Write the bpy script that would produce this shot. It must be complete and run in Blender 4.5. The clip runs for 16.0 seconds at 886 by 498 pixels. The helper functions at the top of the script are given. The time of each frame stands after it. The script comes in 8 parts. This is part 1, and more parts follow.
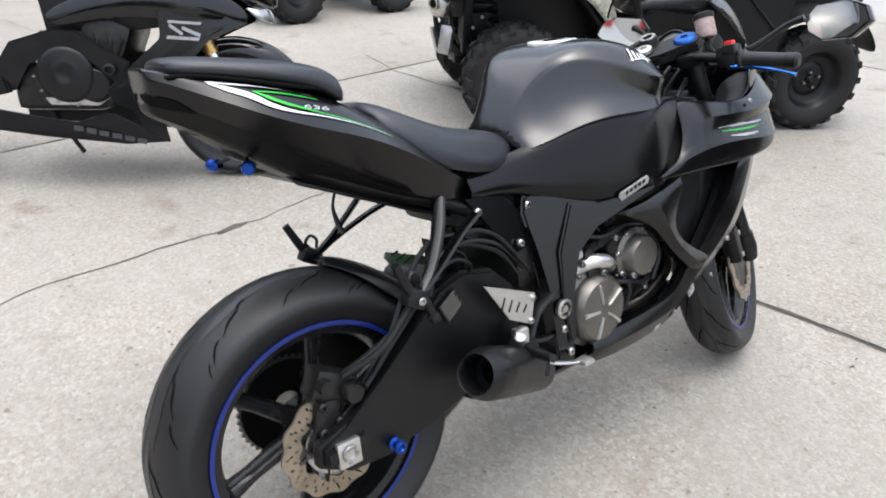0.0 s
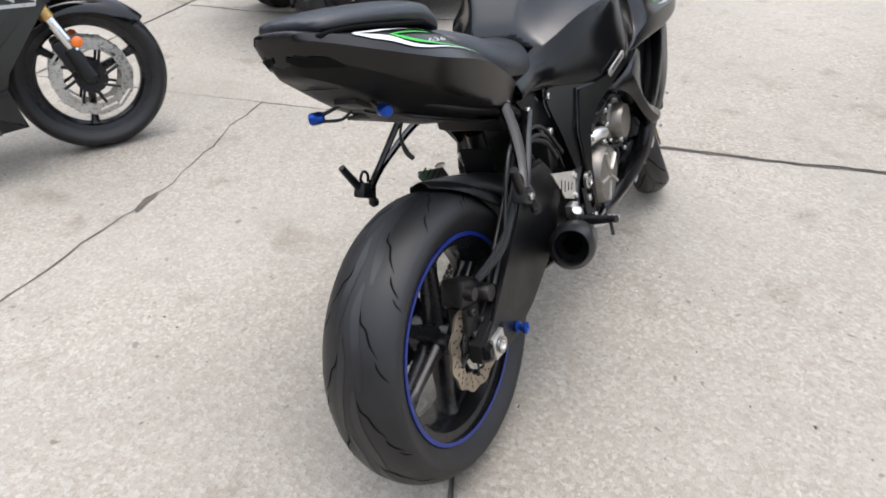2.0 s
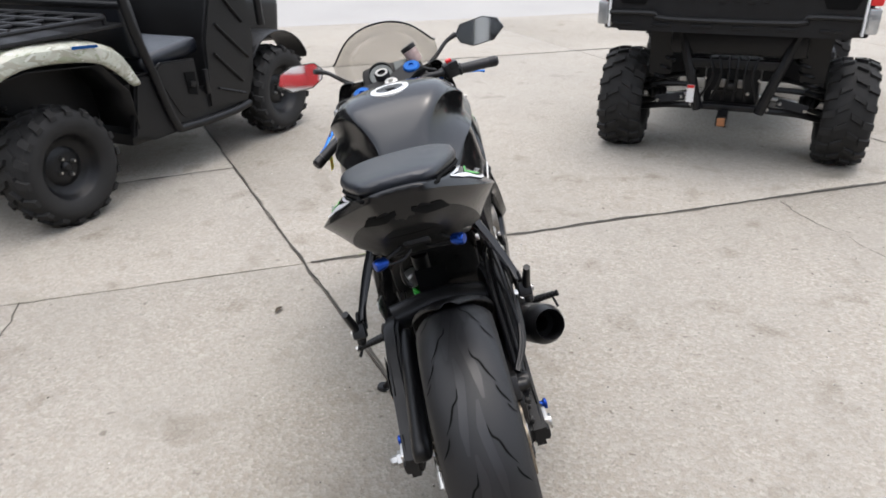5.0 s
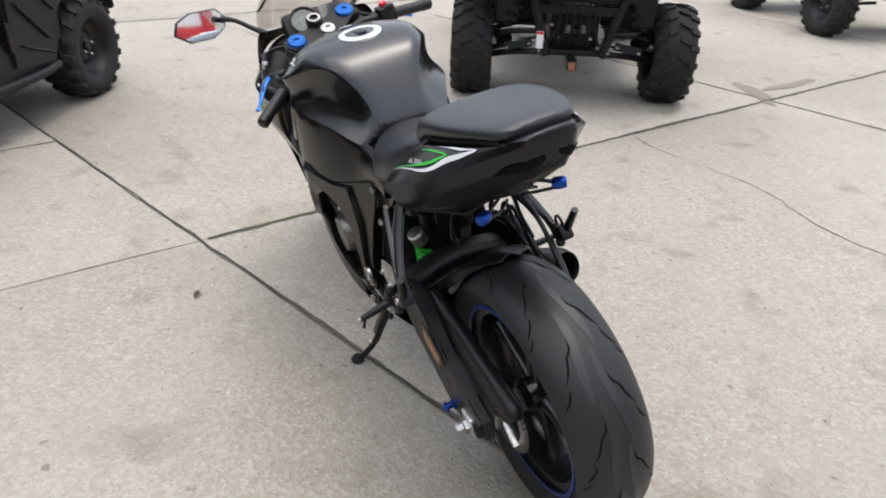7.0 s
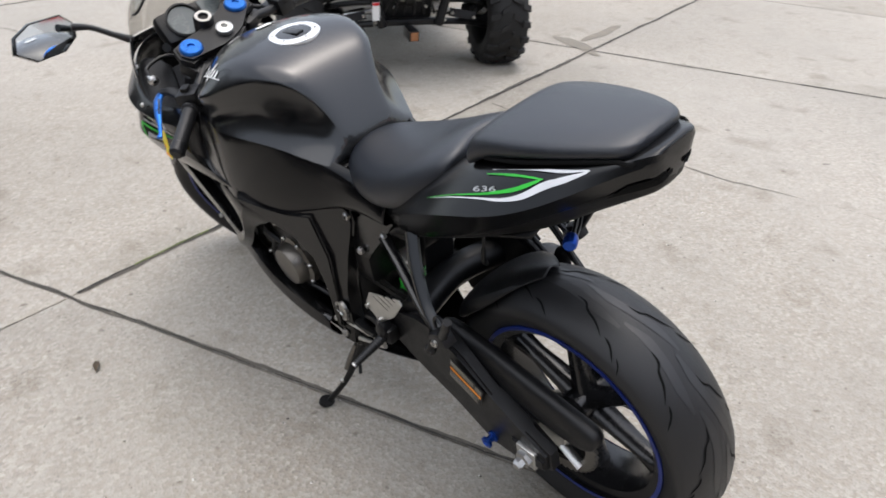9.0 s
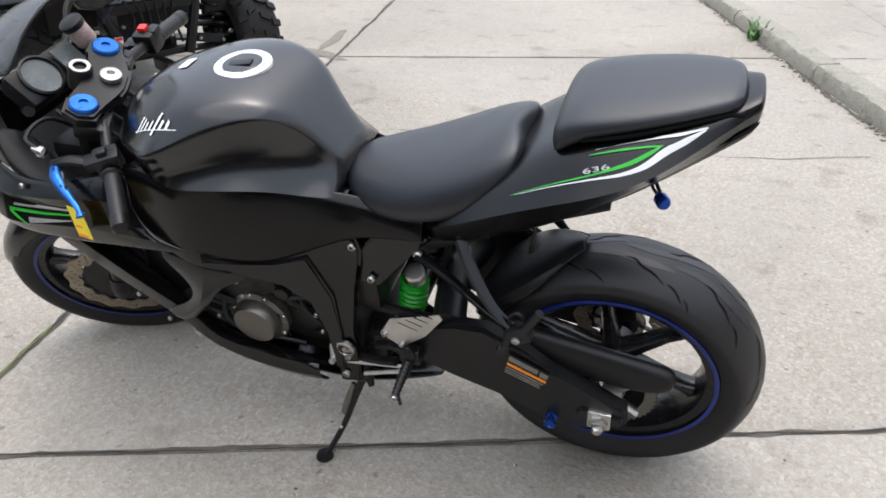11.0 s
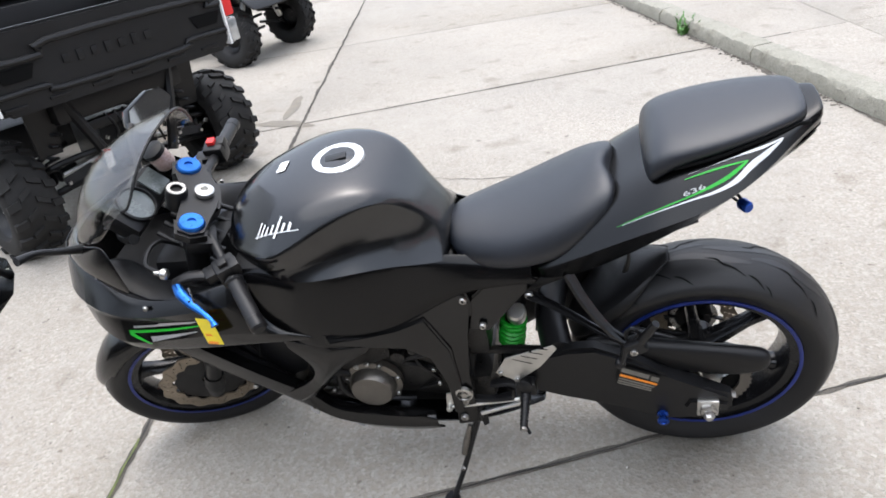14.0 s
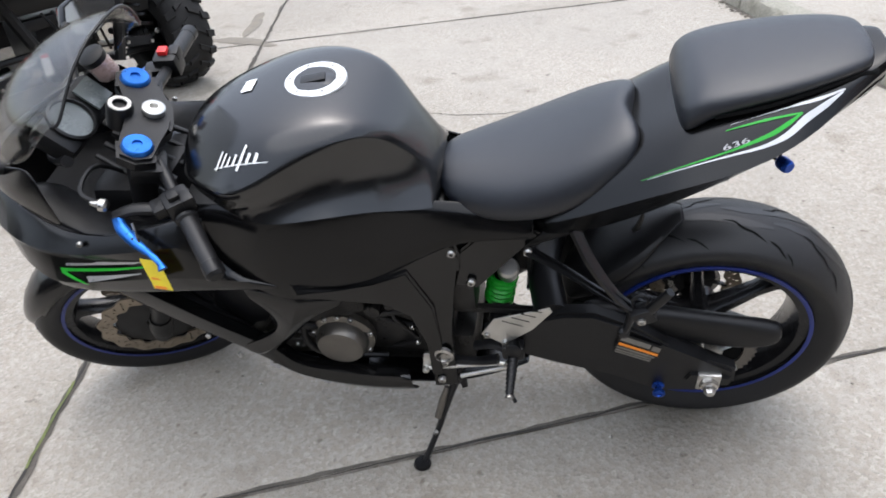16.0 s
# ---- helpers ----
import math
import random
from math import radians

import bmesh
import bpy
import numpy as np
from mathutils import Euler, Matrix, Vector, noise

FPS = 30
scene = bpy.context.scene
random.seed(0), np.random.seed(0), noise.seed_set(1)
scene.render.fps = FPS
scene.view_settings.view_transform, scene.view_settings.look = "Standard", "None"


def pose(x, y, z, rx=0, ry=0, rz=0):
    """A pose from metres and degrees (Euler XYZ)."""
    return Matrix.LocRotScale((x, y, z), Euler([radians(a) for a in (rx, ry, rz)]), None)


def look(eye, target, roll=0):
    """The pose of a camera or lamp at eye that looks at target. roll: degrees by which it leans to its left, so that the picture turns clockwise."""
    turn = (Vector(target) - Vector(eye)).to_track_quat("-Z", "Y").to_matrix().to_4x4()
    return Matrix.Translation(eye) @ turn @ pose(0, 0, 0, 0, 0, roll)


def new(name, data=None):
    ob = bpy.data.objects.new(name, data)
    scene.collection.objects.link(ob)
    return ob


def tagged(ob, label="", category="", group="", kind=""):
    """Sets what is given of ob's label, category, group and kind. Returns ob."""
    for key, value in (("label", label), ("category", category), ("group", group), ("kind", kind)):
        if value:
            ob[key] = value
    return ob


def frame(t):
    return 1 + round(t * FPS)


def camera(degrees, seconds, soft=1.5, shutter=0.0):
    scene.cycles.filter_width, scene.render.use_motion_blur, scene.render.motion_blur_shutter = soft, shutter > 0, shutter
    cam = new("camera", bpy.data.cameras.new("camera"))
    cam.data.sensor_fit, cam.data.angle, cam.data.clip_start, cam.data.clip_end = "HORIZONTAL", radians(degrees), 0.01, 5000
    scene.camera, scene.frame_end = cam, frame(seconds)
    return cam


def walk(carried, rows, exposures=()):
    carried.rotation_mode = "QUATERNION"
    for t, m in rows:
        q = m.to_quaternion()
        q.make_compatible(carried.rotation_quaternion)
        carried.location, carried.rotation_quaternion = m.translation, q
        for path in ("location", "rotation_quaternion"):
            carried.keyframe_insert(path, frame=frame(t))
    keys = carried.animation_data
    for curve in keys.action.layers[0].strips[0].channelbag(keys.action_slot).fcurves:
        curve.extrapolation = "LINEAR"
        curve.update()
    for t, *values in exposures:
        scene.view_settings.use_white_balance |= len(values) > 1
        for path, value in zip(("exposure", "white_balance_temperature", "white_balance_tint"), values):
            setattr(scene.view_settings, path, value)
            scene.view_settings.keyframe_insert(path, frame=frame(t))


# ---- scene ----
EXPO, SKY = 0.38, 0.30
# stops and colour temperature of the clip's automatic exposure and white balance
LOOK = [(0.0, 0.02, 6420), (1.2, 0.02, 6500), (2.0, -0.04, 6560), (3.2, -0.13, 6620), (4.5, -0.19, 6640), (7.0, -0.20, 6700), (9.0, -0.24, 6620), (11.5, -0.06, 6480), (12.5, 0.11, 6320), (13.5, 0.13, 6370), (14.5, -0.02, 6450), (15.5, -0.10, 6450), (16.0, -0.08, 6400)]
cam = camera(63.4, 16.0, soft=1.7, shutter=0.3)
PATH = [
    (0, (-0.379, -0.946, 1.248), (0.73, 0.426, 0.306), 2.7),
    (0.5, (-0.438, -0.75, 1.238), (0.775, 0.53, 0.294), 2.1),
    (1, (-0.495, -0.642, 1.216), (0.711, 0.562, 0.168), 0.3),
    (1.5, (-0.649, -0.589, 1.243), (0.725, 0.438, 0.214), 0.3),
    (2, (-0.878, -0.551, 1.3), (0.552, 0.257, 0.158), -1.2),
    (2.5, (-0.965, -0.523, 1.311), (0.592, 0.163, 0.259), 0.7),
    (3, (-1.016, -0.448, 1.315), (0.611, 0.164, 0.326), 2.6),
    (3.5, (-1.016, -0.276, 1.285), (0.679, 0.269, 0.373), 1.6),
    (4, (-1.048, -0.12, 1.265), (0.685, 0.325, 0.37), -0.6),
    (4.5, (-1.124, 0.034, 1.333), (0.655, 0.162, 0.427), -0.9),
    (4.7, (-1.16, 0.096, 1.365), (0.632, 0.106, 0.477), -1.0),
    (6.8, (-0.93, 0.677, 1.302), (0.724, 0.044, 0.373), 1.5),
    (7, (-0.929, 0.729, 1.301), (0.672, 0.007, 0.344), 2.1),
    (7.5, (-0.84, 0.802, 1.285), (0.665, -0.051, 0.282), 3.7),
    (8, (-0.677, 0.823, 1.272), (0.818, 0.025, 0.209), -0.7),
    (8.5, (-0.589, 0.863, 1.26), (0.803, -0.041, 0.144), 0.9),
    (9, (-0.506, 0.988, 1.3), (0.748, -0.186, 0.276), 1.5),
    (11.3, (0.066, 1.322, 1.273), (0.639, -0.312, 0.271), -0.4),
    (11.5, (0.099, 1.282, 1.272), (0.674, -0.334, 0.244), -0.8),
    (12, (0.264, 1.214, 1.244), (0.733, -0.426, 0.201), -2.3),
    (12.5, (0.349, 1.217, 1.289), (0.84, -0.373, 0.18), -5.7),
    (13, (0.412, 1.373, 1.338), (0.784, -0.259, 0.244), -7.1),
    (13.5, (0.377, 1.474, 1.412), (0.791, -0.219, 0.432), -9.8),
    (14, (0.272, 1.5, 1.397), (0.744, -0.21, 0.474), -9.9),
    (14.5, (0.245, 1.499, 1.361), (0.755, -0.17, 0.383), -10.3),
    (15, (0.297, 1.461, 1.335), (0.826, -0.163, 0.295), -9.8),
    (15.5, (0.366, 1.408, 1.318), (0.806, -0.214, 0.233), -7.4),
    (16, (0.378, 1.339, 1.33), (0.727, -0.301, 0.24), -5.1),
]
walk(cam, [(t, look(eye, target, roll)) for t, eye, target, roll in PATH], [(t, EXPO + e, k, 10) for t, e, k in LOOK])

# ---- daylight: bright overcast ----
world = bpy.data.worlds.new("overcast")
scene.world = world
world.use_nodes = True
wn = world.node_tree.nodes
sky = wn.new("ShaderNodeTexSky")
sky.sky_type = "NISHITA"
sky.sun_disc = False
sky.sun_elevation, sky.sun_rotation = radians(82), radians(180)
sky.air_density, sky.dust_density = 1.0, 2.0
grey = wn.new("ShaderNodeHueSaturation")
grey.inputs["Saturation"].default_value = 0.46
wn["Background"].inputs["Strength"].default_value = SKY
world.node_tree.links.new(sky.outputs[0], grey.inputs["Color"])
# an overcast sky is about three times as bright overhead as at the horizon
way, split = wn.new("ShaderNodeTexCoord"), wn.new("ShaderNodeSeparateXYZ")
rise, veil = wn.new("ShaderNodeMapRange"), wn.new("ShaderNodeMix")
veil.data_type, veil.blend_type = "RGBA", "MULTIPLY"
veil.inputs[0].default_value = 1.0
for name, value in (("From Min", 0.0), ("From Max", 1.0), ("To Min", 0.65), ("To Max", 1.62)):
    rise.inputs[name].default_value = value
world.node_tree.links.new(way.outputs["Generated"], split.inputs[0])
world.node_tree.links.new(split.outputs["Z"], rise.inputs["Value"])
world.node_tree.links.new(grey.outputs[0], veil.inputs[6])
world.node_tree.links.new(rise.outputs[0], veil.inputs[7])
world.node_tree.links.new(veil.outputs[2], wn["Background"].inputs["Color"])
sun = new("sun", bpy.data.lights.new("sun", "SUN"))
sun.data.energy, sun.data.angle, sun.data.color = 1.0, radians(70), (1.0, 0.97, 0.93)
sun.matrix_world = look((0, 0, 12), (0.6, -6.5, 0))

# ---- small modelling kit ----
def finish(bm, name, sharp=38):
    bmesh.ops.recalc_face_normals(bm, faces=bm.faces)
    for f in bm.faces:
        f.smooth = True
    for e in bm.edges:
        if len(e.link_faces) == 2 and e.calc_face_angle(0.0) > radians(sharp):
            e.smooth = False
    me = bpy.data.meshes.new(name)
    bm.to_mesh(me)
    bm.free()
    return me


def part(name, bm, material, parent, label="", sub=0, thick=0.0, sharp=38, bevel=0.0):
    """One mesh object under a thing or a part."""
    ob = new(name, finish(bm, name, sharp))
    for m in material if isinstance(material, (list, tuple)) else [material]:
        ob.data.materials.append(m)
    ob.parent = parent
    if thick:
        so = ob.modifiers.new("thickness", "SOLIDIFY")
        so.thickness, so.offset = thick, 0.0
    if bevel:
        be = ob.modifiers.new("edges", "BEVEL")
        be.width, be.segments, be.limit_method, be.angle_limit = bevel, 2, "ANGLE", radians(40)
    if sub:
        su = ob.modifiers.new("round", "SUBSURF")
        su.levels = su.render_levels = sub
    if label:
        ob["label"] = label
    return ob


def thing(name, label, category, m=None, group="", kind=""):
    ob = new(name)
    ob.empty_display_size = 0.1
    if m is not None:
        ob.matrix_world = m
    return tagged(ob, label, category, group, kind)


def B():
    return bmesh.new()


def smooth_path(pts, n=6):
    """Catmull-Rom through the points."""
    p = [Vector(q) for q in pts]
    if len(p) < 3 or n < 2:
        return p
    p = [p[0] * 2 - p[1]] + p + [p[-1] * 2 - p[-2]]
    out = []
    for a, b, c, d in zip(p, p[1:], p[2:], p[3:]):
        for k in range(n):
            t = k / n
            out.append(0.5 * (2 * b + (c - a) * t + (2 * a - 5 * b + 4 * c - d) * t * t + (3 * b - a - 3 * c + d) * t ** 3))
    return out + [p[-2]]


def loft(bm, rings, caps=True, closed=True):
    vs = [[bm.verts.new(p) for p in ring] for ring in rings]
    for a, b in zip(vs, vs[1:]):
        n = len(a)
        for i in range(n if closed else n - 1):
            j = (i + 1) % n
            bm.faces.new((a[i], a[j], b[j], b[i]))
    if caps and closed:
        bm.faces.new(vs[0])
        bm.faces.new(vs[-1])
    return bm


def tube(bm, pts, r, n=10, k=5, flat=1.0):
    """A rod along the points; r is one radius or one for each point; flat squashes it."""
    path = smooth_path(pts, k)
    rs = [r] * len(path) if not isinstance(r, (list, tuple)) else [float(q) for q in np.interp(np.linspace(0, 1, len(path)), np.linspace(0, 1, len(r)), r)]
    rings, side = [], None
    for i, p in enumerate(path):
        d = (path[min(i + 1, len(path) - 1)] - path[max(i - 1, 0)]).normalized()
        if side is None:
            side = d.cross(Vector((0, 0, 1)) if abs(d.z) < 0.9 else Vector((1, 0, 0))).normalized()
        side = (side - d * side.dot(d)).normalized()
        other = d.cross(side)
        rings.append([p + rs[i] * (side * math.cos(a) + other * flat * math.sin(a)) for a in (math.tau * j / n for j in range(n))])
    return loft(bm, rings)


def lathe(bm, prof, at=(0, 0, 0), axis=(0, 1, 0), n=32):
    """Turns (radius, height) pairs about an axis; a profile that ends off the axis stays open there."""
    z = Vector(axis).normalized()
    x = z.orthogonal().normalized()
    y = z.cross(x)
    at = Vector(at)
    rings = []
    for r, h in prof:
        rings.append([bm.verts.new(at + z * h + r * (x * math.cos(a) + y * math.sin(a))) for a in (math.tau * j / n for j in range(n))] if r > 1e-6 else [bm.verts.new(at + z * h)])
    for a, b in zip(rings, rings[1:]):
        for i in range(n):
            j = (i + 1) % n
            if len(a) == 1 and len(b) == 1:
                break
            if len(a) == 1:
                bm.faces.new((a[0], b[j], b[i]))
            elif len(b) == 1:
                bm.faces.new((a[i], a[j], b[0]))
            else:
                bm.faces.new((a[i], a[j], b[j], b[i]))
    return bm


def box(bm, c, s, rot=None, bevel=0.0, seg=2):
    m = Matrix.Translation(c) @ (rot.to_4x4() if rot is not None else Matrix.Identity(4)) @ Matrix.Diagonal((*s, 1))
    r = bmesh.ops.create_cube(bm, size=1.0, matrix=m)
    if bevel:
        es = list({e for v in r["verts"] for e in v.link_edges})
        bmesh.ops.bevel(bm, geom=es, offset=bevel, segments=seg, affect="EDGES", profile=0.6)
    return bm


def plate(bm, outline, depth, bevel=0.0):
    """A flat piece from its outline, pushed out by depth (a vector), with its rims rounded."""
    d = Vector(depth)
    a = [bm.verts.new(Vector(p) - d / 2) for p in outline]
    b = [bm.verts.new(Vector(p) + d / 2) for p in outline]
    f1, f2 = bm.faces.new(a), bm.faces.new(b)
    n = len(a)
    for i in range(n):
        bm.faces.new((a[i], a[(i + 1) % n], b[(i + 1) % n], b[i]))
    if bevel:
        bmesh.ops.bevel(bm, geom=list(f1.edges) + list(f2.edges), offset=bevel, segments=2, affect="EDGES")
    return bm


def turned(bm, m):
    bmesh.ops.transform(bm, matrix=m, verts=bm.verts)
    return bm


def eul(x=0, y=0, z=0):
    return Euler((radians(x), radians(y), radians(z))).to_matrix()


def body(sections):
    """A closed body from half outlines (top middle to bottom middle) at steps along x, mirrored over y = 0."""
    bm = B()
    rings = []
    for x, half in sections:
        ring = [(p[2] if len(p) > 2 else x, p[0], p[1]) for p in half]
        back = [(q[0], -q[1], q[2]) for q in reversed(ring) if abs(q[1]) > 1e-6]
        rings.append(ring + back)
    return loft(bm, rings)


def sheet(rows, thick_mid=False):
    """An open skin through rows of points."""
    return loft(B(), rows, caps=False, closed=False)


def bolt(bm, at, axis, r=0.007, h=0.006):
    lathe(bm, [(r, 0), (r, h * 0.7), (r * 0.75, h), (r * 0.45, h), (r * 0.4, h * 0.4), (0, h * 0.4)], at, axis, 8)
    return bm


# ---- materials ----
def mat(name, col, rough=0.5, metal=0.0, var=0.15, scale=14.0, bump=0.0, fine=220.0, rvar=0.12, coat=0.0, spec=0.5, tint=None):
    """A surface with colour and gloss that vary at two scales and a fine relief."""
    m = bpy.data.materials.new(name)
    m.use_nodes = True
    t = m.node_tree
    p = t.nodes["Principled BSDF"]
    co = t.nodes.new("ShaderNodeTexCoord")
    big, small = t.nodes.new("ShaderNodeTexNoise"), t.nodes.new("ShaderNodeTexNoise")
    big.inputs["Scale"].default_value, big.inputs["Detail"].default_value = scale, 5
    small.inputs["Scale"].default_value, small.inputs["Detail"].default_value = fine, 3
    for n in (big, small):
        t.links.new(co.outputs["Object"], n.inputs["Vector"])
    mix = t.nodes.new("ShaderNodeMix")
    mix.data_type = "FLOAT"
    mix.inputs[0].default_value = 0.35
    t.links.new(big.outputs["Fac"], mix.inputs[2])
    t.links.new(small.outputs["Fac"], mix.inputs[3])
    ramp = t.nodes.new("ShaderNodeValToRGB")
    lo, hi = ramp.color_ramp.elements
    c2 = tint or col
    lo.position, hi.position = 0.3, 0.7
    lo.color = (*[c * (1 - var) for c in col], 1)
    hi.color = (*[min(1, c * (1 + var)) for c in c2], 1)
    t.links.new(mix.outputs[0], ramp.inputs["Fac"])
    t.links.new(ramp.outputs[0], p.inputs["Base Color"])
    rr = t.nodes.new("ShaderNodeMapRange")
    rr.inputs["From Min"].default_value, rr.inputs["From Max"].default_value = 0.3, 0.7
    rr.inputs["To Min"].default_value, rr.inputs["To Max"].default_value = max(0.02, rough - rvar), min(1, rough + rvar)
    t.links.new(mix.outputs[0], rr.inputs["Value"])
    t.links.new(rr.outputs[0], p.inputs["Roughness"])
    p.inputs["Metallic"].default_value = metal
    p.inputs["Specular IOR Level"].default_value = spec
    p.inputs["Coat Weight"].default_value = coat
    p.inputs["Coat Roughness"].default_value = 0.12
    if bump:
        b = t.nodes.new("ShaderNodeBump")
        b.inputs["Strength"].default_value, b.inputs["Distance"].default_value = 0.6, bump
        t.links.new(small.outputs["Fac"], b.inputs["Height"])
        t.links.new(b.outputs[0], p.inputs["Normal"])
    return m


def concrete(name, base, dark, tan):
    """Worn concrete with its stones showing: specks, patches of stain, pits."""
    m = bpy.data.materials.new(name)
    m.use_nodes = True
    t = m.node_tree
    p = t.nodes["Principled BSDF"]
    geo = t.nodes.new("ShaderNodeNewGeometry")

    def noise_at(s, d=4, rough=0.55):
        n = t.nodes.new("ShaderNodeTexNoise")
        n.inputs["Scale"].default_value, n.inputs["Detail"].default_value, n.inputs["Roughness"].default_value = s, d, rough
        t.links.new(geo.outputs["Position"], n.inputs["Vector"])
        return n

    def ramp_of(sock, stops):
        r = t.nodes.new("ShaderNodeValToRGB")
        e = r.color_ramp.elements
        e[0].position, e[0].color = stops[0][0], (*stops[0][1], 1)
        e[1].position, e[1].color = stops[1][0], (*stops[1][1], 1)
        for pos, c in stops[2:]:
            q = e.new(pos)
            q.color = (*c, 1)
        t.links.new(sock, r.inputs["Fac"])
        return r

    def blend(fac, a, b, how="MIX"):
        x = t.nodes.new("ShaderNodeMix")
        x.data_type, x.blend_type = "RGBA", how
        if isinstance(fac, float):
            x.inputs[0].default_value = fac
        else:
            t.links.new(fac, x.inputs[0])
        t.links.new(a, x.inputs[6])
        t.links.new(b, x.inputs[7])
        return x.outputs[2]

    wide = ramp_of(noise_at(0.9, 6, 0.6).outputs["Fac"], [(0.3, tuple(0.84 * c for c in base)), (0.7, tuple(1.04 * c for c in base))])
    mid = ramp_of(noise_at(7.0, 6, 0.65).outputs["Fac"], [(0.28, dark), (0.5, (1, 1, 1))])
    col = blend(0.3, wide.outputs[0], mid.outputs[0], "MULTIPLY")
    vor = t.nodes.new("ShaderNodeTexVoronoi")
    vor.inputs["Scale"].default_value = 105.0
    t.links.new(geo.outputs["Position"], vor.inputs["Vector"])
    stones = ramp_of(vor.outputs["Color"], [(0.0, tuple(0.52 * c for c in base)), (0.35, tan), (0.65, base), (1.0, tuple(min(1, 1.42 * c) for c in base))])
    where = ramp_of(noise_at(1.7, 5, 0.6).outputs["Fac"], [(0.3, (0.25, 0.25, 0.25)), (0.7, (0.68, 0.68, 0.68))])
    col = blend(where.outputs[0], col, stones.outputs[0])
    grit = ramp_of(noise_at(260.0, 2).outputs["Fac"], [(0.32, (0.62, 0.6, 0.57)), (0.46, (1, 1, 1))])
    col = blend(0.75, col, grit.outputs[0], "MULTIPLY")
    spots = ramp_of(noise_at(22.0, 2, 0.4).outputs["Fac"], [(0.24, (0.3, 0.28, 0.26)), (0.29, (1, 1, 1))])
    col = blend(0.6, col, spots.outputs[0], "MULTIPLY")
    drip = ramp_of(noise_at(4.2, 3, 0.5).outputs["Fac"], [(0.28, (0.58, 0.55, 0.51)), (0.40, (1, 1, 1))])
    col = blend(0.6, col, drip.outputs[0], "MULTIPLY")
    chip = t.nodes.new("ShaderNodeTexVoronoi")
    chip.inputs["Scale"].default_value = 13.0
    t.links.new(geo.outputs["Position"], chip.inputs["Vector"])
    pits = ramp_of(chip.outputs["Distance"], [(0.045, (0.45, 0.42, 0.38)), (0.10, (1, 1, 1))])
    some = ramp_of(noise_at(2.6, 3, 0.5).outputs["Fac"], [(0.50, (0, 0, 0)), (0.60, (0.8, 0.8, 0.8))])
    col = blend(some.outputs[0], col, blend(1.0, col, pits.outputs[0], "MULTIPLY"))
    t.links.new(col, p.inputs["Base Color"])
    p.inputs["Roughness"].default_value = 0.88
    b = t.nodes.new("ShaderNodeBump")
    b.inputs["Strength"].default_value, b.inputs["Distance"].default_value = 0.5, 0.003
    t.links.new(vor.outputs["Distance"], b.inputs["Height"])
    t.links.new(b.outputs[0], p.inputs["Normal"])
    return m


CONCRETE = concrete("worn_concrete", (0.339, 0.314, 0.273), (0.50, 0.47, 0.43), (0.292, 0.250, 0.200))
KERB = concrete("kerb_concrete", (0.255, 0.245, 0.200), (0.20, 0.19, 0.13), (0.40, 0.38, 0.32))
ROADGREY = mat("grey_road", (0.305, 0.295, 0.28), 0.85, 0, 0.12, 0.6, 0.002, 90)
DIRT = mat("joint_dirt", (0.090, 0.080, 0.066), 0.95, 0, 0.45, 9, 0.004, 130)
CRACK = mat("deep_joint_gap", (0.030, 0.027, 0.023), 0.95, 0, 0.4, 9, 0.003, 130)
MOSS = mat("joint_moss", (0.12, 0.14, 0.05), 0.95, 0, 0.5, 12, 0.004, 130)
STAIN = mat("damp_silt", (0.26, 0.235, 0.195), 0.7, 0, 0.35, 12, 0.002, 160)
PAINT = mat("satin_black_paint", (0.0024, 0.0024, 0.0026), 0.18, 0.0, 0.25, 6, 0.0, 900, 0.04, spec=0.45)
TAILPAINT = mat("dull_black_tail_paint", (0.0024, 0.0024, 0.0026), 0.24, 0.0, 0.25, 6, 0.0, 900, 0.04, spec=0.38)
TANKPAINT = mat("satin_graphite_paint", (0.0022, 0.0023, 0.0026), 0.17, 0.0, 0.2, 5, 0.0, 1200, 0.03, spec=0.76)
COVERPAINT = mat("satin_black_cover", (0.0028, 0.0028, 0.0031), 0.18, 0.0, 0.25, 6, 0.0, 900, 0.05, spec=0.27)
UNDERTRAY = mat("dull_black_undertray", (0.004, 0.004, 0.004), 0.45, 0.0, 0.3, 14, 0.0004, 500, 0.08, spec=0.2)
WHITEMETAL = mat("pale_polished_ring", (0.80, 0.80, 0.79), 0.38, 0.6, 0.08, 30, 0.0, 600, 0.06)
GLOSS = mat("gloss_black_paint", (0.0035, 0.0035, 0.004), 0.10, 0.0, 0.3, 5, 0.0, 700, 0.04, spec=0.5)
PLASTIC = mat("grained_black_plastic", (0.0042, 0.0042, 0.0046), 0.38, 0.0, 0.3, 18, 0.0006, 900, 0.08, spec=0.3)
DARK = mat("dull_black_metal", (0.0045, 0.0045, 0.005), 0.40, 0.0, 0.4, 25, 0.0004, 300, 0.12, spec=0.35)
VINYL = mat("black_seat_vinyl", (0.0052, 0.0070, 0.0112), 0.36, 0.0, 0.2, 9, 0.0005, 1500, 0.06, spec=0.62)
RUBBER = mat("tyre_rubber", (0.0095, 0.0095, 0.0102), 0.48, 0.0, 0.3, 12, 0.0005, 500, 0.08, spec=0.4)
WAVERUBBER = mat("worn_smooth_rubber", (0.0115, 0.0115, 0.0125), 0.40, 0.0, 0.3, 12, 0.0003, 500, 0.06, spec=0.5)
GROOVE = mat("tyre_groove", (0.0045, 0.0045, 0.0045), 0.9, 0.0, 0.3, 12, spec=0.1)
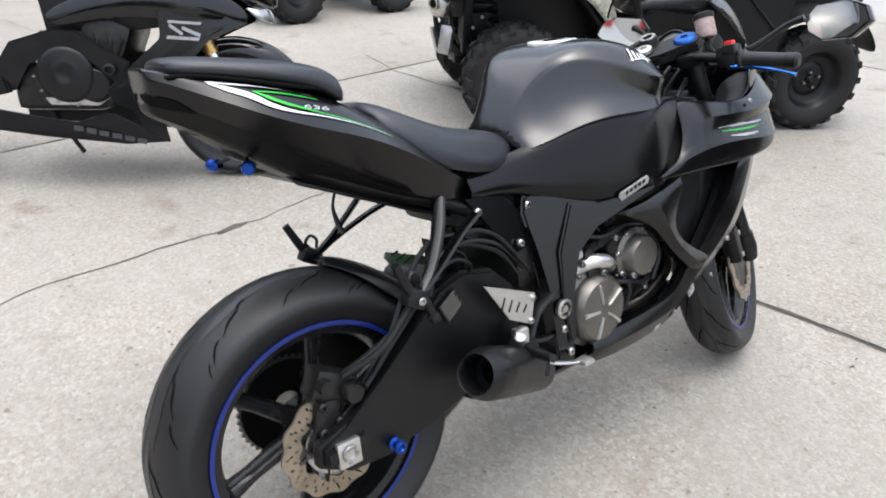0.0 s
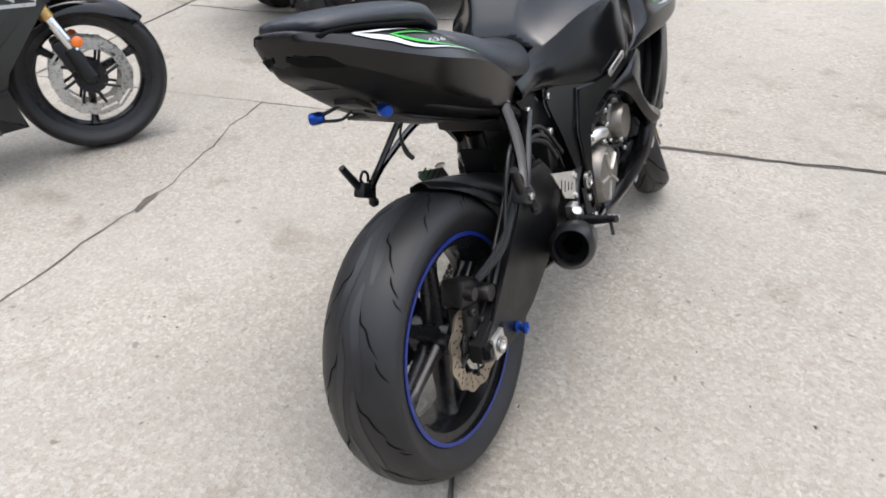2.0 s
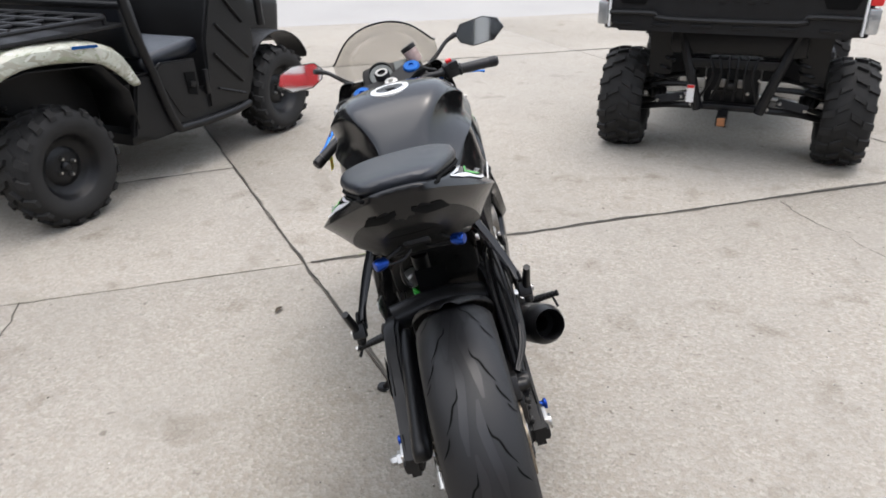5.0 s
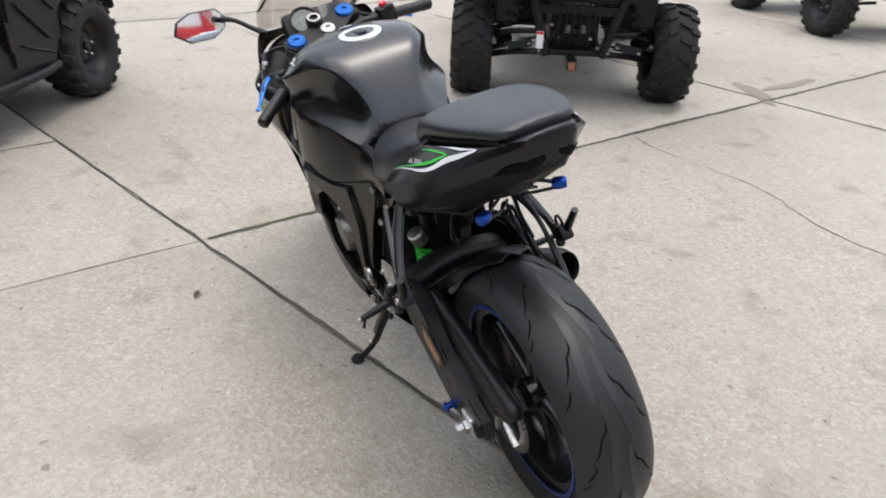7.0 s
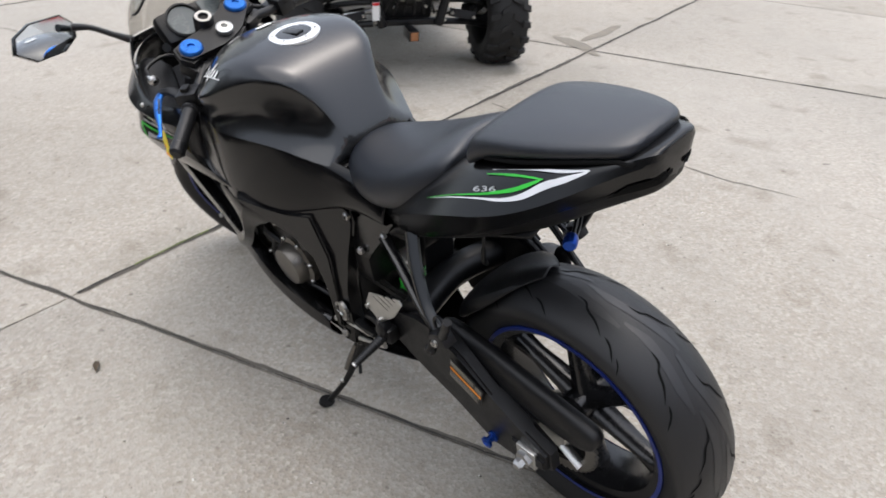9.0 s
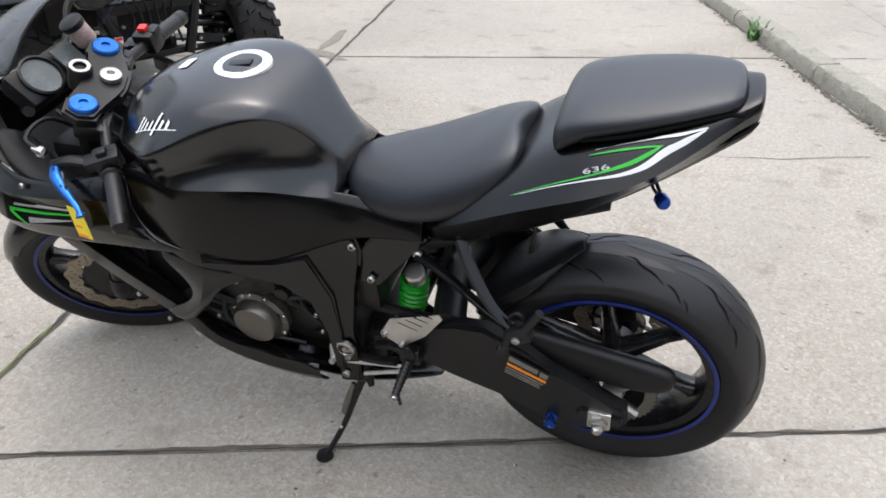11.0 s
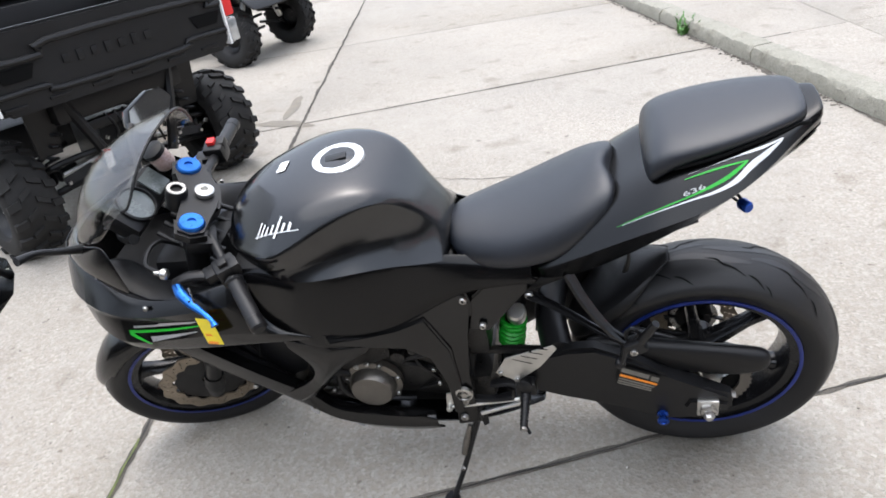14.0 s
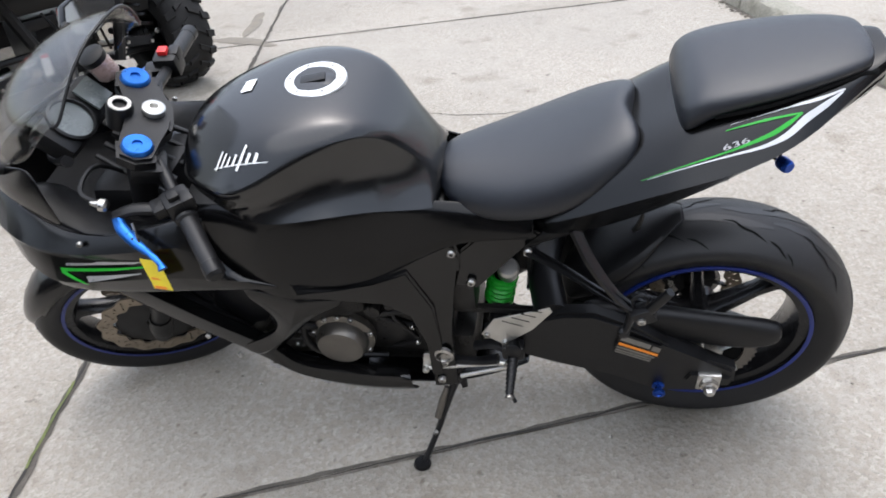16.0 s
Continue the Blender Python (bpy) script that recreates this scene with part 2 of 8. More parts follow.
RIM = mat("gloss_black_rim", (0.009, 0.009, 0.010), 0.25, 0.2, 0.3, 12, 0.0, 500, 0.08)
RIMBLUE = mat("blue_rim_stripe", (0.007, 0.020, 0.15), 0.35, 0.1, 0.2, 20)
BLUE = mat("blue_anodised_metal", (0.012, 0.055, 0.30), 0.3, 0.85, 0.2, 40, 0.0, 600, 0.08)
SKYBLUE = mat("light_blue_anodised_metal", (0.018, 0.12, 0.42), 0.32, 0.8, 0.2, 40, 0.0, 600, 0.08)
ALU = mat("brushed_aluminium", (0.60, 0.59, 0.56), 0.36, 0.95, 0.15, 30, 0.0003, 700, 0.1)
STEEL = mat("zinc_steel", (0.46, 0.45, 0.43), 0.3, 1.0, 0.25, 60, 0.0, 600, 0.12)
ENGINE = mat("bronze_grey_engine_paint", (0.145, 0.134, 0.118), 0.34, 0.75, 0.25, 18, 0.0004, 400, 0.1)
ENGINEDARK = mat("dark_engine_metal", (0.030, 0.029, 0.028), 0.36, 0.7, 0.5, 22, 0.0006, 260, 0.15)
DISC = mat("heat_brown_disc_steel", (0.30, 0.25, 0.19), 0.35, 0.8, 0.3, 26, 0.0003, 500, 0.12)
GREEN = mat("green_paint", (0.012, 0.36, 0.022), 0.4, 0.0, 0.15, 20)
WHITE = mat("white_print", (0.74, 0.74, 0.73), 0.45, 0.0, 0.06, 20)
PALE = mat("pale_silver_print", (0.58, 0.585, 0.60), 0.35, 0.2, 0.08, 20)
RUST = mat("rusty_steel", (0.26, 0.11, 0.045), 0.6, 0.2, 0.4, 60)
SILVER = mat("silver_print", (0.40, 0.40, 0.40), 0.35, 0.4, 0.1, 20)
ORANGE = mat("orange_print", (0.75, 0.24, 0.02), 0.5, 0.0, 0.1, 20)
BARPRINT = mat("faint_grey_print", (0.045, 0.045, 0.046), 0.5, 0.0, 0.4, 60)
GREYPRINT = mat("grey_label_print", (0.16, 0.15, 0.13), 0.55, 0.0, 0.3, 60)
YELLOW = mat("yellow_tag_card", (0.78, 0.62, 0.03), 0.55, 0.0, 0.1, 40)
RED = mat("red_plastic", (0.62, 0.02, 0.02), 0.4, 0.0, 0.1, 30)
AMBER = mat("amber_lens", (0.75, 0.16, 0.01), 0.2, 0.0, 0.1, 30, coat=0.5)
LENS = mat("smoked_lens", (0.008, 0.006, 0.006), 0.12, 0.0, 0.2, 20, coat=0.6)
CLEAR = mat("clear_lamp_lens", (0.42, 0.43, 0.43), 0.12, 0.6, 0.3, 20, coat=0.5)
DIAL = mat("grey_dial_face", (0.10, 0.115, 0.115), 0.25, 0.0, 0.1, 20, coat=0.5)
GOLD = mat("gold_fork_tube", (0.52, 0.33, 0.12), 0.3, 0.9, 0.15, 30)
CHROME = mat("worn_chrome", (0.72, 0.72, 0.72), 0.14, 1.0, 0.1, 30, 0.0, 400, 0.06)
BRAKEFLUID = mat("pale_reservoir_plastic", (0.45, 0.33, 0.30), 0.3, 0.0, 0.2, 30, coat=0.3)
MIRROR = mat("mirror_glass", (0.82, 0.84, 0.84), 0.03, 1.0, 0.02, 5, 0.0, 300, 0.01)
SHELL = mat("black_utility_plastic", (0.007, 0.007, 0.0074), 0.42, 0.0, 0.3, 5, 0.0008, 600, 0.07, spec=0.3)
STEELBLK = mat("black_powdercoat", (0.006, 0.006, 0.0065), 0.40, 0.0, 0.3, 14, 0.0004, 500, 0.08, spec=0.3)
FADED = mat("dusty_rubber", (0.014, 0.0135, 0.013), 0.75, 0.0, 0.35, 10, 0.001, 300, 0.08, spec=0.35)
SMOKE = bpy.data.materials.new("smoked_screen")
SMOKE.use_nodes = True
st = SMOKE.node_tree
st.nodes.remove(st.nodes["Principled BSDF"])
clear_s, shine_s, mix_s, edge_s = st.nodes.new("ShaderNodeBsdfTransparent"), st.nodes.new("ShaderNodeBsdfGlossy"), st.nodes.new("ShaderNodeMixShader"), st.nodes.new("ShaderNodeLayerWeight")
clear_s.inputs["Color"].default_value = (0.87, 0.86, 0.84, 1)
shine_s.inputs["Roughness"].default_value = 0.06
edge_s.inputs["Blend"].default_value = 0.3
gain_s = st.nodes.new("ShaderNodeMapRange")
gain_s.inputs["To Min"].default_value, gain_s.inputs["To Max"].default_value = 0.03, 0.30
st.links.new(edge_s.outputs["Facing"], gain_s.inputs["Value"])
st.links.new(gain_s.outputs[0], mix_s.inputs[0])
st.links.new(clear_s.outputs[0], mix_s.inputs[1])
st.links.new(shine_s.outputs[0], mix_s.inputs[2])
st.links.new(mix_s.outputs[0], st.nodes["Material Output"].inputs["Surface"])

CAMO = bpy.data.materials.new("woodland_camouflage_plastic")
CAMO.use_nodes = True
ct = CAMO.node_tree
cp = ct.nodes["Principled BSDF"]
cc = ct.nodes.new("ShaderNodeTexCoord")
cv, cn = ct.nodes.new("ShaderNodeTexVoronoi"), ct.nodes.new("ShaderNodeTexNoise")
cn.inputs["Scale"].default_value, cn.inputs["Detail"].default_value, cn.inputs["Distortion"].default_value = 7.0, 6, 2.0
cv.inputs["Scale"].default_value = 7.0
ct.links.new(cc.outputs["Object"], cn.inputs["Vector"])
ct.links.new(cn.outputs["Color"], cv.inputs["Vector"])
cr = ct.nodes.new("ShaderNodeValToRGB")
for i, (pos, c) in enumerate([(0.0, (0.07, 0.065, 0.05)), (0.25, (0.27, 0.26, 0.20)), (0.45, (0.46, 0.45, 0.39)), (0.62, (0.24, 0.26, 0.17)), (0.85, (0.60, 0.60, 0.55))]):
    e = cr.color_ramp.elements[i] if i < 2 else cr.color_ramp.elements.new(pos)
    e.position, e.color = pos, (*c, 1)
ct.links.new(cv.outputs["Color"], cr.inputs["Fac"])
ct.links.new(cr.outputs[0], cp.inputs["Base Color"])
cp.inputs["Roughness"].default_value = 0.35

WALLPAINT = mat("pale_grey_metal_siding", (0.46, 0.46, 0.45), 0.55, 0.0, 0.08, 2, 0.001, 60)
UNSEENDARK = mat("dark_unseen_wall", (0.045, 0.044, 0.042), 0.55, 0.0, 0.15, 1.5, 0.001, 60)
FASCIA = mat("white_sign_panel", (0.78, 0.77, 0.75), 0.4, 0.0, 0.05, 3)
SIGNRED = mat("red_sign_letters", (0.55, 0.015, 0.02), 0.35, 0.0, 0.08, 6)
LEAF = mat("dry_brown_leaf", (0.05, 0.035, 0.02), 0.8, 0.0, 0.4, 40, 0.001, 200)
WEED = mat("green_weed", (0.06, 0.16, 0.03), 0.6, 0.0, 0.4, 30, 0.0, 200)
GRIT = bpy.data.materials.new("loose_grit")
GRIT.use_nodes = True
gi, gr = GRIT.node_tree.nodes.new("ShaderNodeNewGeometry"), GRIT.node_tree.nodes.new("ShaderNodeValToRGB")
gr.color_ramp.interpolation = "CONSTANT"
for i, (pos, c) in enumerate([(0.0, (0.10, 0.09, 0.075)), (0.45, (0.22, 0.20, 0.17)), (0.68, (0.05, 0.045, 0.04)), (0.82, (0.62, 0.60, 0.56))]):
    e = gr.color_ramp.elements[i] if i < 2 else gr.color_ramp.elements.new(pos)
    e.position, e.color = pos, (*c, 1)
GRIT.node_tree.links.new(gi.outputs["Random Per Island"], gr.inputs["Fac"])
GRIT.node_tree.links.new(gr.outputs[0], GRIT.node_tree.nodes["Principled BSDF"].inputs["Base Color"])
GRIT.node_tree.nodes["Principled BSDF"].inputs["Roughness"].default_value = 0.85
DAMP = mat("damp_brown_silt", (0.165, 0.142, 0.108), 0.6, 0.0, 0.35, 14, 0.002, 160)

# ---- ground: concrete slabs on a sheet that reaches the horizon ----
bm = B()
bmesh.ops.create_grid(bm, x_segments=8, y_segments=8, size=600, matrix=Matrix.Translation((0, 0, -0.045)))
ground = tagged(part("ground", bm, ROADGREY, None), "wide plain grey paved ground reaching the horizon", "ground", kind="structure")

# joint lines: (point, direction)
LONG = [((0, 9.3), (1, 0.12)), ((0, 6.0), (1, 0.14)), ((0, 2.74), (1, 0.165)), ((0, -0.068), (1, 0.404)), ((0, -3.78), (1, 0.325)), ((0, -6.08), (1, 0.21)), ((0, -9.6), (1, 0.2)), ((0, -13.2), (1, 0.2))]
CROSS = [((-6.2, 0), (-0.1, 1)), ((-2.1, 0), (-0.16, 1)), ((1.745, 0), (-0.207, 1)), ((5.95, 0), (-0.17, 1)), ((8.7, 0), (-0.1, 1))]


def meet(a, b):
    (p, d), (q, e) = a, b
    k = ((q[0] - p[0]) * e[1] - (q[1] - p[1]) * e[0]) / (d[0] * e[1] - d[1] * e[0])
    return Vector((p[0] + k * d[0], p[1] + k * d[1], 0))


pavement = thing("pavement", "worn pale concrete slabs with dark dirty joints", "pavement", kind="structure")


def slab(corners, gap=0.002, seed=0):
    rnd = random.Random(seed)
    c = sum(corners, Vector()) / len(corners)
    rim = []
    for a, b in zip(corners, corners[1:] + corners[:1]):
        n = max(2, int((b - a).length / 0.35))
        for k in range(n):
            q = a.lerp(b, k / n)
            q = q + (c - q).normalized() * (gap + rnd.random() * 0.004)
            rim.append(q)
    bm = B()
    low = [bm.verts.new(q + Vector((0, 0, -0.06))) for q in rim]
    edge = [bm.verts.new(q + Vector((0, 0, -0.006))) for q in rim]
    top = [bm.verts.new(q + (c - q).normalized() * 0.004) for q in rim]
    for a, b in ((low, edge), (edge, top)):
        for i in range(len(rim)):
            j = (i + 1) % len(rim)
            bm.faces.new((a[i], a[j], b[j], b[i]))
    bm.faces.new(top)
    return part("slab", bm, CONCRETE, pavement, sharp=60)


for i, (a, b) in enumerate(zip(LONG, LONG[1:])):
    for j, (c, d) in enumerate(zip(CROSS, CROSS[1:])):
        q = [meet(a, c), meet(a, d), meet(b, d), meet(b, c)]
        if i == 2 and j == 2:
            line = ((2.936, 1.117), (-0.28, 1))
            e1, e2 = meet(a, line), meet(b, line)
            slab([q[0], e1, e2, q[3]], seed=91)
            slab([e1, q[1], q[2], e2], seed=92)
        else:
            slab(q, seed=10 * i + j)


def ribbon(name, pts, width, material, label, z=0.0025, seed=1, rough=0.5):
    """A flat strip of dirt along a line, uneven in its width."""
    rnd = random.Random(seed)
    path = []
    for a, b in zip(pts, pts[1:]):
        a, b = Vector((*a, 0)), Vector((*b, 0))
        n = max(1, int((b - a).length / 0.035))
        path += [a.lerp(b, k / n) for k in range(n)]
    path.append(Vector((*pts[-1], 0)))
    bm = B()
    rows, w, off = [], 1.0, 0.0
    for i, q in enumerate(path):
        d = (path[min(i + 1, len(path) - 1)] - path[max(i - 1, 0)]).normalized()
        s = Vector((-d.y, d.x, 0))
        w = 0.75 * w + 0.25 * rnd.uniform(1 - 1.6 * rough, 1 + 1.6 * rough)
        off = 0.8 * off + rnd.uniform(-0.5, 0.5) * width * rough
        h = max(0.15, w) * width / 2
        rows.append([q + s * (off - h) + Vector((0, 0, z)), q + s * (off + h) + Vector((0, 0, z))])
    loft(bm, rows, caps=False, closed=False)
    ob = part(name, bm, material, None)
    return tagged(ob, label, name.replace("_", " "), kind="structure")


def on_line(line, s0, s1, axis=0):
    (p, d) = line
    k0, k1 = (s0 - p[axis]) / d[axis], (s1 - p[axis]) / d[axis]
    return [(p[0] + k * d[0], p[1] + k * d[1]) for k in (k0, k1)]


ribbon("joint_filler", on_line(LONG[3], -1.6, 6.0), 0.010, DIRT, "dark gritty dirt filling a slab joint", 0.002, 3, 0.95)
ribbon("joint_filler", on_line(CROSS[2], 0.56, -8.5, 1), 0.020, DIRT, "dark mossy dirt filling a slab joint", 0.002, 4, 0.6)
ribbon("joint_filler", on_line(CROSS[2], 0.56, 2.9, 1), 0.004, STAIN, "thin dirt line in a slab joint", 0.002, 5, 0.8)
ribbon("joint_filler", on_line(LONG[4], -1.0, 5.5), 0.012, DIRT, "dark dirt filling a slab joint", 0.002, 6, 0.7)
ribbon("joint_filler", on_line(LONG[5], -0.4, 5.0), 0.010, DIRT, "dark dirt filling a slab joint", 0.002, 7, 0.7)
ribbon("joint_filler", on_line(LONG[2], -0.5, 4.0), 0.010, DIRT, "dark dirt filling a slab joint", 0.002, 8, 0.7)
ribbon("joint_filler", on_line(CROSS[3], 4.5, -5.0, 1), 0.030, DIRT, "dark dirt filling a slab joint", 0.002, 9, 0.6)
for line, a, b, axis, w_, sd in ((LONG[3], -1.6, 6.0, 0, 0.006, 61), (CROSS[2], 0.56, -8.5, 1, 0.008, 62), (LONG[4], -1.0, 5.5, 0, 0.006, 63), (LONG[2], -0.5, 4.0, 0, 0.005, 64)):
    ribbon("joint_gap", on_line(line, a, b, axis), w_, CRACK, "narrow dark gap along a slab joint", 0.0035, sd, 1.0)
ribbon("joint_filler", [(2.936, 1.117), (2.766, 1.684), (2.45, 2.66), (2.385, 3.09)], 0.010, DIRT, "thin dark dirt in a slab joint", 0.002, 17, 0.9)
ribbon("crack", [(2.40, 3.14), (2.43, 3.35), (2.47, 3.61)], 0.008, DIRT, "thin jagged crack across a concrete slab", 0.002, 18, 1.0)
ribbon("joint_moss", on_line(CROSS[2], 0.36, 0.06, 1), 0.009, MOSS, "thin green moss growing in a slab joint", 0.004, 14, 0.9)
def jagged(pts, step, amp, seed):
    """Breaks a line into short uneven steps, as cracks run."""
    rnd = random.Random(seed)
    line = []
    for (x0, y0), (x1, y1) in zip(pts, pts[1:]):
        n = max(1, int(math.hypot(x1 - x0, y1 - y0) / step))
        for k in range(n):
            u = (k + (rnd.uniform(-0.3, 0.3) if k else 0)) / n
            line.append((x0 + (x1 - x0) * u + rnd.uniform(-amp, amp), y0 + (y1 - y0) * u + rnd.uniform(-amp, amp)))
    return line + [pts[-1]]


ribbon("crack", jagged([(1.41, 1.665), (1.1, 1.605), (0.96, 1.55), (0.65, 1.465), (0.523, 1.445), (0.41, 1.443), (0.24, 1.433), (0.12, 1.41), (-0.09, 1.385), (-0.29, 1.33), (-1.0, 1.1)], 0.05, 0.008, 11), 0.006, DIRT, "thin jagged crack across a concrete slab", 0.002, 11, 1.0)
ribbon("crack", jagged([(2.05, -1.73), (1.83, -1.74), (1.69, -1.79), (1.32, -1.86), (1.19, -1.87), (0.93, -1.81), (0.75, -1.815), (0.3, -1.93), (-0.36, -2.06), (-0.78, -2.23)], 0.05, 0.008, 12), 0.006, DIRT, "thin jagged crack across a concrete slab", 0.002, 12, 1.0)
ribbon("crack", jagged([(5.69, 0.01), (5.2, -0.2), (4.8, -0.31)], 0.05, 0.008, 13), 0.008, DIRT, "thin crack in a far concrete slab", 0.002, 13, 1.0)


def blot(name, c, rx, ry, turn, material, label, seed):
    rnd = random.Random(seed)
    bm = B()
    n = 26
    ph = [rnd.uniform(0, 6.28) for _ in range(4)]
    vs = []
    for k in range(n):
        a = math.tau * k / n
        r = 1 + 0.22 * math.sin(2 * a + ph[0]) + 0.16 * math.sin(3 * a + ph[1]) + 0.1 * math.sin(5 * a + ph[2]) + rnd.uniform(-0.06, 0.06)
        x, y = rx * r * math.cos(a), ry * r * math.sin(a)
        ct, s_ = math.cos(radians(turn)), math.sin(radians(turn))
        vs.append(bm.verts.new((c[0] + x * ct - y * s_, c[1] + x * s_ + y * ct, 0.0035)))
    bm.faces.new(vs)
    return tagged(part(name, bm, material, None), label, "stain", kind="structure")


blot("silt_patch", (2.52, -3.05), 0.21, 0.075, -22, DAMP, "damp brown silt lying in a broken slab corner", 1)
blot("silt_patch", (2.60, -3.45), 0.05, 0.26, 8, DAMP, "damp brown silt washed along a slab joint", 5)
blot("oil_spot", (2.39, -2.22), 0.06, 0.1, 20, STAIN, "small dull stain on the concrete", 2)
blot("silt_patch", (0.52, 1.446), 0.055, 0.018, 15, DIRT, "dark silt in a chipped crack", 3)
blot("silt_patch", (1.42, 1.63), 0.02, 0.06, 0, STAIN, "grey silt in a chipped slab edge", 4)

# kerb of low concrete stones
kerb = thing("kerb", "low weathered grey concrete kerb with chipped edges", "kerb", kind="structure")
k0, k1 = Vector((0.30, -6.42, 0)), Vector((-1.08, -1.96, 0))
kd = (k1 - k0).normalized()
ks = Vector((-kd.y, kd.x, 0))
for i in range(3):
    a, b = k0 + (k1 - k0) * (i / 3 + 0.002), k0 + (k1 - k0) * ((i + 1) / 3 - 0.002)
    rnd = random.Random(40 + i)
    rings = []
    for k in range(41):
        q = a.lerp(b, k / 40)
        j = lambda s=0.008: rnd.uniform(-s, s)
        rings.append([q + ks * (0.0 + j(0.005)) + Vector((0, 0, -0.02)), q + ks * (0.003 + j(0.006)) + Vector((0, 0, 0.060 + j(0.008))), q + ks * (0.016 + j(0.006)) + Vector((0, 0, 0.092 + j(0.007))), q + ks * (0.028 + j(0.006)) + Vector((0, 0, 0.099 + j(0.004))), q + ks * (0.090 + j(0.004)) + Vector((0, 0, 0.104 + j(0.005))), q + ks * (0.145 + j(0.006)) + Vector((0, 0, 0.106 + j(0.004))), q + ks * (0.165 + j()) + Vector((0, 0, 0.08 + j())), q + ks * 0.17 + Vector((0, 0, -0.02))])
    part("kerb_stone", loft(B(), rings), KERB, kerb, sharp=28)

ribbon("kerb_dirt", [(q.x + 0.006, q.y) for q in (k0, k1)], 0.030, DIRT, "dark dirt gathered along the kerb foot", 0.003, 51, 1.0)
rnd = random.Random(52)
bm = B()
for k in range(420):
    q = k0.lerp(k1, rnd.choice((0.12, 0.30, 0.47, 0.62, 0.70, 0.85)) + rnd.gauss(0, 0.03)) - ks * abs(rnd.gauss(0.0, 0.03))
    r = 0.004 + 0.012 * rnd.random() ** 2
    tip = bm.verts.new(q + Vector((0, 0, r * 0.6)))
    ring = [bm.verts.new(q + Vector((r * rnd.uniform(0.6, 1.4) * math.cos(a), r * rnd.uniform(0.6, 1.4) * math.sin(a), 0.001))) for a in (0.3, 1.6, 2.9, 4.2, 5.4)]
    for i in range(5):
        bm.faces.new((tip, ring[i], ring[(i + 1) % 5]))
tagged(part("kerb_crumbs", bm, DIRT, None), "dark crumbs of soil and leaf at the kerb foot", "debris", kind="stuff")

# chips and stains in the concrete, loose grit, a dry leaf, a weed at the kerb
rnd = random.Random(33)
bm = B()
for x, y, r in [(0.80, -0.50, 0.022), (0.74, -0.72, 0.030), (0.50, -0.76, 0.055), (1.41, -0.49, 0.020), (0.90, -0.14, 0.014), (0.92, -0.44, 0.012), (0.66, -1.17, 0.030), (0.01, -0.85, 0.030), (0.17, -0.77, 0.012), (0.67, -0.88, 0.020), (1.53, -0.57, 0.018), (0.68, 0.13, 0.010), (1.83, 0.11, 0.06), (1.80, 0.50, 0.05), (1.74, 0.44, 0.035), (1.86, 0.30, 0.03), (1.52, 0.62, 0.03), (1.30, 0.70, 0.02), (2.05, 0.52, 0.025), (1.95, 0.25, 0.03), (1.21, -0.22, 0.02), (2.37, -0.58, 0.04)] + [(rnd.uniform(-1.2, 4.2), rnd.uniform(-2.6, 2.4), 0.006 + 0.026 * rnd.random() ** 2) for _ in range(130)]:
    for k in range(int(500 * r) + 4):
        c = Vector((x + rnd.gauss(0, r * 0.55), y + rnd.gauss(0, r * 0.4), 0.0012))
        q, turn = 0.0015 + 0.16 * r * rnd.random() ** 2, rnd.uniform(0, 6.28)
        bm.faces.new([bm.verts.new(c + Vector((q * rnd.uniform(0.5, 1.6) * math.cos(a + turn), q * rnd.uniform(0.4, 1.0) * math.sin(a + turn), 0))) for a in (0, 0.9, 1.9, 2.8, 3.8, 4.7, 5.5)])
tagged(part("concrete_chips", bm, STAIN, None), "small rough chips worn into the concrete", "chips", kind="stuff")
rnd = random.Random(21)
bm = B()
for k in range(700):
    c = Vector((rnd.gauss(0.9, 1.5), rnd.gauss(-0.2, 1.6), 0.0))
    r = 0.0016 + 0.0042 * rnd.random() ** 3
    tip = bm.verts.new(c + Vector((0, 0, r * 0.7)))
    ring = [bm.verts.new(c + Vector((r * rnd.uniform(0.7, 1.3) * math.cos(a), r * rnd.uniform(0.6, 1.2) * math.sin(a), 0.0004))) for a in (0.3, 1.6, 2.9, 4.2, 5.4)]
    for i in range(5):
        bm.faces.new((tip, ring[i], ring[(i + 1) % 5]))
tagged(part("grit", bm, GRIT, None), "loose dark and pale grit on the concrete", "grit", kind="stuff")
rows = []
for k in range(7):
    u = k / 6
    w_ = 0.008 * math.sin(math.pi * (0.08 + 0.88 * u))
    q = Vector((1.250 - 0.045 * u, 0.635 + 0.018 * u, 0.003 + 0.005 * math.sin(3.0 * u)))
    rows.append([q + Vector((0.3 * w_, w_, 0.005)), q, q + Vector((-0.3 * w_, -w_, 0.004))])
tagged(part("dry_leaf", sheet(rows), LEAF, None, thick=0.0008), "small curled dry brown leaf on the concrete", "leaf")
bm = B()
for k in range(46):
    a, h = rnd.uniform(0, 6.28), rnd.uniform(0.05, 0.14)
    c = Vector((-0.335 + rnd.gauss(0, 0.030), -4.46 + rnd.gauss(0, 0.07), 0.0))
    d, w_ = Vector((math.cos(a), math.sin(a), 0)), Vector((-math.sin(a), math.cos(a), 0)) * 0.012
    loft(bm, [[c - w_ * 0.6, c + w_ * 0.6], [c + d * 0.02 + Vector((0, 0, h * 0.7)) - w_, c + d * 0.02 + Vector((0, 0, h * 0.7)) + w_], [c + d * 0.06 + Vector((0, 0, h)) - w_ * 0.1, c + d * 0.06 + Vector((0, 0, h)) + w_ * 0.1]], caps=False, closed=False)
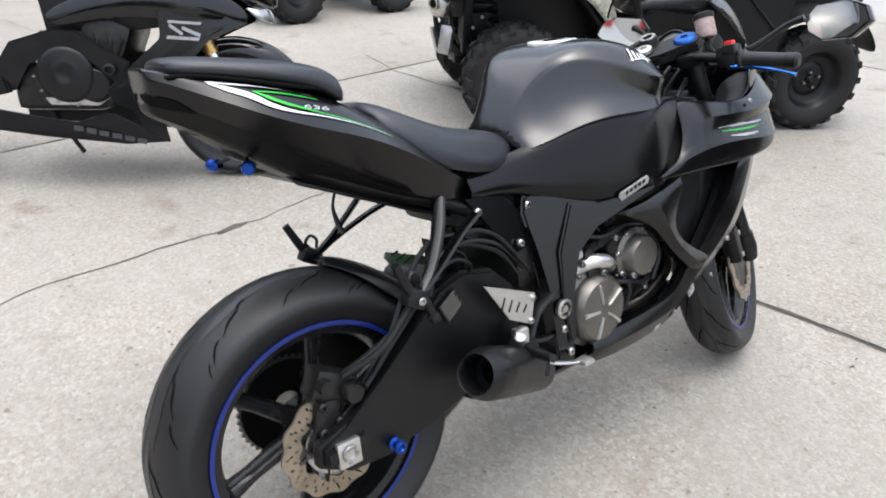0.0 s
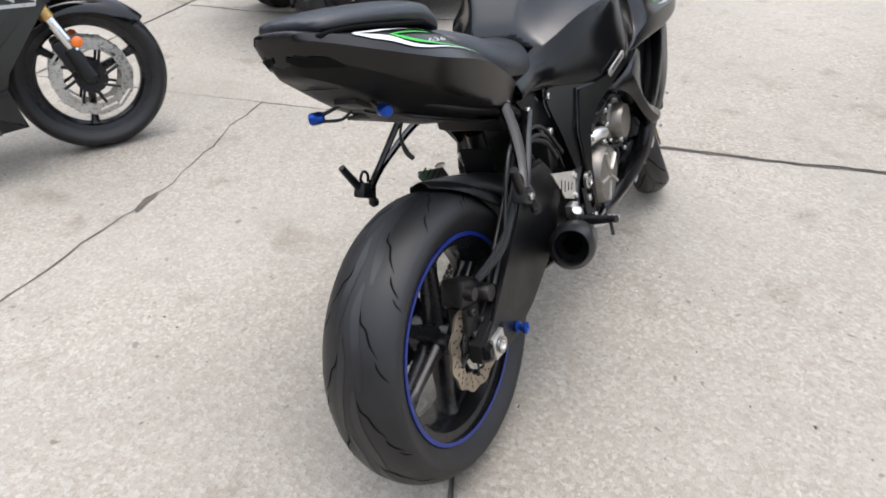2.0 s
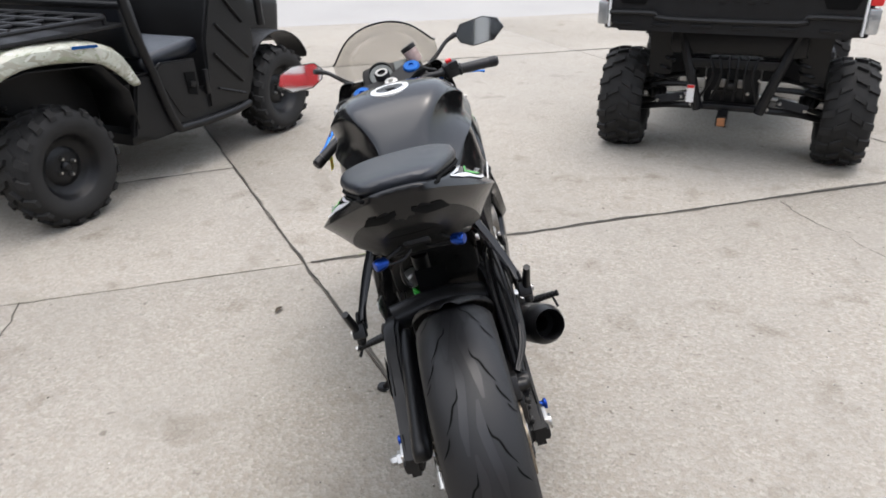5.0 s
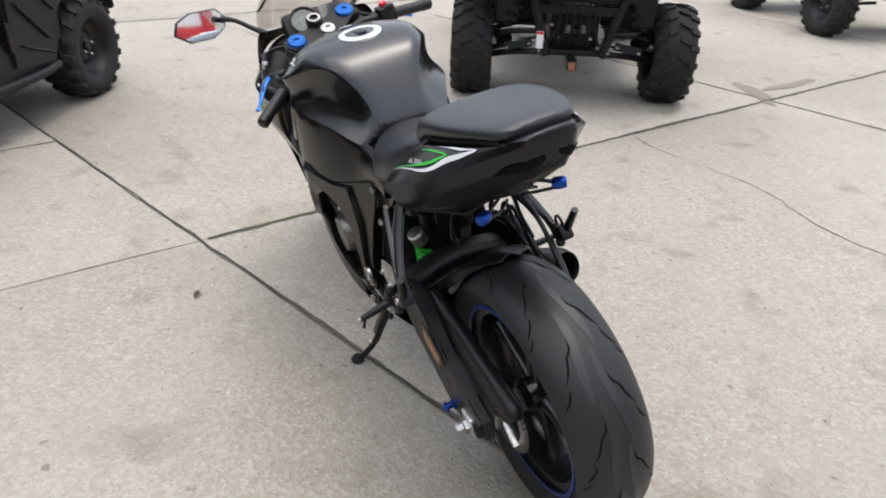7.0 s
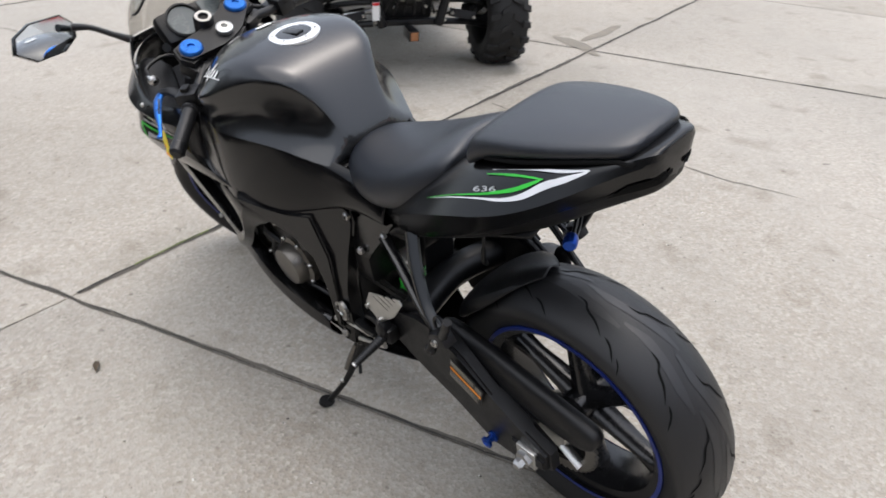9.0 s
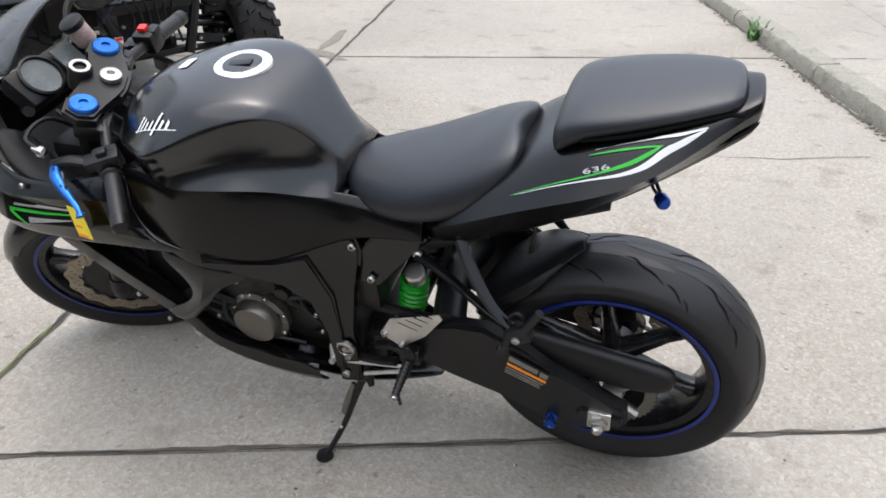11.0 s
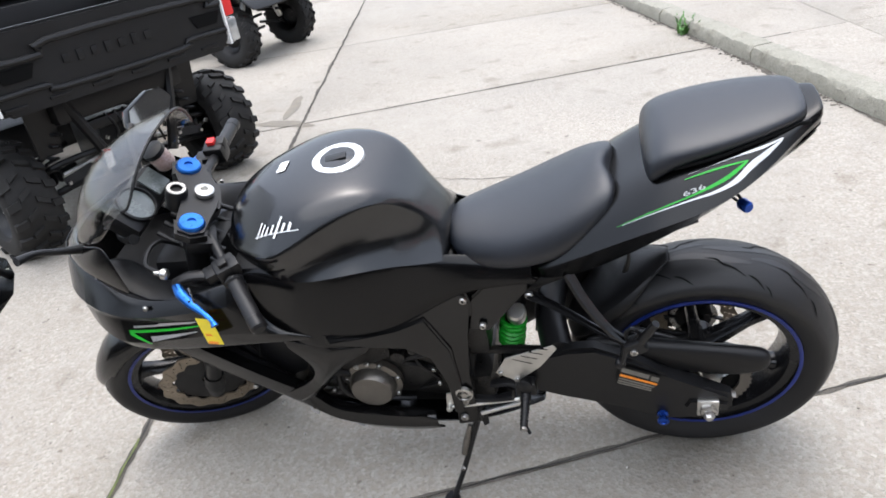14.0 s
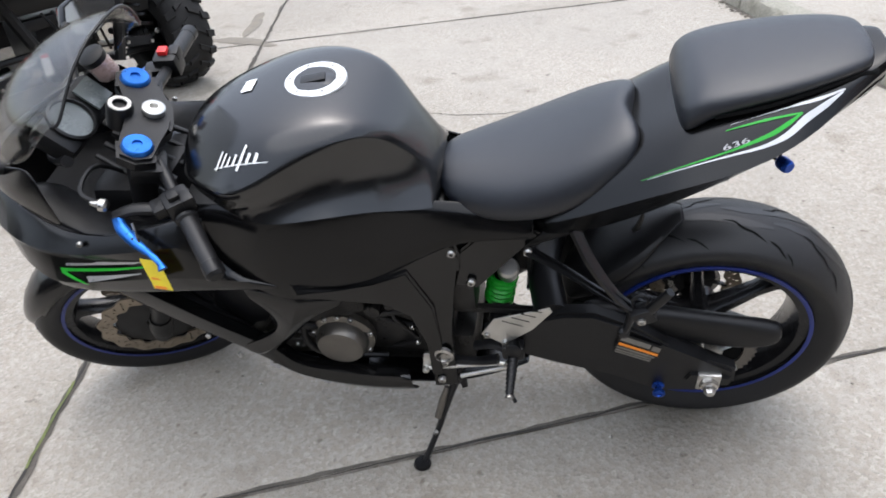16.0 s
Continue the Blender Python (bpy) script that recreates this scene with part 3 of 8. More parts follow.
tagged(part("weed_tuft", bm, WEED, None), "green weeds growing at the kerb", "weeds", kind="stuff")

# the dealer's building behind, seen in the mirrors: ribbed siding, a white sign band with red letter shapes
shop = thing("shop_building", "pale shop building with a white sign band", "building", Matrix.Translation((-9.5, -2.0, 0)), kind="structure")
part("wall", box(B(), (0, 0, 2.3), (0.3, 22.0, 4.6), None, 0.02), WALLPAINT, shop)
band = part("sign_band", box(B(), (0.22, 0, 3.2), (0.14, 20.0, 1.8), None, 0.02), FASCIA, shop, "white sign band with red letter shapes")
for k in range(14):
    y = -8.45 + 1.3 * k
    bar = part("sign_letter_shape", box(B(), (0.31, y, 3.3), (0.05, 0.24, 1.0), None, 0.05), SIGNRED, band)
    part("sign_letter_shape", box(B(), (0.311, y + 0.4, 3.3 + (0.38 if k % 2 else -0.38)), (0.05, 0.62, 0.24), None, 0.05), SIGNRED, band)
for k in range(9):
    part("shop_window", box(B(), (0.16, -8.8 + 2.2 * k, 1.05), (0.06, 1.9, 1.7), None, 0.02), LENS, shop, "dark glazed shop window")


# plain walls out of view, added beside the camera to darken the bike's reflections
for name, at, size in (("wall_north", (1.0, 9.4, 1.9), (34.0, 0.3, 3.8)), ("reflection_wall_wing", (-9.4, 9.1, 1.9), (0.3, 0.9, 3.8))):
    tagged(part(name, box(B(), at, size, None, 0.02), UNSEENDARK, None), "plain dark unseen wall added to darken reflections", "wall", kind="structure")

# ---- shared wheel pieces ----
def tyre_profile(r, w, rim):
    """Half-round road tyre, from one bead over the tread to the other."""
    h = w / 2
    pts = [(rim, -h * 0.70), (rim + 0.012, -h * 0.80), (rim + (r - rim) * 0.34, -h * 0.93), (rim + (r - rim) * 0.46, -h * 0.985)]
    for k in range(-6, 7):
        a = k / 6 * 1.05
        pts.append((r - (1 - math.cos(a)) * h * 0.92, math.sin(a) / math.sin(1.05) * h))
    pts += [(q, -y) for q, y in reversed(pts[:4])]
    return pts


def tread(r, w, n, at, kind="slit"):
    """Lightning-shaped slits cut across the tread, or the broad worn waves that run between them."""
    bm = B()
    h = w / 2

    def on(a, v):
        b = max(-1.05, min(1.05, v))
        rad = r - (1 - math.cos(b)) * h * 0.92 + (0.0007 if kind == "slit" else 0.0004)
        return Vector(at) + Vector((rad * math.cos(a), math.sin(b) / math.sin(1.05) * h, rad * math.sin(a)))

    def cut(a0, line, wid, blunt=0.15):
        path = smooth_path([((a0 + x) * r, y * h, 0) for x, y in line], 4)
        rows = []
        for i, q in enumerate(path):
            d = (path[min(i + 1, len(path) - 1)] - path[max(i - 1, 0)]).normalized()
            side = Vector((-d.y, d.x, 0))
            t = i / (len(path) - 1)
            g = wid * (blunt + (1 - blunt) * min(1.0, 4 * t, 4 * (1 - t)))
            rows.append([on((q - side * g).x / r, (q - side * g).y / h), on((q + side * g).x / r, (q + side * g).y / h)])
        loft(bm, rows, caps=False, closed=False)

    step = math.tau / n
    for k in range(n):
        a = step * k
        for s in (1, -1):
            o = a + (0 if s == 1 else step / 2)
            if kind == "slit":
                cut(o, [(0.0, 0.20 * s), (0.07, 0.24 * s), (0.11, 0.36 * s), (0.19, 0.46 * s), (0.27, 0.63 * s)], 0.0019)
                cut(o + 0.55 * step, [(0.0, 0.58 * s), (0.06, 0.66 * s), (0.13, 0.86 * s)], 0.0018)
                if k % 2:
                    cut(o + 0.80 * step, [(0.0, 0.74 * s), (0.04, 0.84 * s), (0.07, 0.98 * s)], 0.0014)
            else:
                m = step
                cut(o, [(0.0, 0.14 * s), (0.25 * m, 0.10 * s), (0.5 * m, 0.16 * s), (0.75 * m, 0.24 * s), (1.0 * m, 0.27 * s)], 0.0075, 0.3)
    return bm


def wave_disc(r0, r1, at, axis_y, petals=12, thick=0.005):
    """A petal brake disc with rows of holes right through it."""
    bm = B()
    n, m = petals * 12, 5
    ring = []
    for side in (-thick / 2, thick / 2):
        rows = []
        for j in range(m + 1):
            row = []
            for i in range(n):
                a = math.tau * i / n
                out = r1 * (1 + 0.030 * math.cos(petals * a))
                inn = r0 * (1 + 0.05 * math.cos(petals * a))
                q = inn + (out - inn) * j / m
                row.append(bm.verts.new((at[0] + q * math.cos(a), at[1] + side, at[2] + q * math.sin(a))))
            rows.append(row)
        ring.append(rows)
    hole = lambda i, j: (j == 1 and i % 6 == 1) or (j == 3 and i % 6 == 4) or (j == 2 and i % 12 == 9)
    for j in range(m):
        for i in range(n):
            k = (i + 1) % n
            if hole(i, j):
                for (a, b) in (((i, j), (k, j)), ((k, j), (k, j + 1)), ((k, j + 1), (i, j + 1)), ((i, j + 1), (i, j))):
                    bm.faces.new((ring[0][a[1]][a[0]], ring[0][b[1]][b[0]], ring[1][b[1]][b[0]], ring[1][a[1]][a[0]]))
                continue
            for s in (0, 1):
                g = ring[s]
                bm.faces.new((g[j][i], g[j][k], g[j + 1][k], g[j + 1][i]))
    for i in range(n):
        k = (i + 1) % n
        for j in (0, m):
            bm.faces.new((ring[0][j][i], ring[0][j][k], ring[1][j][k], ring[1][j][i]))
    return bm


def road_wheel(name, parent, at, r, w, rim_r, spokes, stripe=True, turn=None, hub=0.04, label=""):
    """Cast wheel with its tyre, tread and painted stripe as parts."""
    x, y, z = at
    h = w / 2
    bm = B()
    lathe(bm, [(rim_r + 0.004, -h * 0.74), (rim_r + 0.010, -h * 0.78), (rim_r + 0.008, -h * 0.70), (rim_r - 0.016, -h * 0.62), (rim_r - 0.026, -h * 0.3), (rim_r - 0.028, 0), (rim_r - 0.026, h * 0.3), (rim_r - 0.016, h * 0.62), (rim_r + 0.008, h * 0.70), (rim_r + 0.010, h * 0.78), (rim_r + 0.004, h * 0.74), (rim_r - 0.004, 0), (rim_r + 0.004, -h * 0.74)], at, (0, 1, 0), 64)
    lathe(bm, [(0, -0.06), (hub * 0.7, -0.06), (hub, -0.045), (hub * 0.8, 0), (hub, 0.045), (hub * 0.7, 0.06), (0, 0.06)], at, (0, 1, 0), 24)
    spoke_parts = []
    for k in range(spokes):
        sb_ = B()
        a = math.tau * k / spokes + 0.35
        d, n_ = Vector((math.cos(a), 0, math.sin(a))), Vector((-math.sin(a), 0, math.cos(a)))
        rings = []
        for t, wd, dp in ((0.6 * hub, 0.020, 0.030), (hub + 0.02, 0.015, 0.024), (rim_r * 0.65, 0.012, 0.019), (rim_r - 0.035, 0.015, 0.022), (rim_r - 0.018, 0.026, 0.026)):
            c = Vector(at) + d * t
            rings.append([c + n_ * wd * p + Vector((0, dp * q, 0)) for p, q in ((-1, -0.6), (-0.5, -1), (0.5, -1), (1, -0.6), (1, 0.6), (0.5, 1), (-0.5, 1), (-1, 0.6))])
        spoke_parts.append(("spoke", loft(sb_, rings), RIM, ""))
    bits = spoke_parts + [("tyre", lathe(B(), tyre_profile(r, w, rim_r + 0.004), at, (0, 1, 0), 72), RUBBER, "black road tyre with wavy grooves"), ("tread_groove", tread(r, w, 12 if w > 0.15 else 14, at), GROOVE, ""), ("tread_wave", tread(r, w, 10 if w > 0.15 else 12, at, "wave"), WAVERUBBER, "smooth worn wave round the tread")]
    if stripe:
        st = B()
        for s in (1, -1):
            lathe(st, [(rim_r + 0.001, s * h * 0.785), (rim_r + 0.005, s * h * 0.80), (rim_r + 0.0095, s * h * 0.795), (rim_r + 0.010, s * h * 0.76)], at, (0, 1, 0), 64)
        bits.append(("rim_stripe", st, RIMBLUE, "blue stripe round the wheel rim"))
    if turn is not None:
        turned(bm, turn)
        for _, b, _, _ in bits:
            turned(b, turn)
    wheel = part(name, bm, RIM, parent, label or "gloss black cast six-spoke wheel")
    for nm, b, m_, lb in bits:
        piece = part(nm, b, m_, wheel, lb, sharp=50)
        if nm == "tread_groove":
            tagged(piece, "wavy slits cut in the tread", kind="stuff")
    return wheel


def decal(name, line, widths, material, parent, target, label="", steps=10, up=False, lift=0.002):
    """A thin stripe laid on a body along a line."""
    path = smooth_path(line, steps) if len(line) > 2 else [Vector(line[0]).lerp(Vector(line[1]), k / 12) for k in range(13)]
    rows = []
    for i, q in enumerate(path):
        d = (path[min(i + 1, len(path) - 1)] - path[max(i - 1, 0)]).normalized()
        s = d.cross(Vector((0, 0, 1)) if up else Vector((0, 1, 0))).normalized()
        wd = float(np.interp(i / (len(path) - 1), np.linspace(0, 1, len(widths)), widths)) / 2
        rows.append([q - s * wd, q - s * wd * 0.3, q + s * wd * 0.3, q + s * wd])
    ob = part(name, loft(B(), rows, caps=False, closed=False), material, parent, label)
    sw = ob.modifiers.new("lie", "SHRINKWRAP")
    sw.target, sw.wrap_method, sw.offset = target, "NEAREST_SURFACEPOINT", lift
    sw.wrap_mode = "ABOVE_SURFACE"
    return ob


def lettering(name, text, size, m, material, parent, label=""):
    """Raised text in the plain built-in letters, turned into a mesh."""
    cu = bpy.data.curves.new(name, "FONT")
    cu.body, cu.size, cu.extrude, cu.align_x, cu.align_y = text, size, 0.0004, "CENTER", "CENTER"
    tmp = bpy.data.objects.new(name, cu)
    me = bpy.data.meshes.new_from_object(tmp)
    bpy.data.objects.remove(tmp)
    me.transform(m)
    ob = new(name, me)
    me.materials.clear()
    me.materials.append(material)
    ob.parent = parent
    if label:
        ob["label"] = label
    return ob


# ================= the sport motorcycle in the middle =================
bike = thing("sport_motorcycle", "matte black sport motorcycle with green tail stripes on its side stand", "motorcycle", Matrix.Translation((0.104, -0.0291, 0.0056)) @ pose(0, 0, 0, 0, 0, 1) @ pose(0, 0, 0, -12.7, 0, 0))
AX, RAKE = Vector((1.055, 0, 0.865)), radians(23.5)
UPA, FWD = Vector((-math.sin(RAKE), 0, math.cos(RAKE))), Vector((math.cos(RAKE), 0, math.sin(RAKE)))
STEER = Matrix.Translation(AX) @ Matrix.Rotation(radians(23.5), 4, UPA) @ Matrix.Translation(-AX)
FORK = Matrix.Translation(AX) @ pose(0, 0, 0, -3.8, 0, 0) @ Matrix.Translation(-AX) @ STEER
RKF = radians(19.0)
UPF = Vector((-math.sin(RKF), 0, math.cos(RKF)))
FWF = Vector((math.cos(RKF), 0, math.sin(RKF)))
RW, FW = Vector((-0.010, -0.020, 0.2993)), FORK.inverted() @ Vector((1.3215, -0.042, 0.258))

# rear wheel
rear_wheel = road_wheel("rear_wheel", bike, RW, 0.303, 0.169, 0.2095, 6)
part("brake_disc", wave_disc(0.068, 0.102, RW + Vector((0, -0.092, 0)), 1), DISC, rear_wheel, "brown-tinged petal brake disc with holes")
bm = lathe(B(), [(0.024, -0.104), (0.044, -0.100), (0.044, -0.090), (0.024, -0.088)], RW, (0, 1, 0), 30)
for k in range(6):
    a = math.tau * k / 6
    part("disc_arm", tube(B(), [RW + Vector((0.036 * math.cos(a), -0.094, 0.036 * math.sin(a))), RW + Vector((0.074 * math.cos(a + 0.16), -0.093, 0.074 * math.sin(a + 0.16)))], 0.007, 8, 1, 0.5), DARK, rear_wheel)
part("disc_carrier", bm, DARK, rear_wheel)
part("speed_sensor_ring", lathe(B(), [(0.046, -0.098), (0.058, -0.098), (0.058, -0.094), (0.046, -0.094), (0.046, -0.098)], RW, (0, 1, 0), 40), STEEL, rear_wheel, "bright toothed sensor ring")
part("sprocket_backing", lathe(B(), [(0.03, 0.096), (0.096, 0.096), (0.096, 0.094), (0.03, 0.092)], RW, (0, 1, 0), 36), GROOVE, rear_wheel)
bm = B()
n = 43
rg = []
for rr, yy in ((0.078, 0.098), (0.098, 0.098), (0.098, 0.105), (0.078, 0.105), (0.078, 0.098)):
    cog = 0.007 if rr > 0.09 else 0.0
    rg.append([RW + Vector(((rr + cog * (j % 2)) * math.cos(a), yy, (rr + cog * (j % 2)) * math.sin(a))) for j, a in ((j, math.tau * j / (2 * n)) for j in range(2 * n))])
loft(bm, rg, caps=False)
part("sprocket_teeth", bm, ENGINE, rear_wheel, "worn brown-grey chain sprocket")
bm = B()
for k in range(5):
    a = math.tau * k / 5
    tube(bm, [RW + Vector((0.03 * math.cos(a), 0.108, 0.03 * math.sin(a))), RW + Vector((0.085 * math.cos(a), 0.108, 0.085 * math.sin(a)))], 0.012, 8, 1, 0.4)
lathe(bm, [(0.0, 0.115), (0.034, 0.112), (0.04, 0.10)], RW, (0, 1, 0), 20)
part("sprocket_carrier", bm, ALU, rear_wheel)

# front wheel, turned with the bars
front_wheel = road_wheel("front_wheel", bike, FW, 0.286, 0.114, 0.2095, 6, turn=FORK)
for s in (1, -1):
    bm = wave_disc(0.102, 0.138, FW + Vector((0, s * 0.066, 0)), 1, 14)
    part("brake_disc", turned(bm, FORK), DISC, front_wheel, "brown-tinged petal brake disc with holes")
    bm = lathe(B(), [(0.028, 0.0), (0.06, 0.002), (0.1, 0.0), (0.1, 0.004), (0.06, 0.007), (0.028, 0.005)], FW + Vector((0, s * 0.058, 0)), (0, s, 0), 28)
    part("disc_carrier", turned(bm, FORK), DARK, front_wheel)

# swingarm: a deep black arm on each side, cross-braced ahead of the tyre
for s in (1, -1):
    lo = [(-0.062, 0.285), (-0.058, 0.325), (0.0, 0.345), (0.06, 0.378), (0.15, 0.46), (0.225, 0.528), (0.29, 0.545), (0.37, 0.525), (0.43, 0.47), (0.45, 0.40), (0.40, 0.335), (0.30, 0.300), (0.18, 0.270), (0.08, 0.245), (0.0, 0.250)] if s < 0 else [(-0.062, 0.285), (-0.058, 0.33), (0.0, 0.355), (0.08, 0.40), (0.15, 0.455), (0.23, 0.490), (0.29, 0.482), (0.34, 0.445), (0.40, 0.420), (0.45, 0.40), (0.40, 0.345), (0.30, 0.325), (0.19, 0.310), (0.09, 0.245), (0.0, 0.250)]
    yy = lambda x: s * (0.139 - 0.02 * max(0, (x - 0.2) / 0.25))
    bm = plate(B(), [(x, yy(x), z) for x, z in lo], (0, 0.036, 0), 0.008)
    part("swingarm_side", bm, PLASTIC if s < 0 else DARK, bike, "deep matte black swingarm")
bm = B()
tube(bm, [(0.31, -0.13, 0.46), (0.33, 0, 0.47), (0.31, 0.13, 0.46)], 0.035, 12)
tube(bm, [(0.42, -0.14, 0.40), (0.42, 0.14, 0.40)], 0.022, 12, 1)
part("swingarm_brace", bm, DARK, bike)
for s in (1, -1):
    bm = B()
    box(bm, (-0.008, s * 0.160, 0.297), (0.046, 0.012, 0.050), None, 0.003)
    part("axle_block", bm, ALU, bike, "bare aluminium axle block")
    bm = B()
    if s > 0:
        lathe(bm, [(0.0, 0.030), (0.008, 0.030), (0.012, 0.024), (0.012, 0.014), (0.019, 0.012), (0.019, 0.0)], (-0.008, 0.164, 0.297), (0, 1, 0), 6)
    else:
        lathe(bm, [(0.0, -0.006), (0.009, -0.006), (0.012, 0.004), (0.017, 0.005), (0.017, 0.0)], (-0.008, -0.168, 0.297), (0, -1, 0), 20)
    part("axle_nut", bm, STEEL, bike)
    bm = B()
    lathe(bm, [(0.006, -0.02), (0.006, 0.004), (0.013, 0.006), (0.013, 0.010), (0.008, 0.013), (0.008, 0.021), (0.013, 0.024), (0.013, 0.029), (0.007, 0.031), (0.005, 0.028), (0, 0.028)], (0.088, s * 0.150, 0.268), (0, s, 0), 18)
    part("swingarm_spool", bm, BLUE, bike, "blue anodised swingarm spool")
    bm = plate(B(), [(-0.05, s * 0.158, 0.286), (0.028, s * 0.158, 0.276), (0.04, s * 0.158, 0.300), (0.03, s * 0.158, 0.322), (-0.05, s * 0.158, 0.312)], (0, 0.01, 0), 0.003)
    part("axle_slot_plate", bm, DARK, bike)


def label_sheet(name, corners, bars, back, parent, label):
    """A small printed label: a thin sheet with plain bars on it."""
    a, b, c, d = [Vector(q) for q in corners]
    nrm = (b - a).cross(d - a).normalized()
    if nrm.y * a.y < 0:
        nrm = -nrm
    ob = part(name, plate(B(), [a, b, c, d], nrm * 0.0008), back, parent, label)
    for u0, u1, v0, v1, m_ in bars:
        at = lambda u, v: a.lerp(b, u).lerp(d.lerp(c, u), v) + nrm * 0.0011
        part("print_bar", plate(B(), [at(u0, v0), at(u1, v0), at(u1, v1), at(u0, v1)], nrm * 0.0006), m_, ob)
    return ob


label_sheet("warning_label", [(0.176, 0.162, 0.448), (0.092, 0.162, 0.408), (0.106, 0.162, 0.352), (0.190, 0.162, 0.388)], [(0.04, 0.72, 0.08, 0.3, GREYPRINT), (0.04, 0.97, 0.42, 0.54, ORANGE), (0.04, 0.93, 0.62, 0.70, GREYPRINT), (0.04, 0.88, 0.76, 0.83, GREYPRINT), (0.04, 0.9, 0.88, 0.94, GREYPRINT), (0.78, 0.96, 0.1, 0.34, GREYPRINT)], PLASTIC, bike, "small dark warning label with an orange bar")
label_sheet("warning_label", [(0.217, -0.160, 0.497), (0.262, -0.157, 0.522), (0.284, -0.155, 0.487), (0.240, -0.159, 0.456)], [(0.06, 0.90 - 0.05 * (k % 3), 0.06 + 0.115 * k, 0.095 + 0.115 * k, GREYPRINT) for k in range(8)], PLASTIC, bike, "small grey printed warning label")

# chain run and its guard
bm = B()
path = smooth_path([(0.50, 0.105, 0.446), (0.34, 0.103, 0.438), (0.2, 0.102, 0.418), (0.0, 0.102, 0.401)], 30)
for i, q in enumerate(path[::2]):
    d = (path[min(2 * i + 1, len(path) - 1)] - path[max(2 * i - 1, 0)]).normalized()
    ang = math.degrees(math.atan2(d.z, d.x))
    for yo in (-0.006, 0.006):
        box(bm, q + Vector((0, yo, 0)), (0.013, 0.003, 0.013), eul(0, -ang, 0))
part("chain_run", bm, ENGINEDARK, bike, "dark drive chain")
bm = B()
path = smooth_path([(0.44, 0.102, 0.34), (0.2, 0.102, 0.245), (0.0, 0.102, 0.193)], 30)
for i, q in enumerate(path[::2]):
    d = (path[min(2 * i + 1, len(path) - 1)] - path[max(2 * i - 1, 0)]).normalized()
    ang = math.degrees(math.atan2(d.z, d.x))
    for yo in (-0.006, 0.006):
        box(bm, q + Vector((0, yo, 0)), (0.013, 0.003, 0.013), eul(0, -ang, 0))
part("chain_run", bm, ENGINEDARK, bike, "dark drive chain")
bm = loft(B(), [[(x, 0.080, z - h), (x, 0.082, z), (x, 0.108, z + 0.006), (x, 0.126, z - 0.008), (x, 0.127, z - h), (x, 0.115, z - h + 0.004)] for x, z, h in ((0.26, 0.475, 0.03), (0.14, 0.465, 0.065), (0.0, 0.440, 0.080), (-0.10, 0.425, 0.070), (-0.142, 0.412, 0.028))])
part("chain_guard", bm, PLASTIC, bike, "long black chain guard", sub=2, sharp=80)

# hugger over the rear tyre
rows = []
for a, hw, rr in ((20, 0.060, 0.322), (32, 0.090, 0.318), (43, 0.097, 0.315), (52, 0.094, 0.314), (60, 0.080, 0.315), (68, 0.056, 0.317), (77, 0.020, 0.320)):
    dn = Vector((math.cos(radians(a)), 0, math.sin(radians(a))))
    c = RW + rr * dn
    fl = 0.036 * min(1, hw / 0.09) ** 2
    rows.append([c + Vector((0, -hw * 1.03, 0)) - dn * fl, c + Vector((0, -hw * 0.97, 0)) - dn * 0.012, c + Vector((0, -hw * 0.5, 0)), c + dn * 0.003, c + Vector((0, hw * 0.5, 0)), c + Vector((0, hw * 0.97, 0)) - dn * 0.012, c + Vector((0, hw * 1.03, 0)) - dn * fl])
part("rear_hugger", sheet(rows), PLASTIC, bike, "black hugger over the rear tyre", sub=1, thick=0.005, sharp=45)

# rear caliper and its hose
bm = B()
box(bm, (0.005, -0.098, 0.405), (0.085, 0.05, 0.055), eul(0, 28, 0), 0.008)
box(bm, (-0.02, -0.105, 0.36), (0.05, 0.045, 0.06), eul(0, 12, 0), 0.008)
lathe(bm, [(0, 0.03), (0.017, 0.03), (0.02, 0.02), (0.02, 0)], (0.03, -0.118, 0.392), (0, -1, 0), 16)
lathe(bm, [(0, 0.02), (0.013, 0.02), (0.015, 0)], (-0.018, -0.12, 0.42), (0, -1, 0), 14)
for q in ((-0.03, -0.13, 0.385), (0.0, -0.128, 0.345), (-0.035, -0.128, 0.335)):
    bolt(bm, q, (0, -1, 0), 0.009, 0.008)
cal = part("brake_caliper", bm, ENGINEDARK, bike, "small dark rear brake caliper")
bm = B()
tube(bm, [(0.02, -0.125, 0.43), (0.07, -0.15, 0.46), (0.13, -0.162, 0.50), (0.2, -0.162, 0.57), (0.28, -0.15, 0.60), (0.38, -0.15, 0.56), (0.43, -0.15, 0.50)], 0.0055, 8)
part("brake_hose", bm, DARK, cal)
bm = B()
tube(bm, [(0.10, -0.16, 0.47), (0.19, -0.15, 0.60), (0.27, -0.14, 0.62), (0.36, -0.14, 0.58)], 0.005, 8)
tube(bm, [(0.02, -0.128, 0.425), (0.09, -0.160, 0.465), (0.16, -0.166, 0.53)], 0.008, 8)
part("cable", bm, DARK, bike)
for off in (0.0, 0.018):
    part("cable", tube(B(), [(0.46, -0.135 - off, 0.50), (0.38, -0.150, 0.575 + off), (0.30, -0.150, 0.60 + off), (0.24, -0.140, 0.57), (0.21, -0.150, 0.52)], 0.0045, 8), DARK, bike)

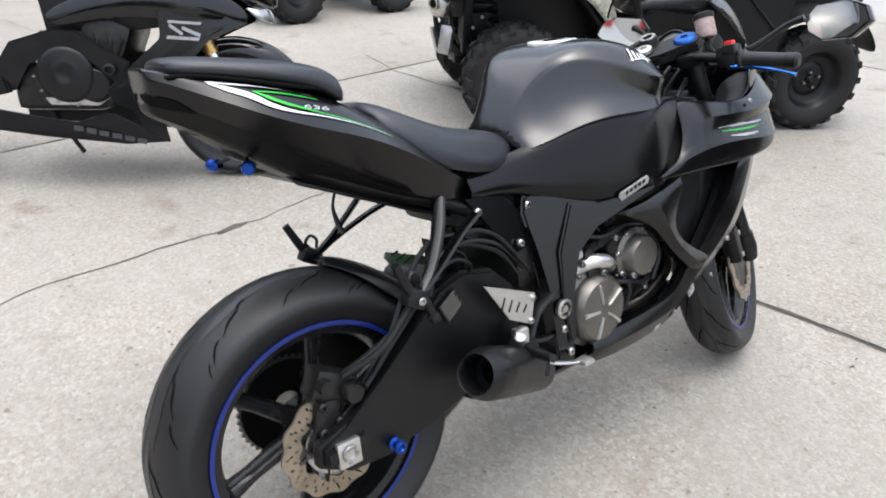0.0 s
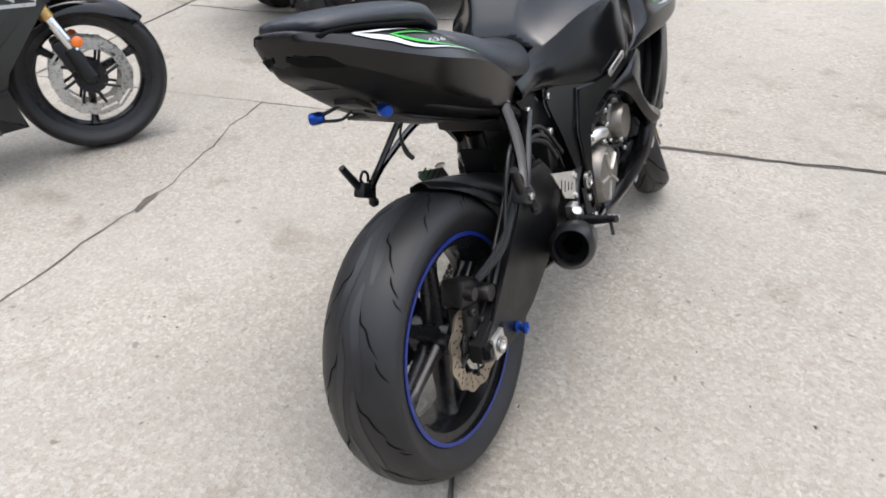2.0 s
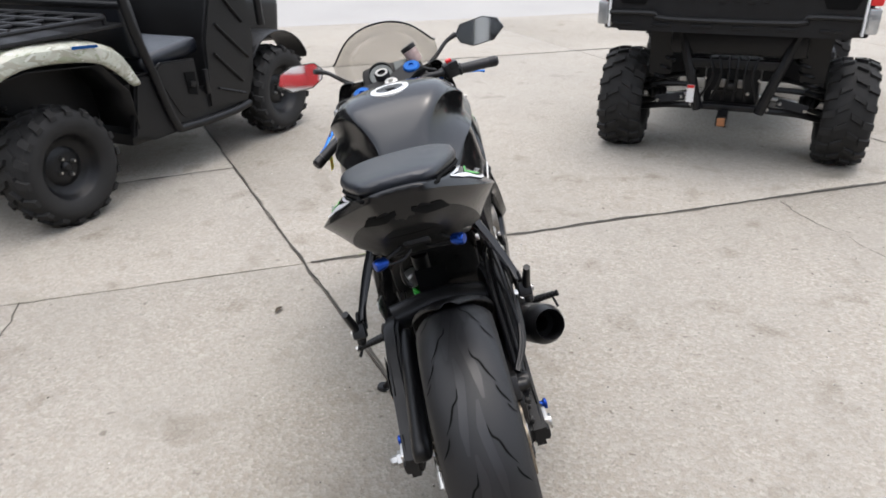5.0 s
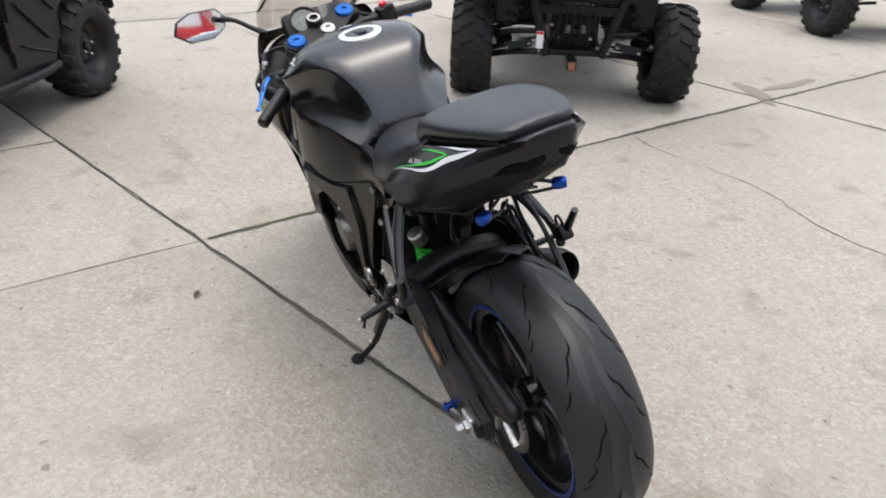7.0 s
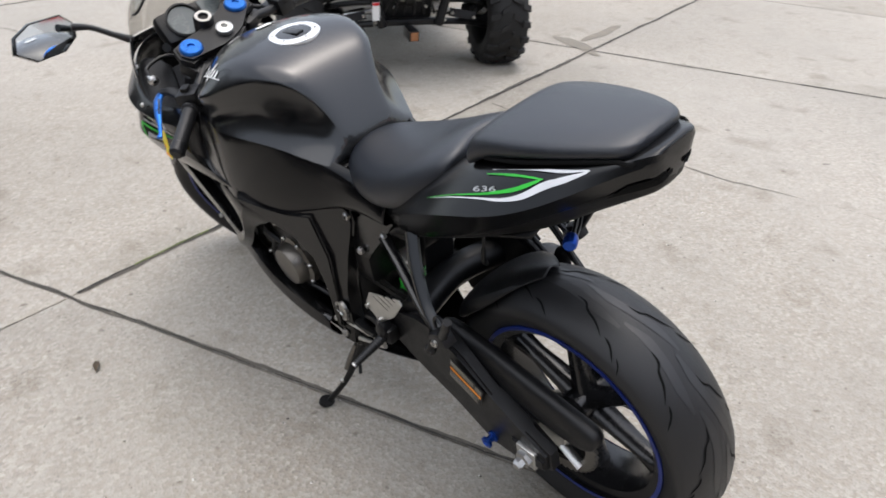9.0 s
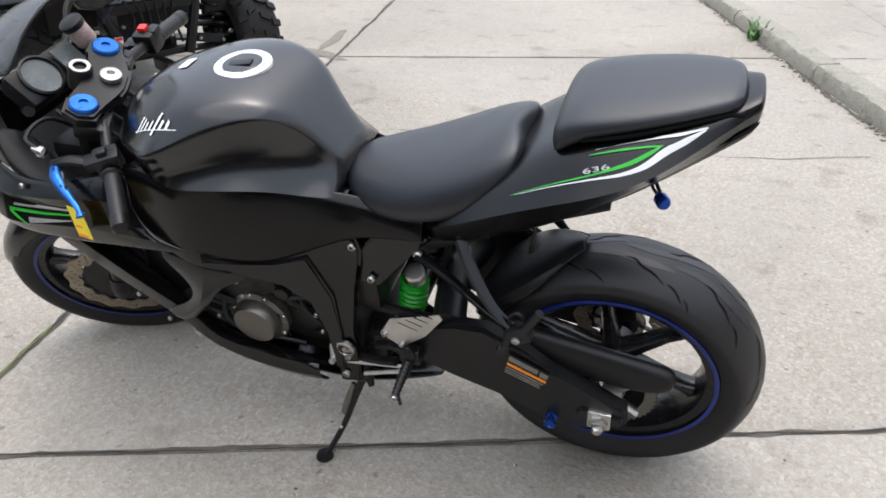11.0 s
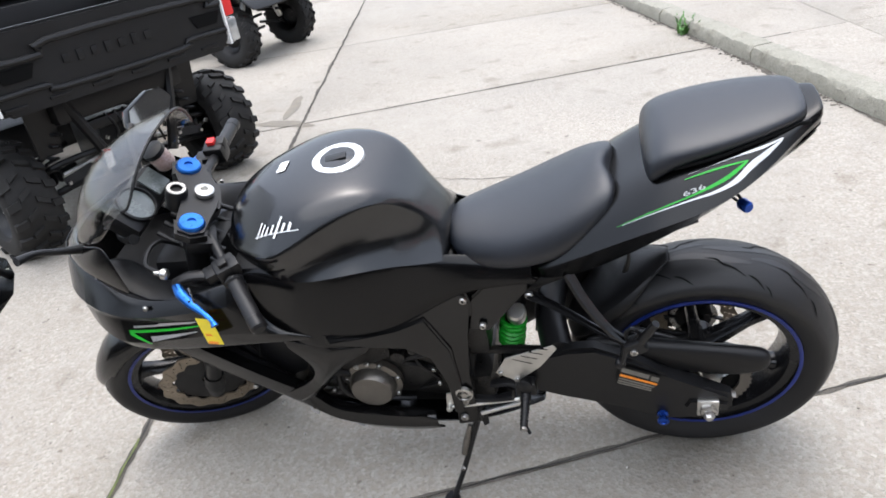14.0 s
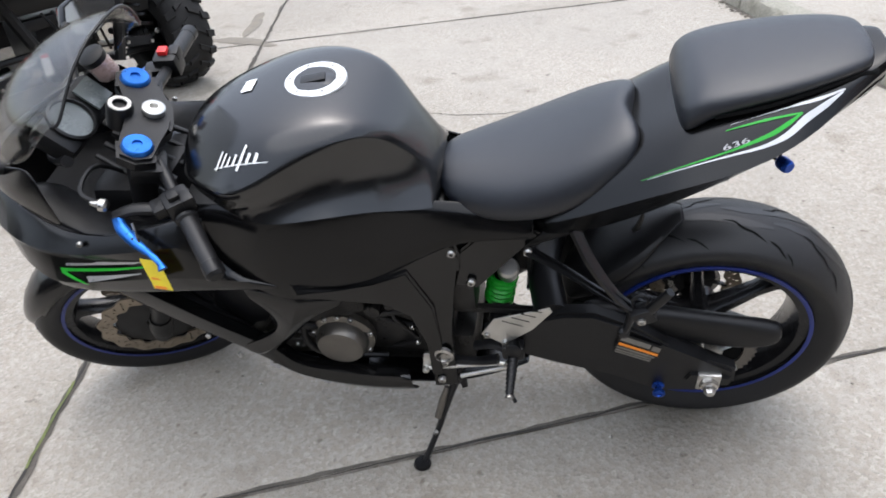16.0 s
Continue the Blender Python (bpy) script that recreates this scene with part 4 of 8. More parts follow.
# engine
bm = B()
box(bm, (0.66, 0, 0.42), (0.30, 0.26, 0.22), eul(0, -8, 0), 0.03)
box(bm, (0.80, 0, 0.53), (0.18, 0.30, 0.20), eul(0, 24, 0), 0.02)
box(bm, (0.60, 0, 0.30), (0.26, 0.22, 0.10), None, 0.03)
box(bm, (0.52, 0, 0.50), (0.12, 0.24, 0.12), None, 0.02)
engine = part("engine", bm, ENGINEDARK, bike, "dark grey four-cylinder engine")
rnd = random.Random(5)


def round_cover(at, r, depth, s, material, name, label, spokes=0):
    bm = lathe(B(), [(r + 0.012, 0), (r + 0.012, depth * 0.35), (r, depth * 0.45), (r * 0.96, depth * 0.8), (r * 0.85, depth), (r * 0.45, depth * 1.04), (0, depth * 1.05)], at, (0, s, 0), 40)
    for k in range(spokes):
        a = math.tau * k / spokes + 0.3
        tube(bm, [Vector(at) + Vector((0.15 * r * math.cos(a), s * depth * 1.05, 0.15 * r * math.sin(a))), Vector(at) + Vector((0.85 * r * math.cos(a), s * depth, 0.85 * r * math.sin(a)))], 0.006, 6, 1, 0.5)
    ob = part(name, bm, material, engine, label)
    for k in range(7):
        a = math.tau * k / 7 + 0.2
        b2 = bolt(B(), Vector(at) + Vector(((r + 0.008) * math.cos(a), s * depth * 0.3, (r + 0.008) * math.sin(a))), (0, s, 0), 0.007, 0.008)
        part("bolt", b2, STEEL, ob)
    return ob


clutch = round_cover((0.640, -0.140, 0.358), 0.080, 0.055, -1, ENGINE, "clutch_cover", "round bronze-grey clutch cover", 0)
for k in range(5):
    a = math.tau * k / 5 + 0.55
    u_, v_ = Vector((math.cos(a), 0, math.sin(a))), Vector((-math.sin(a), 0, math.cos(a)))
    c_ = Vector((0.640, -0.197, 0.358))
    part("clutch_rib", plate(B(), [c_ + u_ * 0.016 - v_ * 0.003, c_ + u_ * 0.066 - v_ * 0.004, c_ + u_ * 0.066 + v_ * 0.004, c_ + u_ * 0.016 + v_ * 0.003], (0, 0.010, 0), 0.002), ALU, clutch, "bright raised rib")
round_cover((0.770, -0.160, 0.450), 0.050, 0.05, -1, ENGINE, "timing_cover", "small bronze-grey engine cover")
round_cover((0.752, 0.132, 0.386), 0.057, 0.048, 1, ENGINE, "stator_cover", "round bronze-grey stator cover")
bm = B()
for x, z, r, d in ((0.70, 0.485, 0.020, 0.05), (0.66, 0.505, 0.014, 0.05), (0.62, 0.49, 0.016, 0.05), (0.78, 0.375, 0.022, 0.04), (0.74, 0.40, 0.018, 0.045), (0.56, 0.44, 0.018, 0.05), (0.85, 0.52, 0.020, 0.035)):
    part("engine_fitting", lathe(B(), [(r, 0), (r, d * 0.7), (r * 0.8, d), (0, d)], (x, -0.125, z), (0, -1, 0), 14), ENGINEDARK, engine)
    part("engine_fitting", lathe(B(), [(r, 0), (r, d * 0.6), (r * 0.8, d * 0.8), (0, d * 0.8)], (x - 0.03, 0.12, z), (0, 1, 0), 14), ENGINEDARK, engine)
for k in range(9):
    x, z = rnd.uniform(0.58, 0.88), rnd.uniform(0.36, 0.56)
    for s in (1, -1):
        part("bolt", bolt(B(), (x, s * 0.165, z), (0, s, 0), 0.006, 0.007), STEEL, engine)
for k in range(10):
    s = 1 if k % 2 else -1
    x0, z0 = rnd.uniform(0.56, 0.86), rnd.uniform(0.47, 0.58)
    bm = tube(B(), [(x0, s * 0.12, z0), (x0 + rnd.uniform(-0.04, 0.06), s * rnd.uniform(0.15, 0.17), z0 - 0.05), (x0 + rnd.uniform(-0.07, 0.07), s * rnd.uniform(0.14, 0.17), z0 - 0.12), (x0 + rnd.uniform(-0.1, 0.1), s * 0.12, z0 - 0.19)], rnd.choice((0.005, 0.008, 0.011)), 8)
    part("engine_hose", bm, DARK, engine)
# pipes, clamps and the ribbed hose between cylinder block and clutch
part("coolant_elbow", tube(B(), [(0.60, -0.150, 0.455), (0.63, -0.172, 0.470), (0.67, -0.178, 0.460), (0.70, -0.165, 0.440)], [0.016, 0.017, 0.016, 0.015], 12), ALU, engine, "bare metal coolant elbow")
part("ribbed_hose", lathe(B(), [(0.012 + 0.0035 * (k % 2), 0.004 * k) for k in range(26)], (0.62, -0.158, 0.492), (0.93, -0.10, 0.28), 14), DARK, engine, "ribbed black hose")
part("sensor_block", box(B(), (0.585, -0.165, 0.500), (0.032, 0.020, 0.030), eul(0, -12, 0), 0.004), SILVER, engine, "pale grey sensor block")
for k, (x, z) in enumerate(((0.60, 0.53), (0.66, 0.545), (0.73, 0.548), (0.80, 0.545))):
    part("throttle_stub", lathe(B(), [(0.020, 0), (0.022, 0.02), (0.018, 0.03), (0, 0.03)], (x, -0.120, z), (0.2, -1, 0.1), 16), ENGINEDARK, engine)
    part("hose_clamp", lathe(B(), [(0.0225, 0.008), (0.0235, 0.010), (0.0235, 0.015), (0.0225, 0.017)], (x, -0.120, z), (0.2, -1, 0.1), 16), STEEL, engine, "bright hose clamp")
for pts, r_ in (([(0.58, -0.16, 0.545), (0.66, -0.178, 0.520), (0.74, -0.175, 0.525), (0.83, -0.165, 0.50)], 0.005), ([(0.70, -0.17, 0.40), (0.74, -0.188, 0.395), (0.80, -0.180, 0.375), (0.86, -0.16, 0.39)], 0.007), ([(0.72, -0.17, 0.425), (0.735, -0.19, 0.38), (0.72, -0.185, 0.33)], 0.006), ([(0.84, -0.16, 0.48), (0.855, -0.18, 0.43), (0.83, -0.18, 0.37)], 0.009)):
    part("engine_hose", tube(B(), pts, r_, 8), DARK, engine)
for x, y, z in ((0.705, -0.176, 0.505), (0.655, -0.182, 0.440), (0.735, -0.20, 0.412), (0.80, -0.19, 0.405), (0.835, -0.17, 0.44), (0.79, -0.188, 0.365), (0.60, -0.17, 0.47)):
    part("bolt", bolt(B(), (x, y, z), (0, -1, 0.2), 0.0075, 0.009), STEEL, engine)
bm = B()
box(bm, (1.02, 0, 0.50), (0.03, 0.34, 0.26), eul(0, 14, 0), 0.006)
rad = part("radiator", bm, DARK, bike, "dark radiator behind the fairing")
bm = B()
for k in range(24):
    z = 0.385 + 0.0098 * k
    box(bm, (1.004 - 0.25 * (z - 0.5), 0, z), (0.004, 0.32, 0.003))
part("radiator_fin", bm, ENGINEDARK, rad)
for s in (1, -1):
    for k in range(3):
        bm = tube(B(), [(0.90, s * (0.06 + 0.035 * k), 0.46), (0.96, s * (0.06 + 0.035 * k), 0.36), (0.90, s * (0.05 + 0.02 * k), 0.27), (0.74, s * 0.04, 0.25)], 0.017, 10)
        part("exhaust_header", bm, ENGINE, bike, "dull brown exhaust header pipe")

for dy in (0.0, 0.014):
    part("brake_hose", tube(B(), [(0.055, -0.128 - dy, 0.395), (0.14, -0.126 - dy, 0.470), (0.235, -0.124 - dy, 0.548), (0.278, -0.128 - dy, 0.584 - dy), (0.312, -0.132 - dy, 0.566 - dy), (0.318, -0.128, 0.520), (0.34, -0.11, 0.47)], 0.0052, 8), DARK, bike)

# short silencer on the right: a rounded end cap, a thin open rim, a dark bore
bm = B()
ea, eb = Vector((0.227, -0.241, 0.384)), Vector((0.445, -0.170, 0.283))
ed = (eb - ea)
L_ = ed.length
lathe(bm, [(0.028, 0.15), (0.032, 0.145), (0.0355, 0.02), (0.0362, 0.002), (0.0385, -0.001), (0.041, 0.003), (0.0435, 0.012), (0.0485, 0.022), (0.0508, 0.034), (0.0512, 0.058), (0.0512, 0.062)], ea, ed, 44)
exh = part("silencer", bm, DARK, bike, "short black silencer with an open end and a dull grey sleeve", sharp=50)
part("silencer_sleeve", lathe(B(), [(0.0515, 0.060), (0.0515, 0.085), (0.050, L_ * 0.6), (0.046, L_), (0, L_)], ea, ed, 40), ENGINEDARK, exh)
part("silencer_core", lathe(B(), [(0.0352, 0.060), (0.022, 0.064), (0.020, 0.13), (0, 0.13)], ea, ed, 30), GROOVE, exh)
part("print_bar", plate(B(), [ea + ed.normalized() * 0.064 + Vector((0, -0.0465, 0.012)), ea + ed.normalized() * 0.082 + Vector((0, -0.0465, 0.012)), ea + ed.normalized() * 0.082 + Vector((0, -0.0475, -0.014)), ea + ed.normalized() * 0.064 + Vector((0, -0.0475, -0.014))], (0, 0.001, 0)), GREYPRINT, exh)

# frame: spars that arch over the engine, covers beside the tank
COVER = [(0.34, 0.106, 0.722, 0.698, 0.672), (0.42, 0.099, 0.722, 0.697, 0.662), (0.50, 0.100, 0.732, 0.696, 0.645), (0.56, 0.120, 0.748, 0.698, 0.622), (0.62, 0.146, 0.768, 0.700, 0.598), (0.68, 0.166, 0.780, 0.695, 0.578), (0.74, 0.181, 0.779, 0.684, 0.566), (0.80, 0.189, 0.776, 0.676, 0.562), (0.85, 0.184, 0.782, 0.678, 0.575), (0.90, 0.170, 0.788, 0.690, 0.592), (0.96, 0.166, 0.776, 0.690, 0.600), (1.02, 0.172, 0.766, 0.690, 0.604)]
for s in (1, -1):
    outline = [(0.484, 0.102, 0.606), (0.490, 0.101, 0.638), (0.520, 0.106, 0.650), (0.580, 0.136, 0.626), (0.640, 0.160, 0.612), (0.700, 0.182, 0.612), (0.790, 0.204, 0.628), (0.790, 0.206, 0.604), (0.695, 0.184, 0.574), (0.625, 0.164, 0.550), (0.574, 0.156, 0.503), (0.553, 0.158, 0.421), (0.558, 0.162, 0.313), (0.563, 0.162, 0.255), (0.513, 0.160, 0.262), (0.511, 0.156, 0.327), (0.512, 0.146, 0.426), (0.506, 0.126, 0.526), (0.488, 0.110, 0.575)]
    bm = plate(B(), [(x, s * y, z) for x, y, z in outline], (0, 0.034, 0), 0.005)
    spar = part("frame_spar", bm, PAINT, bike, "satin black frame spar")
    ridge = [(0.580, 0.155, 0.612), (0.640, 0.178, 0.602), (0.700, 0.199, 0.602), (0.780, 0.220, 0.620), (0.782, 0.221, 0.609), (0.695, 0.201, 0.580), (0.629, 0.182, 0.557), (0.579, 0.172, 0.508), (0.557, 0.174, 0.421), (0.561, 0.178, 0.313), (0.540, 0.178, 0.313), (0.532, 0.172, 0.421), (0.538, 0.160, 0.516)]
    part("spar_ridge", plate(B(), [(x, s * y, z) for x, y, z in ridge], (0, 0.018, 0), 0.004), PAINT, spar)
    bm = plate(B(), [(0.445, s * 0.100, 0.655), (0.500, s * 0.104, 0.600), (0.520, s * 0.122, 0.540), (0.455, s * 0.116, 0.525), (0.432, s * 0.114, 0.555), (0.380, s * 0.112, 0.625), (0.330, s * 0.112, 0.672), (0.36, s * 0.106, 0.680)], (0, 0.012, 0), 0.004)
    part("frame_gusset", bm, PAINT, spar)
    for q in ((0.499, 0.117, 0.622), (0.466, 0.124, 0.549), (0.354, 0.130, 0.643), (0.543, 0.178, 0.290), (0.533, 0.172, 0.345)):
        part("frame_bolt", bolt(B(), (q[0], s * q[1], q[2]), (0, s, 0), 0.0095, 0.009), STEEL, spar)
    bm = lathe(B(), [(0.022, 0), (0.022, 0.008), (0.016, 0.010), (0.014, 0.004), (0.008, 0.004), (0.008, 0.009), (0, 0.009)], (0.532, s * 0.174, 0.394 if s < 0 else 0.375), (0, s, 0), 22)
    part("pivot_cap", bm, STEEL, spar)
    # cover that sweeps from the seat to the headstock
    rows = []
    for x, y0, zt, zm, zb in COVER:
        y = y0 + 0.004
        rows.append([(x, s * (y - 0.010), zt + 0.002), (x, s * (y + 0.001), zt - 0.006), (x, s * (y + 0.008), zt * 0.65 + zm * 0.35), (x, s * (y + 0.017), zm), (x, s * (y + 0.024), zm * 0.45 + zb * 0.55), (x, s * (y + 0.022), zb), (x, s * (y - 0.005), zb - 0.004)])
    part("tank_side_cover", sheet(rows), COVERPAINT, bike, "smooth satin black cover below the tank", sub=2, thick=0.004, sharp=70)
    # badge bar
    if s < 0:
        bm = plate(B(), [(0.686, s * 0.206, 0.606), (0.694, s * 0.206, 0.596), (0.765, s * 0.220, 0.622), (0.770, s * 0.220, 0.632), (0.762, s * 0.220, 0.640), (0.690, s * 0.206, 0.615)], (0, 0.004, 0), 0.001)
        badge = part("badge", bm, ALU, bike, "small silver badge bar")
        for k in range(5):
            u, w_ = 0.703 + 0.0115 * k, 0.2115 + 0.0022 * k
            part("print_bar", plate(B(), [(u, s * w_, 0.607 + 0.0042 * k), (u + 0.008, s * w_, 0.610 + 0.0042 * k), (u + 0.007, s * w_, 0.617 + 0.0042 * k), (u - 0.001, s * w_, 0.614 + 0.0042 * k)], (0, 0.001, 0)), DARK, badge)
part("airbox", box(B(), (0.72, 0, 0.66), (0.44, 0.25, 0.14), None, 0.03), DARK, bike, "black airbox")
part("battery_tray", box(B(), (0.43, 0, 0.64), (0.20, 0.19, 0.10), eul(0, 8, 0), 0.03), DARK, bike, "black battery tray")
part("inner_mudguard", sheet([[(0.50, y, 0.60 - abs(y) * 0.3), (0.36, y, 0.645 - abs(y) * 0.3), (0.24, y, 0.690 - abs(y) * 0.3), (0.12, y, 0.745 - abs(y) * 0.3), (0.02, y, 0.785 - abs(y) * 0.25)] for y in (-0.075, -0.05, -0.025, 0.0, 0.025, 0.05, 0.075)]), PLASTIC, bike, "black inner rear mudguard", thick=0.006, sharp=60)
for s in (1, -1):
    part("subframe", tube(B(), [(0.45, s * 0.09, 0.60), (0.30, s * 0.10, 0.67), (0.10, s * 0.09, 0.76), (-0.06, s * 0.05, 0.85)], 0.016, 10), DARK, bike)
bm = B()
tube(bm, [(0.395, 0.030, 0.58), (0.425, 0.030, 0.38)], 0.022, 14, 1)
part("shock_guard", plate(B(), [(0.345, -0.03, 0.56), (0.345, 0.05, 0.56), (0.362, 0.05, 0.44), (0.362, -0.03, 0.44)], (0.006, 0, 0), 0.002), PLASTIC, bike, "black shock guard")
shock = part("shock_absorber", bm, DARK, bike, "shock absorber with a bright green spring")
bm = B()
tube(bm, [Vector((0.412, 0.040, 0.480)).lerp(Vector((0.425, 0.040, 0.40)), k / 60) + 0.027 * Vector((math.cos(k * 0.6), math.sin(k * 0.6), 0.1 * math.cos(k * 0.6))) for k in range(61)], 0.0065, 6, 1)
part("spring", bm, GREEN, shock)
part("reservoir_cap", lathe(B(), [(0.022, -0.03), (0.022, 0), (0.018, 0.005), (0, 0.005)], (0.398, 0.068, 0.528), (-0.1, 0.45, 1), 24), ALU, shock, "round bare metal cap")


def hull(sections, crease):
    """A closed mirrored body whose numbered lengthwise edges stay crisp when rounded."""
    bm = body(sections)
    half = len(sections[0][1])
    ring = len(bm.verts) // len(sections)
    bm.verts.ensure_lookup_table()
    lay = bm.edges.layers.float.new("crease_edge")
    for k in range(len(sections) - 1):
        for i, w_ in crease.items():
            for j in (i, ring - i):
                e = bm.edges.get((bm.verts[k * ring + j % ring], bm.verts[(k + 1) * ring + j % ring]))
                if e is not None:
                    e[lay] = w_
    return bm


# tank: flat shouldered top, hollow flanks for the knees
TANK = [(0.508, [(0, 0.762), (0.0318, 0.762), (0.053, 0.76), (0.0603, 0.757), (0.07, 0.752), (0.09, 0.742), (0.108, 0.73), (0.096, 0.722), (0, 0.722)]),
        (0.530, [(0, 0.798), (0.0318, 0.798), (0.053, 0.795), (0.0624, 0.7886), (0.075, 0.7771), (0.0955, 0.7574), (0.121, 0.737), (0.105, 0.728), (0, 0.728)]),
        (0.562, [(0, 0.845), (0.0383, 0.845), (0.0617, 0.8412), (0.072, 0.8316), (0.0817, 0.8079), (0.0995, 0.7757), (0.136, 0.746), (0.11, 0.735), (0, 0.735)]),
        (0.594, [(0, 0.8844), (0.0516, 0.885), (0.0828, 0.885), (0.0951, 0.872), (0.0979, 0.8435), (0.1117, 0.7991), (0.151, 0.758), (0.116, 0.742), (0, 0.742)]),
        (0.625, [(0, 0.91), (0.0653, 0.91), (0.1026, 0.911), (0.1179, 0.8942), (0.1174, 0.8629), (0.1274, 0.8118), (0.166, 0.769), (0.12, 0.746), (0, 0.746)]),
        (0.680, [(0, 0.931), (0.077, 0.93), (0.126, 0.924), (0.1469, 0.8946), (0.1477, 0.8636), (0.1537, 0.8194), (0.19, 0.779), (0.13, 0.75), (0, 0.75)]),
        (0.745, [(0, 0.935), (0.0862, 0.932), (0.1445, 0.92), (0.1758, 0.8746), (0.1747, 0.8496), (0.1729, 0.8124), (0.203, 0.777), (0.145, 0.75), (0, 0.75)]),
        (0.805, [(0, 0.928), (0.0887, 0.925), (0.1516, 0.907), (0.2003, 0.8478), (0.1974, 0.829), (0.1897, 0.8002), (0.207, 0.774), (0.15, 0.752), (0, 0.752)]),
        (0.850, [(0, 0.9192), (0.0804, 0.9148), (0.1378, 0.8953), (0.2047, 0.8358), (0.204, 0.8217), (0.1937, 0.8007), (0.196, 0.782), (0.145, 0.76), (0, 0.76)]),
        (0.905, [(0, 0.9065), (0.0615, 0.9018), (0.1102, 0.8802), (0.1685, 0.83), (0.172, 0.8205), (0.166, 0.806), (0.164, 0.794), (0.13, 0.772), (0, 0.772)]),
        (0.955, [(0, 0.876), (0.0466, 0.874), (0.0848, 0.86), (0.1331, 0.8244), (0.137, 0.8154), (0.13, 0.8036), (0.126, 0.792), (0.1, 0.78), (0, 0.78)]),
        (0.985, [(0, 0.852), (0.0318, 0.85), (0.0572, 0.841), (0.0894, 0.8188), (0.0927, 0.8113), (0.087, 0.8012), (0.083, 0.793), (0.07, 0.788), (0, 0.788)])]
tank = part("tank", hull(TANK, {3: 0.80, 2: 0.15, 6: 1.0}), TANKPAINT, bike, "broad satin graphite-black fuel tank", sub=3, sharp=80)
cap_m = Matrix.Translation((0.722, 0.0, 0.9285)) @ eul(0, 0.5, 0).to_4x4()
bm = turned(lathe(B(), [(0.037, 0.0), (0.038, 0.0035), (0.053, 0.0035), (0.0555, 0.001), (0.0565, -0.014)], (0, 0, 0), (0, 0, 1), 48), cap_m)
fuel_cap = part("fuel_cap_ring", bm, WHITEMETAL, tank, "bright metal fuel cap ring")
bm = turned(lathe(B(), [(0, 0.003), (0.020, 0.003), (0.033, 0.001), (0.0375, -0.003)], (0, 0, 0), (0, 0, 1), 40), cap_m)
fc = part("fuel_cap", bm, TANKPAINT, fuel_cap)
part("key_flap", box(B(), cap_m @ Vector((0.004, 0, 0.0035)), (0.044, 0.022, 0.004), eul(0, 4, 12), 0.001), DARK, fuel_cap)
for k in range(6):
    a = math.tau * k / 6
    part("cap_bolt", bolt(B(), cap_m @ Vector((0.0455 * math.cos(a), 0.0455 * math.sin(a), 0.0032)), (0, 0, 1), 0.0032, 0.002), STEEL, fuel_cap)
tag = decal("fuel_sticker", [(0.846, 0.018, 0.912), (0.846, 0.0, 0.912), (0.846, -0.018, 0.912)], [0.022, 0.022, 0.022], WHITE, tank, tank, "small white sticker", 4, up=True)
for s in (1, -1):
    c0, u_, v_ = Vector((0.822, s * 0.150, 0.862)), Vector((-1, 0, 0.10)), Vector((-0.1, -s * 0.62, 0.78))
    for k, h in enumerate((0.030, 0.024, 0.016, 0.017, 0.028, 0.015, 0.014)):
        x0 = -0.045 + 0.0125 * k
        lo_ = -0.010 if k == 4 else 0.0
        P_ = lambda x, z: c0 + u_ * (x + 0.35 * z) * (1 if s > 0 else -1) + v_ * (z - 0.008 + 0.0012 * k)
        decal("logo_stroke", [P_(x0, lo_), P_(x0, h / 2), P_(x0, h)], [0.0050, 0.0056, 0.0050], WHITE, tank, tank, "", 4)
    decal("logo_stroke", [P_(-0.050, -0.004), P_(0.0, -0.003), P_(0.050, 0.001)], [0.0022, 0.0030, 0.0018], WHITE, tank, tank, "", 6)

# seats and tail
SEAT = [(0.524, [(0, 0.764), (0.030, 0.762), (0.056, 0.752), (0.070, 0.742), (0.068, 0.730), (0, 0.730)]),
        (0.470, [(0, 0.776), (0.046, 0.773), (0.084, 0.757), (0.108, 0.730), (0.104, 0.706), (0, 0.706)]),
        (0.390, [(0, 0.794), (0.062, 0.791), (0.112, 0.772), (0.138, 0.738), (0.134, 0.712), (0, 0.712)]),
        (0.300, [(0, 0.826), (0.072, 0.824), (0.122, 0.806), (0.148, 0.766), (0.142, 0.736), (0, 0.736)]),
        (0.238, [(0, 0.858), (0.066, 0.856), (0.112, 0.840), (0.140, 0.800), (0.134, 0.766), (0, 0.766)]),
        (0.186, [(0, 0.876, 0.204), (0.046, 0.880, 0.186), (0.088, 0.868, 0.178), (0.112, 0.838, 0.184), (0.106, 0.802, 0.188), (0, 0.802, 0.198)]),
        (0.172, [(0, 0.864, 0.196), (0.042, 0.864, 0.170), (0.080, 0.854, 0.164), (0.100, 0.830, 0.174), (0.096, 0.806, 0.178), (0, 0.806, 0.190)])]
part("rider_seat", hull(SEAT, {2: 0.3, 4: 0.8}), VINYL, bike, "low black vinyl rider seat with a notched rear edge", sub=2, sharp=75)
